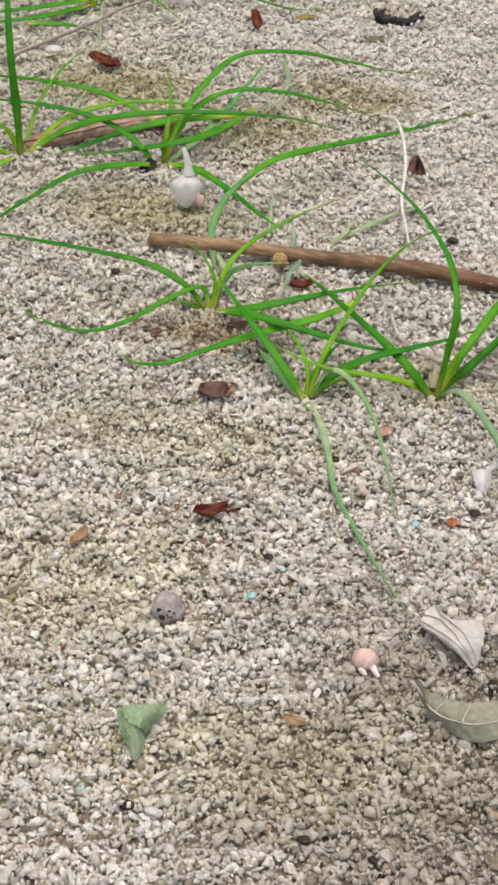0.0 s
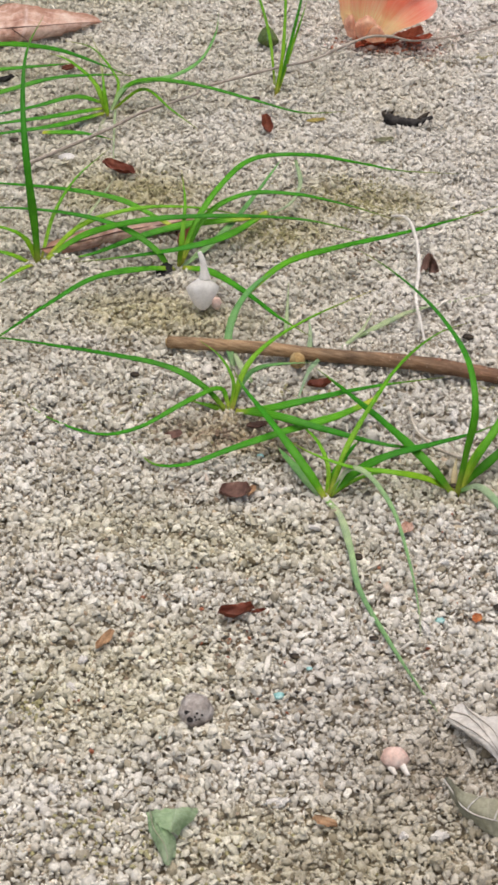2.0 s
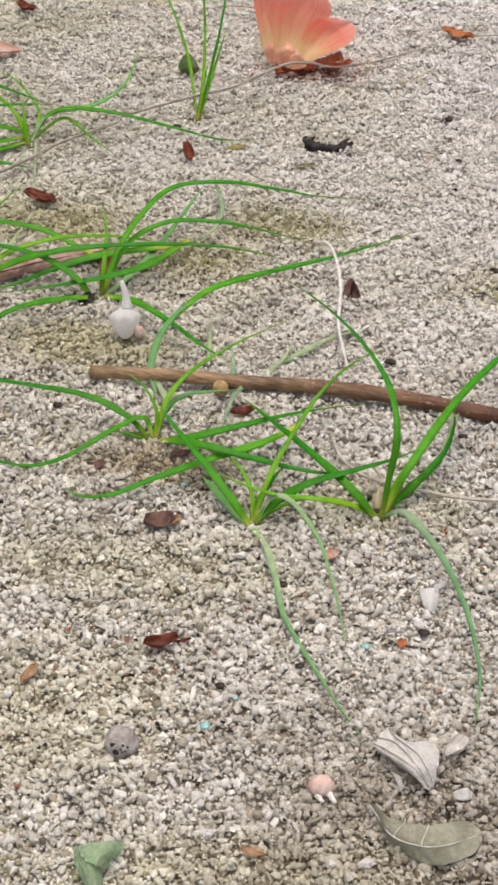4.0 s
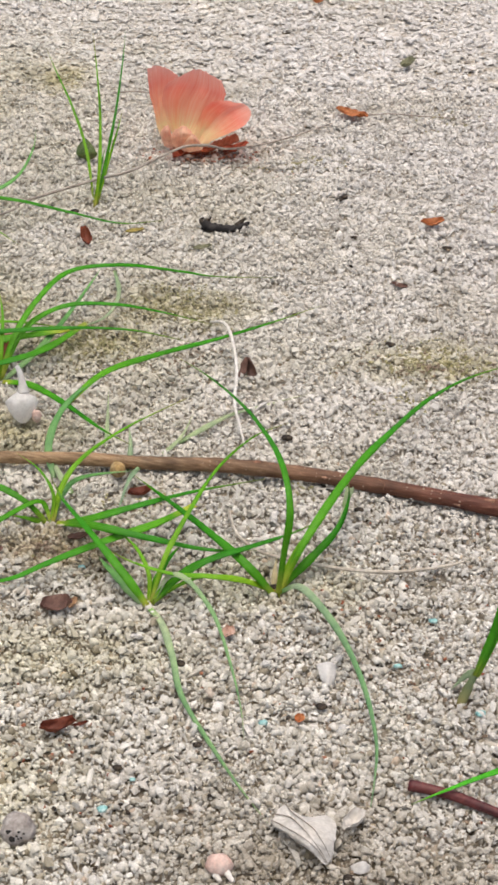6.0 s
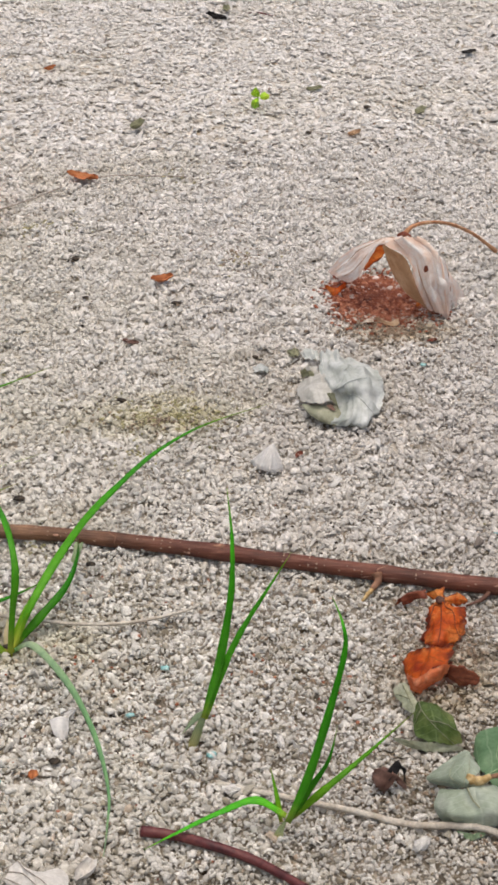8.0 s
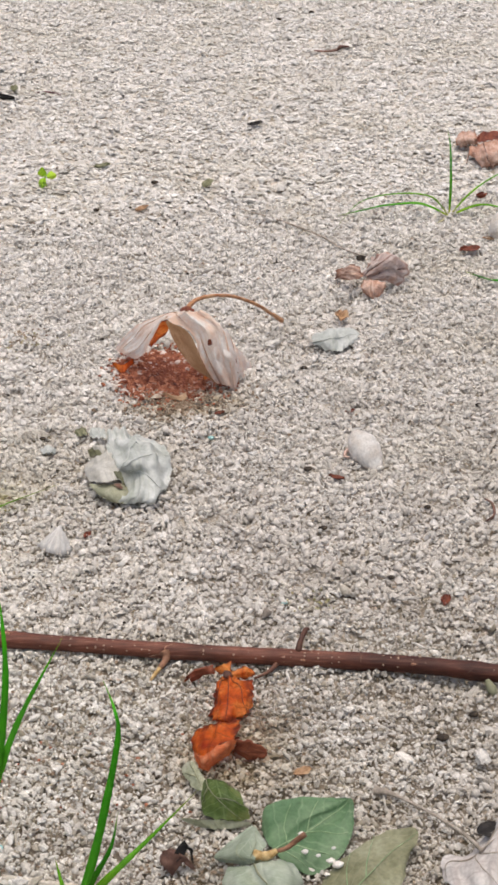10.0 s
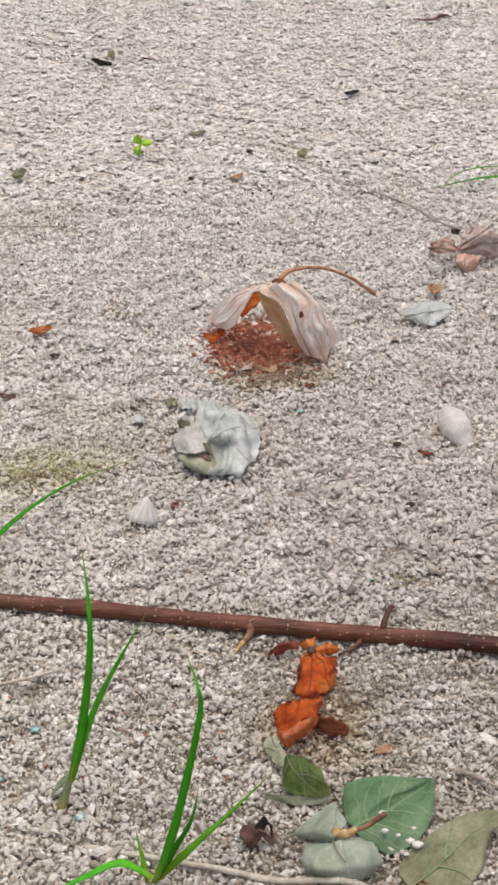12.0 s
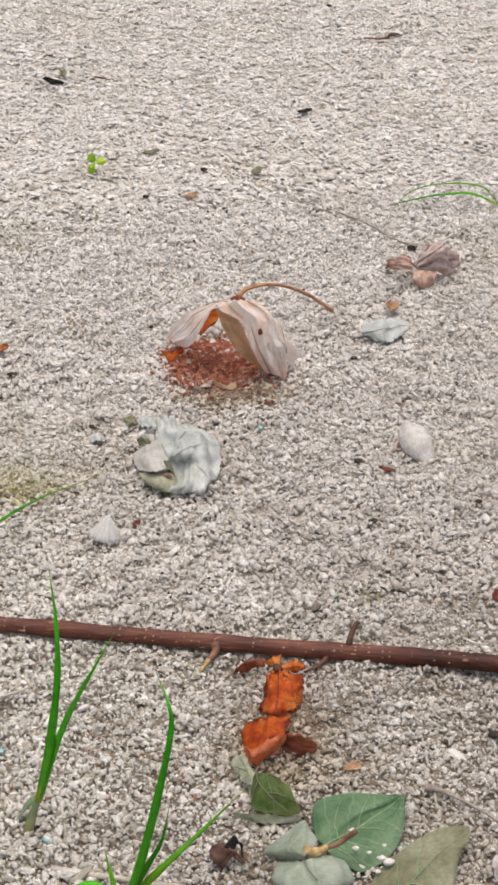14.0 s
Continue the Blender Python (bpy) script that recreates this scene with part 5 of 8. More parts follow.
tuft((-0.1438, 0.9545, -0.0010), "small upright green grass tuft near a fallen flower", [
    (2.6, Y, 0.2, (-0.1430, 0.9542, -0.0001), (-0.1401, 0.9627, 0.0223), (-0.1410, 0.9841, 0.0456), (-0.1436, 0.9998, 0.0677), (-0.1503, 1.0406, 0.0777)),
    (2.4, G, 0.2, (-0.1426, 0.9564, 0.0003), (-0.1375, 0.9729, 0.0217), (-0.1322, 0.9909, 0.0467), (-0.1306, 1.0234, 0.0665), (-0.1339, 1.0753, 0.0698)),
    (2.3, Y, 0.2, (-0.1436, 0.9564, 0.0003), (-0.1503, 0.9829, 0.0243), (-0.1608, 1.0054, 0.0438), (-0.1733, 1.0339, 0.0543), (-0.1827, 1.0573, 0.0619)),
    (2.4, Y, 0.2, (-0.1422, 0.9564, 0.0004), (-0.1366, 0.9820, 0.0196), (-0.1324, 0.9903, 0.0326), (-0.1294, 1.0025, 0.0430)),
    (2.4, G, 0.2, (-0.1433, 0.9564, 0.0003), (-0.1406, 0.9659, 0.0173), (-0.1392, 0.9880, 0.0261)),
    (1.6, SHEATH, 0.2, (-0.1434, 0.9540, -0.0012), (-0.1444, 0.9612, 0.0047), (-0.1438, 0.9639, 0.0123)),
])
tuft((0.0492, 0.5099, -0.0020), "upright young grass shoot with a pale sheath", [
    (4.0, SHOOT_BLADE, 0.3, (0.0539, 0.5101, 0.0135), (0.0597, 0.5050, 0.0428), (0.0641, 0.5017, 0.0755), (0.0651, 0.5056, 0.0973), (0.0644, 0.5164, 0.1123)),
    (3.5, SHOOT_BLADE, 0.3, (0.0545, 0.5099, 0.0136), (0.0612, 0.5051, 0.0400), (0.0680, 0.4977, 0.0630), (0.0758, 0.4886, 0.0857), (0.0845, 0.4881, 0.1020)),
    (3.0, G, 0.3, (0.0544, 0.5116, 0.0139), (0.0595, 0.5120, 0.0307), (0.0622, 0.5141, 0.0408)),
    (4.6, SHEATH, 0.1, (0.0483, 0.5097, -0.0020), (0.0514, 0.5115, 0.0054), (0.0545, 0.5109, 0.0158), (0.0564, 0.5105, 0.0200)),
    (3.6, W, 0.3, (0.0540, 0.5122, 0.0140), (0.0500, 0.5150, 0.0082), (0.0453, 0.5153, 0.0018)),
])
tuft((0.0763, 0.4567, -0.0027), "young grass shoot with spreading blades", [
    (3.8, SHOOT_BLADE, 0.3, (0.0806, 0.4570, 0.0068), (0.0873, 0.4542, 0.0297), (0.0936, 0.4522, 0.0585), (0.0986, 0.4520, 0.0848), (0.0982, 0.4544, 0.0947), (0.0964, 0.4685, 0.0967)),
    (3.0, G, 0.3, (0.0816, 0.4580, 0.0071), (0.0884, 0.4565, 0.0223), (0.0946, 0.4563, 0.0348), (0.0984, 0.4617, 0.0457)),
    (3.4, Y, 0.3, (0.0824, 0.4586, 0.0073), (0.0935, 0.4569, 0.0208), (0.1085, 0.4635, 0.0296), (0.1285, 0.4726, 0.0416)),
    (3.6, SHOOT_BLADE, 0.4, (0.0801, 0.4598, 0.0070), (0.0696, 0.4632, 0.0121), (0.0572, 0.4614, 0.0095), (0.0406, 0.4557, 0.0061), (0.0283, 0.4517, 0.0030)),
    (2.6, Y, 0.2, (0.0784, 0.4605, 0.0038), (0.0771, 0.4658, 0.0126), (0.0756, 0.4717, 0.0204)),
    (4.4, SHEATH, 0.1, (0.0762, 0.4562, -0.0027), (0.0779, 0.4576, 0.0025), (0.0808, 0.4577, 0.0089)),
])
tuft((0.4175, 1.1160, -0.0027), "sparse green grass tuft with splayed blades", [
    (2.7, G, 0.2, (0.4158, 1.1159, -0.0017), (0.3937, 1.1100, 0.0108), (0.3698, 1.1129, 0.0107), (0.3512, 1.1199, 0.0054), (0.3347, 1.1229, 0.0018)),
    (1.7, Y, 0.2, (0.4163, 1.1203, -0.0017), (0.4023, 1.1188, 0.0128), (0.3765, 1.1232, 0.0149), (0.3523, 1.1249, 0.0094), (0.3264, 1.0928, 0.0025)),
    (2.5, G, 0.2, (0.4178, 1.1198, -0.0016), (0.4204, 1.1277, 0.0201), (0.4230, 1.1408, 0.0408), (0.4242, 1.1534, 0.0500)),
    (2.5, Y, 0.2, (0.4196, 1.1173, -0.0017), (0.4362, 1.1125, 0.0056), (0.4492, 1.1013, 0.0070), (0.4689, 1.0844, 0.0016)),
    (1.8, Y, 0.2, (0.4206, 1.1209, -0.0014), (0.4362, 1.1269, 0.0106), (0.4622, 1.1431, 0.0167), (0.4989, 1.1623, 0.0160)),
    (2.0, DRY_BLADE, 0.2, (0.4161, 1.1140, -0.0018), (0.4074, 1.1058, -0.0015), (0.3982, 1.0956, -0.0003)),
])
tuft((0.4624, 0.9962, -0.0015), "thin green grass blade lying on the sand", [
    (3.2, G, 0.2, (0.4614, 0.9935, -0.0003), (0.4227, 0.9724, 0.0075), (0.4061, 0.9790, 0.0054), (0.4013, 0.9994, 0.0006), (0.3947, 1.0094, 0.0011)),
])


# ---- fallen leaves ----
def leaf_thing(name, label, rows, material, ripple=0.0007, ragged=0.0006, seed=1, veins=(), vein_material=None, vein_radius=0.0004, crease=None, rounding=0.6, thick=0.0003, category="leaf", under=None):
    """A leaf with its blade over a net of rows and raised veins as parts."""
    flat = [p for r in rows for p in r]
    base = (sum(p[0] for p in flat) / len(flat), sum(p[1] for p in flat) / len(flat), 0)
    ob = thing(name, base, label, category)
    crease = ripple * 0.8 if crease is None else crease
    blade = part("leaf_blade", sheet("leaf_blade", rows, material, thick, ripple, ragged, seed, 8, base, crease, rounding, under), ob)
    place = tissue(rows, ripple, crease, seed, rounding, base)
    for line in veins:
        run = spline([Vector((r / (len(rows) - 1), w, 0)) for r, w in line], 4)
        pts = []
        for q in run:
            p, nor = place(min(1, max(0, q.x)), min(1, max(0, q.y)))
            pts.append(p + nor * (0.00005 if nor.z > 0 else -0.00035))
        part("vein", tube("vein", pts, (vein_radius, vein_radius * 0.8, vein_radius * 0.35), vein_material or material, 6, 2, 0.1, seed), blade)
    return ob


arch_rows = [[(0.1931, 0.8860, 0.0443), (0.1880, 0.8842, 0.0440), (0.1829, 0.8780, 0.0454), (0.1788, 0.8777, 0.0437)], [(0.1816, 0.8900, 0.0426), (0.1797, 0.8882, 0.0411), (0.1770, 0.8810, 0.0424), (0.1750, 0.8802, 0.0408)], [(0.1711, 0.9000, 0.0351), (0.1696, 0.8962, 0.0320), (0.1681, 0.8860, 0.0304), (0.1678, 0.8812, 0.0270)], [(0.1619, 0.9100, 0.0249), (0.1632, 0.9052, 0.0209), (0.1638, 0.8950, 0.0195), (0.1654, 0.8902, 0.0163)], [(0.1531, 0.9200, 0.0080), (0.1558, 0.9172, 0.0077), (0.1579, 0.9080, 0.0103), (0.1617, 0.9042, 0.0097)]]
arch_leaf = leaf_thing("dead_leaf", "curled bleached dead leaf with orange underside, standing like an arch", arch_rows, ARCH_LEAF, 0.0005, 0.0004, 4,
                       [[(0.2, 0.33), (2.0, 0.33), (3.8, 0.35)], [(0.6, 0.66), (2.0, 0.66), (3.6, 0.7)]], RIM_LEAF, 0.00025, 0.0014, 0.05)
ARCH_BASE = arch_leaf.location
part("lobe", sheet("lobe", [[(0.1783, 0.8745, 0.0449), (0.1837, 0.8770, 0.0468), (0.1882, 0.8715, 0.0503), (0.1943, 0.8780, 0.0477), (0.1982, 0.8785, 0.0458), (0.2041, 0.8900, 0.0376), (0.2072, 0.8925, 0.0335)], [(0.1894, 0.8685, 0.0393), (0.1945, 0.8710, 0.0388), (0.1983, 0.8655, 0.0420), (0.2042, 0.8720, 0.0387), (0.2091, 0.8725, 0.0371), (0.2149, 0.8840, 0.0287), (0.2180, 0.8865, 0.0232)], [(0.1936, 0.8645, 0.0298), (0.1978, 0.8670, 0.0294), (0.2010, 0.8615, 0.0317), (0.2069, 0.8680, 0.0283), (0.2118, 0.8685, 0.0266), (0.2176, 0.8800, 0.0188), (0.2211, 0.8825, 0.0145)], [(0.1975, 0.8645, 0.0191), (0.2015, 0.8670, 0.0187), (0.2040, 0.8615, 0.0218), (0.2087, 0.8680, 0.0184), (0.2130, 0.8685, 0.0172), (0.2188, 0.8800, 0.0099), (0.2232, 0.8825, 0.0058)], [(0.2046, 0.8675, 0.0059), (0.2077, 0.8700, 0.0041), (0.2093, 0.8645, 0.0060), (0.2131, 0.8710, 0.0007), (0.2158, 0.8715, -0.0015), (0.2203, 0.8830, -0.0042), (0.2237, 0.8855, -0.0017)]], ARCH_LEAF, 0.0003, 0.0005, 0.0002, 14, 8, ARCH_BASE, 0.0024, 0.05), arch_leaf, "bleached pleated lobe hanging to the sand")
for crease_line in ([(0.1836, 0.8760, 0.0472), (0.1944, 0.8700, 0.0393), (0.1976, 0.8660, 0.0298), (0.2013, 0.8660, 0.0192), (0.2075, 0.8690, 0.0046)], [(0.2040, 0.8890, 0.0381), (0.2147, 0.8830, 0.0292), (0.2174, 0.8790, 0.0193), (0.2186, 0.8790, 0.0103), (0.2201, 0.8820, -0.0037)]):
    part("vein", tube("vein", local(crease_line, ARCH_BASE), (0.0001, 0.00022, 0.0002), PETIOLE, 6, 5, 0.2, 3), arch_leaf, "thin brown crease")
part("vein", tube("vein", local([(0.1981, 0.8777, 0.0462), (0.2090, 0.8717, 0.0375), (0.2117, 0.8677, 0.0270), (0.2128, 0.8677, 0.0175), (0.2157, 0.8707, -0.0011)], ARCH_BASE), (0.0004, 0.0006, 0.0003), ARCH_LEAF, 6, 5, 0.2, 3), arch_leaf)
part("spot", lump("spot", 0.0034, RUST_LEAF, 3, 2, 0.4, (0.8, 0.5, 1.2)), arch_leaf, "dark red rotted spot").location = Vector((0.2004, 0.8620, 0.0346)) - ARCH_BASE
part("rolled_edge", sheet("rolled_edge", [[(0.1779, 0.8760, 0.0435), (0.1782, 0.8742, 0.0450)], [(0.1814, 0.8800, 0.0329), (0.1893, 0.8682, 0.0394)], [(0.1866, 0.8800, 0.0213), (0.1935, 0.8642, 0.0299)], [(0.1934, 0.8760, 0.0129), (0.1975, 0.8642, 0.0193)], [(0.2023, 0.8710, 0.0069), (0.2046, 0.8672, 0.0061)]], RIM_LEAF, 0.0003, 0.0004, 0.0, 24, 8, ARCH_BASE, 0.0004), arch_leaf, "tan strip along the front of the lobe")
part("lobe", sheet("lobe", [[(0.2173, 0.8860, 0.0230), (0.2256, 0.8940, 0.0095)], [(0.2208, 0.8860, 0.0110), (0.2312, 0.8980, 0.0010)], [(0.2230, 0.8880, -0.0013), (0.2307, 0.8980, -0.0052)]], ARCH_LEAF, 0.0003, 0.0008, 0.001, 34, 8, ARCH_BASE, 0.0016, 0.1), arch_leaf, "small pale rear lobe")
part("torn_flap", sheet("torn_flap", [[(0.1696, 0.8880, 0.0240), (0.1691, 0.8840, 0.0318), (0.1741, 0.8820, 0.0400), (0.1796, 0.8780, 0.0434)], [(0.1720, 0.8960, 0.0188), (0.1769, 0.9020, 0.0207), (0.1812, 0.9000, 0.0248), (0.1823, 0.8900, 0.0334)]], ORANGE_LEAF, 0.0003, 0.0006, 0.0003, 5, 7, ARCH_BASE), arch_leaf, "bright orange inner face")
part("petiole", tube("petiole", local([(0.1908, 0.8840, 0.0455), (0.1966, 0.8880, 0.0493), (0.2081, 0.8980, 0.0470), (0.2229, 0.9120, 0.0394), (0.2397, 0.9280, 0.0260), (0.2517, 0.9400, 0.0134), (0.2593, 0.9470, 0.0053)], ARCH_BASE), (0.0016, 0.0012, 0.001, 0.001, 0.001, 0.0011, 0.0016), PETIOLE, 8, 6, 0.1, 3), arch_leaf, "reddish tan leaf stalk")
part("leaf_base", sheet("leaf_base", [[(0.1863, 0.8840, 0.0465), (0.1908, 0.8820, 0.0495), (0.1960, 0.8840, 0.0451)], [(0.1871, 0.8810, 0.0460), (0.1905, 0.8780, 0.0481), (0.1952, 0.8810, 0.0451)]], RUST_LEAF, 0.0004, 0.0008, 0.0005, 4, 6, ARCH_BASE), arch_leaf, "dark rust-red leaf base")
part("torn_flap", sheet("torn_flap", [[(0.1503, 0.9066, 0.0046), (0.1545, 0.8979, 0.0031), (0.1624, 0.9029, 0.0067)], [(0.1496, 0.9057, 0.0077), (0.1556, 0.9012, 0.0079), (0.1628, 0.9034, 0.0107)]], ORANGE_LEAF, 0.0003, 0.0006, 0.0006, 3, 6, arch_leaf.location), arch_leaf, "orange folded edge")
part("torn_flap", sheet("torn_flap", [[(0.1735, 0.8696, 0.0020), (0.1809, 0.8609, 0.0008), (0.1881, 0.8638, 0.0009)], [(0.1740, 0.8686, 0.0038), (0.1809, 0.8632, 0.0032), (0.1872, 0.8667, 0.0031)]], TAN_LEAF, 0.0003, 0.0006, 0.0008, 5, 6, arch_leaf.location), arch_leaf, "tan curled bottom scrap")
part("torn_flap", sheet("torn_flap", [[(0.1987, 0.8819, 0.0012), (0.2015, 0.8793, 0.0037), (0.2041, 0.8793, 0.0050)], [(0.2005, 0.8854, 0.0044), (0.2023, 0.8843, 0.0056), (0.2039, 0.8821, 0.0058)]], ORANGE_LEAF, 0.0003, 0.0006, 0.0008, 5, 5, arch_leaf.location), arch_leaf, "orange folded edge")

silver = leaf_thing("leaf", "crumpled silvery dry leaf lying on the sand", [[(0.1373, 0.8292, 0.0040), (0.1433, 0.8224, 0.0060), (0.1486, 0.8164, 0.0060), (0.1542, 0.8167, 0.0030)], [(0.1351, 0.8125, 0.0050), (0.1421, 0.8001, 0.0100), (0.1495, 0.7996, 0.0110), (0.1592, 0.8044, 0.0050)], [(0.1345, 0.7948, 0.0060), (0.1432, 0.7854, 0.0130), (0.1532, 0.7827, 0.0150), (0.1630, 0.7894, 0.0060)], [(0.1344, 0.7739, 0.0100), (0.1434, 0.7639, 0.0170), (0.1540, 0.7679, 0.0140), (0.1629, 0.7746, 0.0040)], [(0.1384, 0.7667, 0.0060), (0.1461, 0.7631, 0.0100), (0.1533, 0.7592, 0.0090), (0.1611, 0.7629, 0.0030)], [(0.1352, 0.7531, 0.0040), (0.1445, 0.7512, 0.0060), (0.1511, 0.7474, 0.0050), (0.1580, 0.7592, 0.0010)], [(0.1318, 0.7537, 0.0010), (0.1400, 0.7502, 0.0010), (0.1472, 0.7503, 0.0010), (0.1551, 0.7556, 0.0000)]], SILVER_LEAF, 0.0011, 0.0004, 8,
                    [[(0.1, 0.1), (1.5, 0.08), (3.2, 0.1)], [(3.2, 0.1), (2.0, 0.45), (0.6, 0.8)], [(3.2, 0.1), (2.7, 0.6), (2.2, 1.0)], [(3.6, 0.2), (4.0, 0.6), (4.8, 1.0)]], SILVER_LEAF, 0.00035, 0.0030, 0.12)
part("lobe", sheet("lobe", [[(0.1226, 0.7958, 0.0030), (0.1277, 0.7920, 0.0080), (0.1337, 0.7931, 0.0090), (0.1377, 0.7893, 0.0080)], [(0.1197, 0.7821, 0.0040), (0.1254, 0.7715, 0.0120), (0.1318, 0.7712, 0.0130), (0.1368, 0.7698, 0.0120)], [(0.1206, 0.7687, 0.0060), (0.1265, 0.7613, 0.0090), (0.1329, 0.7615, 0.0090), (0.1378, 0.7638, 0.0080)]], DULL_SILVER, 0.0003, 0.0006, 0.0006, 3, 8, silver.location, 0.0012, 0.2), silver, "dull beige curled side lobe")
part("lobe", sheet("lobe", [[(0.1196, 0.7676, 0.0060), (0.1289, 0.7651, 0.0060), (0.1385, 0.7649, 0.0060)], [(0.1236, 0.7624, 0.0030), (0.1307, 0.7561, 0.0050), (0.1394, 0.7566, 0.0050)], [(0.1291, 0.7552, 0.0010), (0.1339, 0.7522, 0.0010), (0.1401, 0.7508, 0.0010)]], OLIVE_SILVER, 0.0003, 0.0005, 0.0004, 13, 8, silver.location, 0.0006, 0.2), silver, "olive-tan underside in the shade")
part("torn_flap", sheet("torn_flap", [[(0.1327, 0.7668, 0.0120), (0.1360, 0.7627, 0.0140), (0.1376, 0.7602, 0.0120)], [(0.1341, 0.7649, 0.0090), (0.1363, 0.7610, 0.0090), (0.1380, 0.7544, 0.0080)]], OLIVE_LEAF, 0.0003, 0.0004, 0.0006, 6, 6, silver.location, 0.0008, 0.2), silver, "dark olive torn flap")
part("torn_flap", sheet("torn_flap", [[(0.1329, 0.7619, 0.0075), (0.1363, 0.7614, 0.0075)], [(0.1338, 0.7576, 0.0065), (0.1375, 0.7571, 0.0065)]], BROWN_LEAF, 0.0003, 0.0004, 0.0008, 9, 6, silver.location, 0.0006, 0.1), silver, "dark brown torn edge")
part("lobe", sheet("lobe", [[(0.1261, 0.8282, 0.0040), (0.1317, 0.8275, 0.0070), (0.1360, 0.8255, 0.0060)], [(0.1283, 0.8205, 0.0030), (0.1329, 0.8174, 0.0050), (0.1354, 0.8125, 0.0060)]], SILVER_LEAF, 0.0003, 0.0006, 0.0008, 5, 7, silver.location, 0.0014, 0.2), silver, "torn pale lobe")
part("lobe", sheet("lobe", [[(0.1189, 0.8298, 0.0030), (0.1227, 0.8301, 0.0060), (0.1261, 0.8277, 0.0070)], [(0.1212, 0.8255, 0.0030), (0.1241, 0.8232, 0.0040), (0.1266, 0.8241, 0.0040)]], OLIVE_LEAF, 0.0003, 0.0006, 0.0010, 6, 7, silver.location, 0.0014, 0.2), silver, "dark olive rotted lobe")
part("lobe", sheet("lobe", [[(0.1238, 0.8058, 0.0060), (0.1285, 0.8046, 0.0080), (0.1340, 0.8056, 0.0070)], [(0.1251, 0.8023, 0.0020), (0.1298, 0.8010, 0.0030), (0.1335, 0.7993, 0.0050)]], DULL_SILVER, 0.0003, 0.0006, 0.0008, 16, 7, silver.location, 0.0012, 0.2), silver, "torn beige lobe")
part("torn_flap", sheet("torn_flap", [[(0.1233, 0.8041, 0.0066), (0.1262, 0.8007, 0.0082), (0.1310, 0.8003, 0.0060)], [(0.1244, 0.8012, 0.0020), (0.1272, 0.7996, 0.0040), (0.1312, 0.7977, 0.0040)]], OLIVE_LEAF, 0.0003, 0.0006, 0.0012, 17, 7, silver.location, 0.001, 0.1), silver, "dark olive rotted edge")
shard = new("leaf_scrap", sheet("leaf_scrap", [[(0.0999, 0.8157, 0.0020), (0.1038, 0.8139, 0.0050), (0.1083, 0.8144, 0.0020)], [(0.1000, 0.8092, 0.0020), (0.1034, 0.8068, 0.0040), (0.1072, 0.8087, 0.0020)]], SILVER_LEAF, 0.0005, 0.0008, 0.0006, 7, 6, (0, 0, 0), 0.001, 0.2))
tagged(shard, "small curled silvery leaf shard on the sand", "leaf")
chip((0.1476, 0.7539, -0.0009), 0.011, 30, OLIVE_LEAF, "leaf_scrap", "small olive scrap of dry leaf", "leaf", 0.6, 0.9)

orange_rows = [
    [(0.1562, 0.5890, 0.0052), (0.1595, 0.5858, 0.0080), (0.1637, 0.5821, 0.0073)], [(0.1531, 0.5805, 0.0058), (0.1572, 0.5726, 0.0099), (0.1697, 0.5802, 0.0055)], [(0.1505, 0.5745, 0.0027), (0.1550, 0.5626, 0.0099), (0.1679, 0.5704, 0.0064)], [(0.1469, 0.5685, 0.0005), (0.1526, 0.5559, 0.0048), (0.1648, 0.5639, 0.0034)]]
orange_leaf = leaf_thing("dead_leaf", "crumpled bright orange dead leaf beneath a twig", orange_rows, ORANGE_LEAF, 0.0010, 0.0018, 3,
                         [[(0, 0.45), (1.2, 0.18), (2.9, 0.08)], [(0, 0.5), (1.2, 0.5), (2.9, 0.5)], [(0, 0.55), (1.2, 0.72), (2.9, 0.86)]], RUST_LEAF, 0.00022, 0.0022, 0.02)
part("lobe", sheet("lobe", [[(0.1547, 0.5975, 0.0034), (0.1571, 0.5920, 0.0094), (0.1629, 0.5944, 0.0084)], [(0.1571, 0.5913, 0.0046), (0.1590, 0.5857, 0.0091), (0.1612, 0.5872, 0.0077)]], ORANGE_LEAF, 0.0003, 0.0008, 0.0008, 5, 7, orange_leaf.location, 0.001, 0.2), orange_leaf, "orange upper lobe")
part("lobe", sheet("lobe", [[(0.1603, 0.5874, 0.0077), (0.1669, 0.5891, 0.0094), (0.1720, 0.5900, 0.0065)], [(0.1599, 0.5852, 0.0082), (0.1657, 0.5851, 0.0089), (0.1721, 0.5881, 0.0054)], [(0.1603, 0.5848, 0.0072), (0.1659, 0.5858, 0.0048), (0.1707, 0.5878, 0.0035)]], ORANGE_LEAF, 0.0003, 0.001, 0.0006, 12, 6, orange_leaf.location, 0.001, 0.3), orange_leaf, "dull orange side lobe")
part("leaf_node", lump("leaf_node", 0.0042, BARK, 3, 2, 0.3, (1, 1, 0.7)), orange_leaf, "dark node where the veins meet").location = Vector((0.1590, 0.5841, 0.0093)) - orange_leaf.location
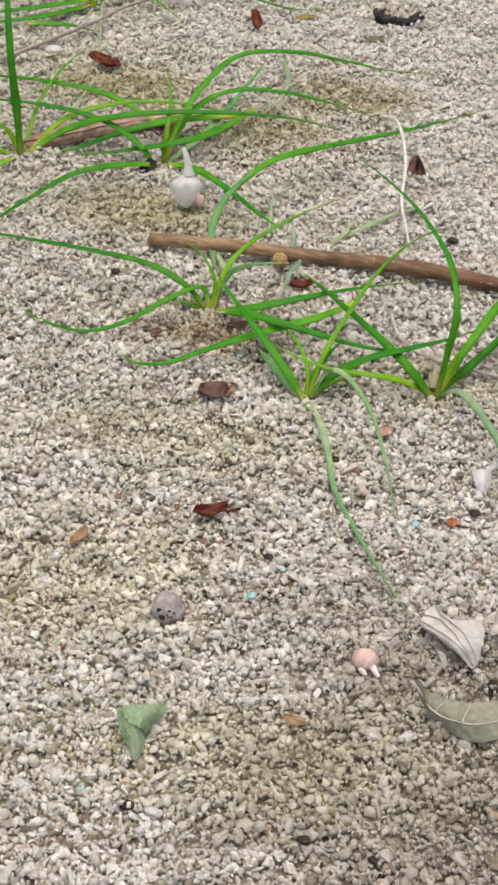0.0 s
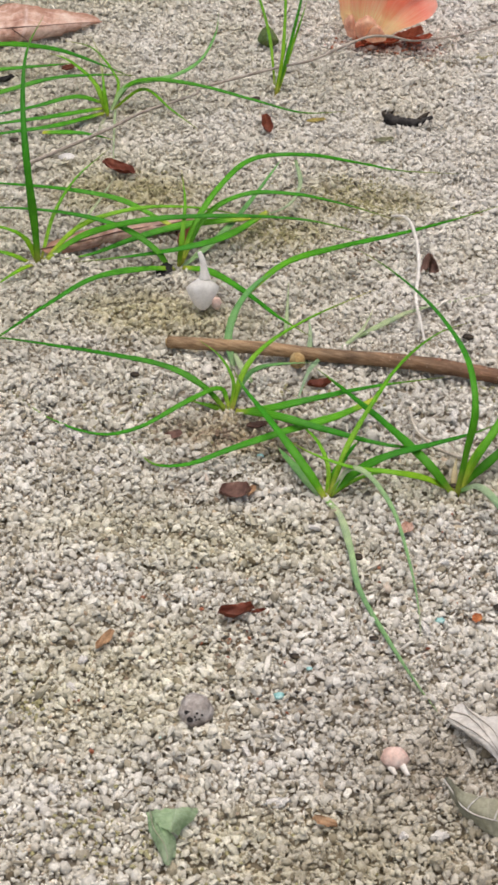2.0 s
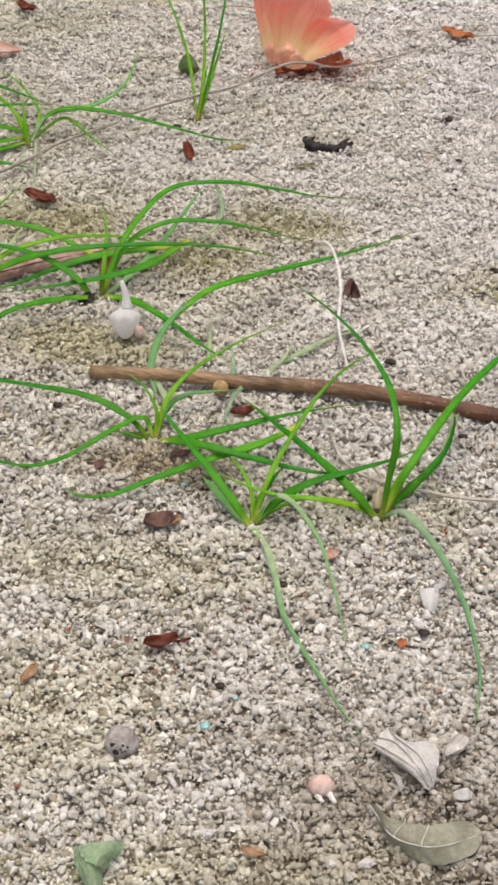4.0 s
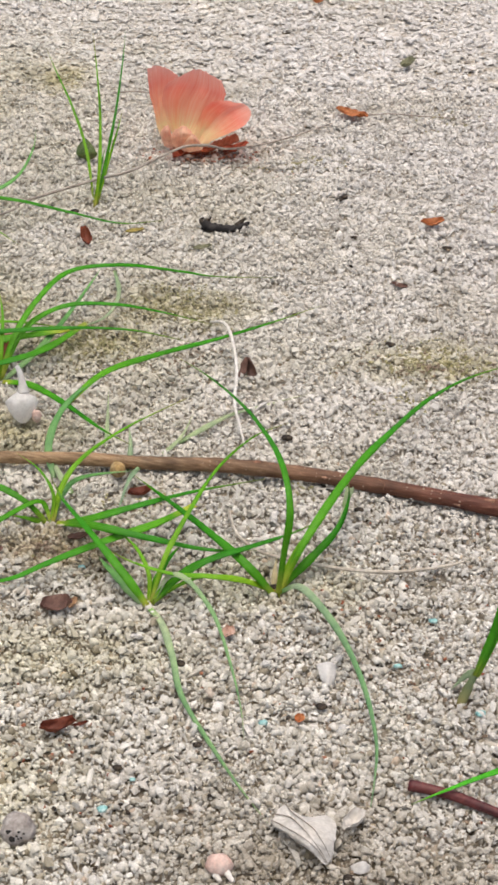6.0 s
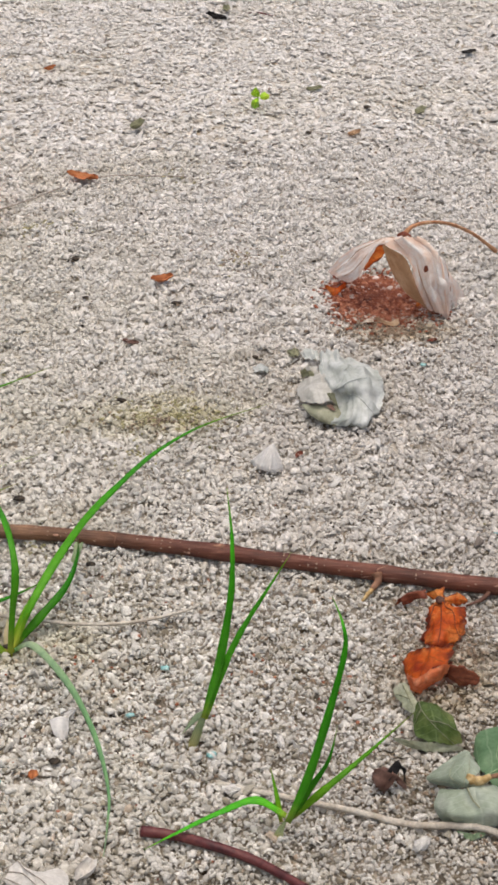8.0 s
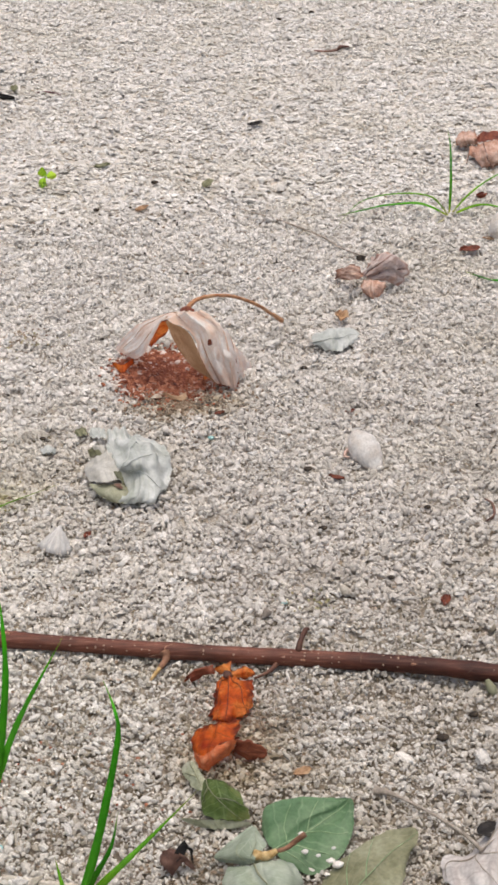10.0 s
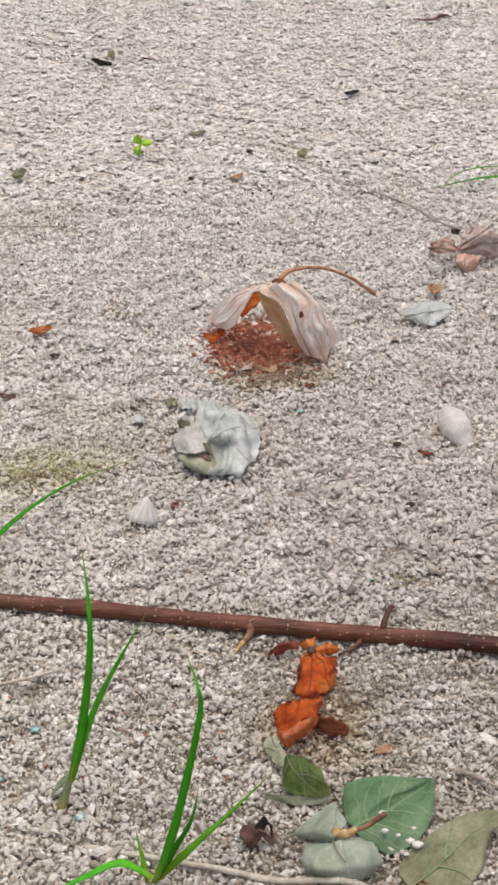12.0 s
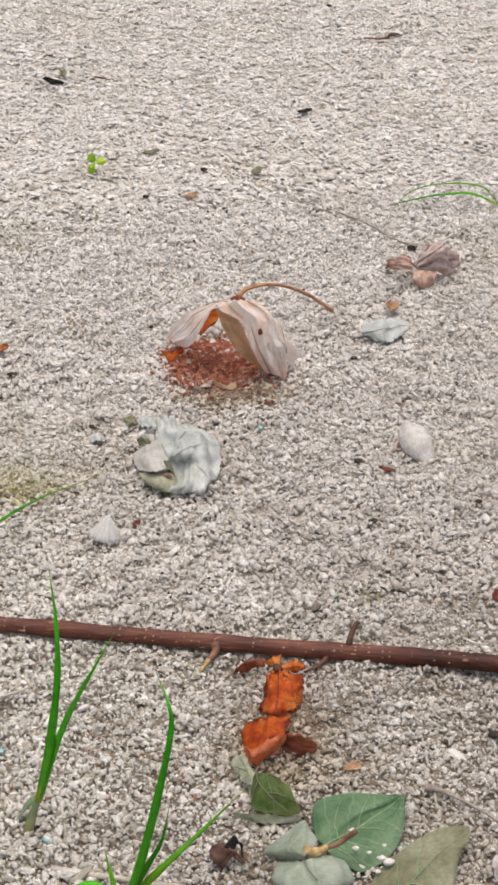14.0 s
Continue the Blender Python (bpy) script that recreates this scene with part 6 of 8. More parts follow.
part("lobe", sheet("lobe", [[(0.1399, 0.5554, 0.0047), (0.1485, 0.5504, 0.0111), (0.1591, 0.5536, 0.0093)], [(0.1378, 0.5510, 0.0037), (0.1466, 0.5429, 0.0113), (0.1571, 0.5426, 0.0127)], [(0.1373, 0.5457, 0.0021), (0.1426, 0.5353, 0.0107), (0.1545, 0.5357, 0.0137)], [(0.1381, 0.5390, 0.0015), (0.1402, 0.5312, 0.0080), (0.1471, 0.5322, 0.0122)], [(0.1393, 0.5305, 0.0018), (0.1405, 0.5297, 0.0041), (0.1419, 0.5305, 0.0073)]], ORANGE_LEAF, 0.0003, 0.0010, 0.0018, 27, 8, orange_leaf.location, 0.0014, 0.1), orange_leaf, "torn orange lower lobe")
part("rolled_edge", sheet("rolled_edge", [[(0.1415, 0.5308, 0.0042), (0.1471, 0.5342, 0.0049), (0.1553, 0.5375, 0.0101)], [(0.1412, 0.5315, 0.0071), (0.1466, 0.5322, 0.0122), (0.1545, 0.5360, 0.0138)]], RUST_LEAF, 0.0003, 0.001, 0.001, 7, 7, orange_leaf.location, 0.001), orange_leaf, "dark red scorched edge")
part("lobe", sheet("lobe", [[(0.1404, 0.5935, 0.0011), (0.1428, 0.5935, 0.0038), (0.1446, 0.5922, 0.0017)], [(0.1461, 0.5954, 0.0015), (0.1479, 0.5947, 0.0064), (0.1502, 0.5940, 0.0022)], [(0.1552, 0.5972, 0.0024), (0.1552, 0.5974, 0.0064), (0.1562, 0.5919, 0.0054)]], RUST_LEAF, 0.0003, 0.001, 0.0008, 9, 6, orange_leaf.location), orange_leaf, "curled rust-brown lobe")
part("lobe", sheet("lobe", [[(0.1531, 0.5359, 0.0137), (0.1523, 0.5358, 0.0077), (0.1519, 0.5383, 0.0029)], [(0.1596, 0.5337, 0.0120), (0.1588, 0.5338, 0.0069), (0.1580, 0.5340, 0.0028)], [(0.1672, 0.5343, 0.0062), (0.1660, 0.5329, 0.0051), (0.1639, 0.5333, 0.0027)]], RUST_LEAF, 0.0003, 0.0008, 0.0008, 15, 6, orange_leaf.location, 0.001, 0.1, BROWN_LEAF), orange_leaf, "rust-red curled lobe")
# dark sheet added to draw the shaded hollow below the rust lobe
part("lobe", sheet("lobe", [[(0.1530, 0.5370, 0.0078), (0.1585, 0.5346, 0.0080), (0.1660, 0.5331, 0.0061)], [(0.1517, 0.5371, 0.0028), (0.1585, 0.5337, 0.0018), (0.1637, 0.5327, 0.0027)]], BROWN_LEAF, 0.0003, 0.0008, 0.0008, 15, 6, orange_leaf.location, 0.001), orange_leaf, "dark brown sheet for the shade under the lobe")

part("rolled_edge", sheet("rolled_edge", [[(0.1368, 0.5382, 0.0080), (0.1384, 0.5273, 0.0135), (0.1451, 0.5302, 0.0150), (0.1530, 0.5339, 0.0150)], [(0.1368, 0.5323, 0.0075), (0.1390, 0.5241, 0.0115), (0.1463, 0.5290, 0.0125), (0.1532, 0.5338, 0.0125)], [(0.1378, 0.5328, 0.0030), (0.1403, 0.5279, 0.0050), (0.1478, 0.5322, 0.0070), (0.1533, 0.5350, 0.0090)]], FADED_RIM, 0.0003, 0.0008, 0.0008, 8, 7, orange_leaf.location, 0.0012, 0.1), orange_leaf, "faded pinkish rolled edge")

leaf_thing("leaf", "folded dark green leaf with pale underside edge", [
    [(0.1363, 0.5210, 0.0070), (0.1411, 0.5125, 0.0132), (0.1475, 0.5132, 0.0099)], [(0.1345, 0.5090, 0.0069), (0.1414, 0.5008, 0.0128), (0.1504, 0.4996, 0.0101)], [(0.1326, 0.4999, 0.0046), (0.1416, 0.4952, 0.0065), (0.1548, 0.4945, 0.0028)]], DARK_LEAF, 0.0012, 0.0006, 5,
    [[(0, 0.2), (1, 0.4), (2, 0.85)], [(0.5, 0.3), (1, 0.1), (1.4, 0.0)], [(1, 0.4), (1.1, 0.75), (1.2, 1.0)]], OLIVE_LEAF, 0.0002)
leaf_thing("leaf", "pale curled underside of a green leaf", [
    [(0.1238, 0.5050, 0.0035), (0.1328, 0.4984, 0.0064), (0.1436, 0.4951, 0.0063), (0.1540, 0.4948, 0.0038)], [(0.1282, 0.5021, 0.0010), (0.1364, 0.4960, 0.0025), (0.1436, 0.4947, 0.0022), (0.1516, 0.4955, 0.0017)]], PALE_UNDERSIDE, 0.0008, 0.0006, 5)
leaf_thing("leaf", "small pale folded dry leaf", [
    [(0.1302, 0.5367, 0.0019), (0.1352, 0.5313, 0.0079), (0.1375, 0.5255, 0.0072)], [(0.1322, 0.5262, 0.0032), (0.1356, 0.5220, 0.0068), (0.1395, 0.5183, 0.0065)], [(0.1336, 0.5176, 0.0033), (0.1362, 0.5146, 0.0060), (0.1388, 0.5115, 0.0066)]], PALE_UNDERSIDE, 0.0008, 0.0004, 7, [[(0, 0.4), (1, 0.5), (2, 0.6)], [(1, 0.5), (0.7, 0.2), (0.5, 0.0)]], OLIVE_LEAF, 0.0002)
big_rows = [
    [(0.1542, 0.4911, 0.0024), (0.1542, 0.4794, 0.0075), (0.1561, 0.4745, 0.0075), (0.1580, 0.4708, 0.0053), (0.1612, 0.4698, 0.0021)], [(0.1580, 0.4981, 0.0083), (0.1619, 0.4852, 0.0099), (0.1673, 0.4813, 0.0061), (0.1684, 0.4724, 0.0055), (0.1690, 0.4644, 0.0010)],
    [(0.1713, 0.4978, 0.0110), (0.1750, 0.4894, 0.0104), (0.1793, 0.4877, 0.0073), (0.1807, 0.4782, 0.0068), (0.1811, 0.4700, 0.0040)], [(0.1833, 0.4948, 0.0111), (0.1853, 0.4918, 0.0106), (0.1869, 0.4910, 0.0095), (0.1877, 0.4869, 0.0095), (0.1883, 0.4813, 0.0065)], [(0.1886, 0.4934, 0.0117), (0.1895, 0.4930, 0.0116), (0.1900, 0.4927, 0.0115), (0.1905, 0.4921, 0.0115), (0.1910, 0.4919, 0.0104)]]
leaf_thing("leaf", "dull green heart-shaped leaf with pale veins", big_rows, GREEN_LEAF, 0.0005, 0.0002, 5,
           [[(0, 0.5), (2, 0.5), (4, 0.5)], [(0.5, 0.5), (0.9, 0.3), (1.6, 0.08)], [(1.3, 0.5), (1.8, 0.3), (2.4, 0.1)], [(0.5, 0.5), (1.1, 0.72), (1.7, 0.92)], [(1.3, 0.5), (1.9, 0.7), (2.6, 0.9)], [(0.1, 0.5), (0.5, 0.75), (0.8, 0.9)]], TORN_LEAF, 0.0003, 0.0006, 0.25)
for place, size in (((0.1681, 0.4797, 0.0085), 0.0022), ((0.1673, 0.4707, 0.0077), 0.0022), ((0.1717, 0.4682, 0.0072), 0.0016), ((0.1780, 0.4702, 0.0080), 0.0014), ((0.1776, 0.4618, 0.0074), 0.0034), ((0.1754, 0.4641, 0.0077), 0.0026), ((0.1731, 0.4599, 0.0052), 0.0018)):
    ob = new("coral_fragment", lump("coral_fragment", size, CORAL, size * 9000, 2, 0.35, (1.3, 0.9, 0.7), 1.9))
    ob.location = place
    tagged(ob, "white coral crumb lying on a leaf", "coral", "coral fragments")
chip((0.1761, 0.4421, 0.0017), 0.010, 110, RUST_LEAF, "petal_scrap", "dark red scrap beside a white flake", "flower", 0.8, 0.6, seed=12)
chip((0.1784, 0.4413, 0.0017), 0.008, 120, SHELL_WHITE, "shell_flake", "small white curved shell flake", "shell", 0.8, 0.5, seed=13)
withered = leaf_thing("leaf", "pale green withered leaf folded into two lobes", [[(0.1503, 0.4837, 0.0120), (0.1510, 0.4818, 0.0130), (0.1519, 0.4797, 0.0120)], [(0.1416, 0.4788, 0.0110), (0.1465, 0.4720, 0.0160), (0.1527, 0.4693, 0.0150)], [(0.1342, 0.4770, 0.0060), (0.1415, 0.4681, 0.0130), (0.1479, 0.4646, 0.0140)], [(0.1376, 0.4737, 0.0050), (0.1432, 0.4678, 0.0080), (0.1468, 0.4634, 0.0120)]], WITHERED_LEAF, 0.0004, 0.0003, 11,
    [[(3, 0.8), (2, 0.5), (1, 0.3)], [(3, 0.9), (2, 0.85), (0.4, 0.6)], [(2.6, 0.7), (2.4, 0.3), (2.2, 0.1)]], PALE_UNDERSIDE, 0.00018, 0.0005, 0.08)
part("lobe", sheet("lobe", [[(0.1376, 0.4710, 0.0060), (0.1425, 0.4664, 0.0090), (0.1463, 0.4628, 0.0120), (0.1521, 0.4631, 0.0130), (0.1574, 0.4635, 0.0120), (0.1615, 0.4628, 0.0100)], [(0.1347, 0.4640, 0.0040), (0.1390, 0.4563, 0.0110), (0.1464, 0.4593, 0.0090), (0.1518, 0.4562, 0.0130), (0.1579, 0.4557, 0.0120), (0.1637, 0.4595, 0.0060)], [(0.1352, 0.4596, 0.0030), (0.1393, 0.4514, 0.0100), (0.1471, 0.4524, 0.0090), (0.1527, 0.4504, 0.0110), (0.1580, 0.4510, 0.0090), (0.1638, 0.4578, 0.0040)], [(0.1370, 0.4580, 0.0010), (0.1414, 0.4538, 0.0030), (0.1477, 0.4517, 0.0040), (0.1530, 0.4507, 0.0040), (0.1572, 0.4527, 0.0030), (0.1620, 0.4584, 0.0010)]], WITHERED_LEAF, 0.0003, 0.0004, 0.0004, 13, 8, withered.location, 0.0005, 0.12), withered, "smooth pale green lower lobe")
part("vein", tube("vein", local([(0.1465, 0.4626, 0.0125), (0.1474, 0.4576, 0.0115), (0.1494, 0.4531, 0.0110)], withered.location), (0.0004, 0.0004, 0.0002), OLIVE_LEAF, 6, 5, 0.1, 3), withered, "dark fold line")
leaf_thing("leaf", "pale green curled leaf rim under a stick", [[(0.1404, 0.4525, 0.0028), (0.1453, 0.4478, 0.0044), (0.1524, 0.4521, 0.0012)], [(0.1419, 0.4493, 0.0018), (0.1459, 0.4476, 0.0013), (0.1509, 0.4489, 0.0006)]], TORN_LEAF, 0.0006, 0.0004, 6)
bud_stalk = thing("leaf_bud", (0.1502, 0.4684, 0.0122), "yellow-brown leaf bud on a broken stalk", "bud")
part("bud", tube("bud", local([(0.1474, 0.4693, 0.0139), (0.1484, 0.4659, 0.0135), (0.1513, 0.4639, 0.0143), (0.1554, 0.4640, 0.0160)], bud_stalk.location), (0.001, 0.0019, 0.0018, 0.001), BUD, 10, 6, 0.2, 3), bud_stalk)
part("bud_scale", tube("bud_scale", local([(0.1465, 0.4662, 0.0103), (0.1498, 0.4645, 0.0124), (0.1542, 0.4639, 0.0141)], bud_stalk.location), (0.0008, 0.0018, 0.0006), OLIVE_LEAF, 8, 5, 0.2, 3), bud_stalk, "olive bud scale")
part("stalk", tube("stalk", local([(0.1543, 0.4644, 0.0152), (0.1590, 0.4642, 0.0165), (0.1625, 0.4645, 0.0190), (0.1656, 0.4639, 0.0219)], bud_stalk.location), (0.0008, 0.0009, 0.001, 0.0011), BROWN_STALK, 8, 6, 0.15, 3), bud_stalk, "reddish brown stalk")
olive_rows = [
    [(0.1647, 0.4569, 0.0008), (0.1790, 0.4662, 0.0051), (0.1972, 0.4772, 0.0053), (0.2149, 0.4816, 0.0066)], [(0.1718, 0.4445, 0.0030), (0.1836, 0.4524, 0.0054), (0.1977, 0.4629, 0.0062), (0.2102, 0.4695, 0.0066)], [(0.1798, 0.4352, -0.0003), (0.1892, 0.4399, 0.0025), (0.1991, 0.4504, 0.0031), (0.2050, 0.4630, 0.0012)]]
leaf_thing("leaf", "limp olive-green leaf lying on the sand", olive_rows, OLIVE_LEAF, 0.001, 0.0004, 5,
           [[(1, 0.0), (1, 0.5), (0.6, 1.0)], [(1, 0.2), (0.5, 0.3), (0, 0.42)], [(1, 0.4), (0.5, 0.52), (0, 0.65)], [(1, 0.3), (1.5, 0.42), (2, 0.5)]], TORN_LEAF, 0.00022)
grey_rows = [
    [(0.2366, 0.4712, 0.0062), (0.2433, 0.4708, 0.0114), (0.2506, 0.4716, 0.0133), (0.2622, 0.4767, 0.0088)], [(0.2271, 0.4614, 0.0042), (0.2318, 0.4550, 0.0100), (0.2424, 0.4548, 0.0136), (0.2584, 0.4594, 0.0102)],
    [(0.2163, 0.4601, 0.0019), (0.2241, 0.4494, 0.0081), (0.2374, 0.4441, 0.0104), (0.2551, 0.4433, 0.0084)], [(0.2110, 0.4476, 0.0014), (0.2226, 0.4382, 0.0050), (0.2353, 0.4305, 0.0069), (0.2524, 0.4303, 0.0038)]]
grey_leaf = leaf_thing("dead_leaf", "pale grey dead leaf with dark branching veins", grey_rows, MAUVE_LEAF, 0.001, 0.0006, 15,
           [[(1, 0.2), (0.5, 0.35), (0.1, 0.6)], [(1, 0.2), (0.7, 0.6), (0.5, 1.0)], [(1, 0.2), (1.4, 0.6), (1.6, 1.0)], [(1, 0.2), (1.8, 0.4), (2.8, 0.6)], [(1, 0.2), (1.8, 0.1), (2.6, 0.05)]], GREY_STEM, 0.00032, 0.0026)
part("petiole", tube("petiole", local([(0.2301, 0.4552, 0.0107), (0.2280, 0.4706, 0.0061), (0.2198, 0.4882, 0.0034), (0.2122, 0.5018, 0.0007), (0.2068, 0.5058, 0.0013), (0.2030, 0.5070, 0.0015)], grey_leaf.location), (0.0009, 0.0007, 0.0006, 0.0007, 0.0013, 0.0018), GREY_STEM, 7, 5, 0.2, 2), grey_leaf, "thin grey-brown leaf stalk")
# black chip added to draw the dark hole by the grey leaf
chip((0.2362, 0.4656, 0.0094), 0.010, 20, CHARRED, "leaf_scrap", "black chip for the dark hole at a grey leaf", "leaf", 0.6, 0.8, seed=9)

crumpled = leaf_thing("dead_leaf", "crumpled faded brown dead leaf folded like a fan", [[(0.3192, 0.9880, 0.0130), (0.3203, 0.9880, 0.0136), (0.3218, 0.9880, 0.0127), (0.3226, 0.9880, 0.0115), (0.3218, 0.9880, 0.0100)], [(0.3251, 0.9940, 0.0170), (0.3304, 0.9920, 0.0208), (0.3366, 0.9900, 0.0195), (0.3414, 0.9920, 0.0120), (0.3377, 0.9900, 0.0062)], [(0.3278, 0.9990, 0.0190), (0.3362, 1.0000, 0.0221), (0.3469, 1.0020, 0.0184), (0.3560, 1.0050, 0.0058), (0.3474, 0.9950, -0.0008)]], FAN_LEAF, 0.0008, 0.0004, 21,
                      [[(0.1, 0.1), (1.0, 0.14), (1.9, 0.18)], [(0.1, 0.4), (1.0, 0.42), (1.9, 0.45)], [(0.1, 0.7), (1.0, 0.7), (1.9, 0.72)]], BROWN_LEAF, 0.0004, 0.0040, 0.1)
part("lobe", sheet("lobe", [[(0.3202, 0.9860, 0.0117), (0.3259, 0.9850, 0.0113), (0.3361, 0.9870, 0.0079)], [(0.3171, 0.9820, 0.0079), (0.3248, 0.9790, 0.0076), (0.3351, 0.9830, 0.0066)], [(0.3191, 0.9810, 0.0031), (0.3258, 0.9780, -0.0002), (0.3331, 0.9820, 0.0021)]], PINK_BROWN_LEAF, 0.0003, 0.001, 0.0016, 9, 8, crumpled.location, 0.0022, 0.1), crumpled, "jagged brown front lobe")
part("lobe", sheet("lobe", [[(0.3198, 0.9920, 0.0175), (0.3203, 0.9880, 0.0144), (0.3194, 0.9870, 0.0110)], [(0.3149, 0.9980, 0.0170), (0.3135, 0.9920, 0.0146), (0.3124, 0.9900, 0.0093)], [(0.3092, 1.0080, 0.0088), (0.3080, 1.0060, 0.0070), (0.3084, 1.0120, 0.0017)]], PINK_BROWN_LEAF, 0.0003, 0.001, 0.0006, 5, 8, crumpled.location, 0.0030, 0.1), crumpled, "curled brown lobe")
part("lobe", sheet("lobe", [[(0.3203, 1.0044, 0.0163), (0.3224, 1.0010, 0.0167), (0.3248, 0.9987, 0.0174)], [(0.3208, 1.0067, 0.0192), (0.3232, 1.0046, 0.0210), (0.3256, 0.9994, 0.0213)]], BLACK_BIT, 0.0003, 0.0008, 0.001, 9, 6, crumpled.location, 0.001, 0.3), crumpled, "dark rotted lobe")
leaf_thing("leaf", "small grey-green dry leaf lying on the sand", [
    [(0.2722, 0.9317, 0.0005), (0.2820, 0.9253, 0.0066), (0.2929, 0.9269, 0.0071), (0.3063, 0.9323, 0.0015)], [(0.2715, 0.9158, 0.0033), (0.2803, 0.9103, 0.0072), (0.2904, 0.9162, 0.0047), (0.3011, 0.9198, 0.0024)], [(0.2755, 0.9117, -0.0004), (0.2808, 0.9048, 0.0015), (0.2877, 0.9049, 0.0019), (0.2960, 0.9160, -0.0007)]], SILVER_LEAF, 0.0012, 0.0008, 23, [[(1, 0.0), (1, 0.5), (0.8, 1.0)]], SILVER_LEAF)
chip((0.2971, 0.9471, 0.0023), 0.013, 70, TAN_LEAF, "leaf_scrap", "small tan curled leaf scrap", "leaf", 1.0, 0.7, seed=3)
dusky = leaf_thing("dead_leaf", "pinkish-brown crumpled dead leaf with rolled lobes", [
    [(0.4689, 1.2305, 0.0075), (0.4775, 1.2297, 0.0108), (0.4941, 1.2350, 0.0114)], [(0.4644, 1.2215, 0.0055), (0.4720, 1.2067, 0.0116), (0.4891, 1.2127, 0.0119)], [(0.4670, 1.2093, 0.0022), (0.4735, 1.2020, 0.0050), (0.4875, 1.2040, 0.0051)], [(0.4692, 1.2072, 0.0000), (0.4780, 1.2066, -0.0014), (0.4890, 1.2101, -0.0017)]], PINK_BROWN_LEAF, 0.0016, 0.001, 31, [[(0, 0.5), (1.5, 0.5), (3, 0.5)]], BROWN_LEAF, 0.0004, 0.0045, 0.15)
part("lobe", sheet("lobe", [[(0.4638, 1.2552, 0.0053), (0.4721, 1.2592, 0.0107), (0.4803, 1.2593, 0.0110)], [(0.4617, 1.2483, 0.0040), (0.4672, 1.2405, 0.0107), (0.4765, 1.2411, 0.0117)], [(0.4674, 1.2485, 0.0017), (0.4718, 1.2454, 0.0042), (0.4774, 1.2401, 0.0046)]], PINK_BROWN_LEAF, 0.0003, 0.001, 0.0012, 5, 7, dusky.location, 0.003, 0.15), dusky, "curled faded lobe")
part("lobe", sheet("lobe", [[(0.4787, 1.2509, 0.0102), (0.4884, 1.2530, 0.0115), (0.5045, 1.2597, 0.0100)], [(0.4728, 1.2346, 0.0086), (0.4826, 1.2342, 0.0098), (0.4965, 1.2350, 0.0094)]], RUST_LEAF, 0.0003, 0.001, 0.0012, 5, 7, dusky.location, 0.002, 0.2), dusky, "dark reddish lobe")
part("stalk", tube("stalk", local([(0.4725, 1.2449, 0.0043), (0.4645, 1.2246, 0.0044), (0.4599, 1.2146, -0.0000)], dusky.location), (0.0005, 0.0004, 0.0003), BROWN_STALK, 6, 4), dusky, "thin brown stalk")
chip((0.4097, 1.0442, -0.0004), 0.016, 10, RUST_LEAF, "leaf_scrap", "small rust-brown leaf scrap on the sand", "leaf", 0.5, 0.6, seed=5)
chip((0.4488, 1.1437, -0.0016), 0.012, 40, RUST_LEAF, "leaf_scrap", "small rust-brown leaf scrap on the sand", "leaf", 0.9, 0.6, seed=8)
chip((0.4298, 1.0646, -0.0018), 0.011, 0, TAN_LEAF, "leaf_scrap", "small tan leaf scrap on the sand", "leaf", 0.5, 0.4, seed=8)
leaf_thing("dead_leaf", "faded pinkish-brown dead leaf beside grass", [
    [(-0.3603, 1.0576, 0.0025), (-0.3306, 1.0470, 0.0119), (-0.2956, 1.0395, 0.0139), (-0.2627, 1.0542, 0.0044)], [(-0.3487, 1.0154, 0.0050), (-0.3212, 1.0093, 0.0106), (-0.2947, 1.0185, 0.0097), (-0.2668, 1.0415, 0.0040)], [(-0.3449, 1.0002, 0.0014), (-0.3208, 1.0047, 0.0022), (-0.3016, 1.0144, 0.0021), (-0.2803, 1.0354, 0.0013)]], PINK_BROWN_LEAF, 0.0014, 0.0008, 35, [[(1, 0.0), (1, 0.5), (0.8, 1.0)], [(1, 0.4), (1.5, 0.5), (2, 0.6)]], BROWN_LEAF)
leaf_thing("dead_leaf", "narrow reddish-brown dead leaf under grass blades", [
    [(-0.2379, 0.7591, 0.0032), (-0.2172, 0.7693, 0.0061), (-0.1916, 0.7882, 0.0043), (-0.1661, 0.8030, 0.0008)], [(-0.2372, 0.7491, 0.0042), (-0.2151, 0.7592, 0.0054), (-0.1888, 0.7732, 0.0066), (-0.1621, 0.7914, 0.0033)], [(-0.2325, 0.7453, 0.0009), (-0.2153, 0.7589, 0.0003), (-0.1915, 0.7713, 0.0017), (-0.1665, 0.7868, 0.0002)]], PINK_BROWN_LEAF, 0.0008, 0.0006, 37, [[(1, 0.0), (1, 0.5), (1, 1.0)]], BROWN_LEAF)
torn = leaf_thing("leaf", "torn pale green leaf scrap on the sand", [
    [(-0.1175, 0.3860, 0.0025), (-0.1137, 0.3844, 0.0056), (-0.1098, 0.3838, 0.0067)], [(-0.1152, 0.3788, 0.0042), (-0.1113, 0.3756, 0.0071), (-0.1076, 0.3757, 0.0065)],
    [(-0.1119, 0.3721, 0.0030), (-0.1080, 0.3709, 0.0049), (-0.1051, 0.3753, 0.0020)], [(-0.1088, 0.3684, -0.0005), (-0.1066, 0.3663, -0.0004), (-0.1050, 0.3707, -0.0009)]], TORN_LEAF, 0.0006, 0.0006, 41, [[(0, 0.2), (1.5, 0.4), (3, 0.5)]], PALE_UNDERSIDE, 0.0003, 0.0008, 0.1)
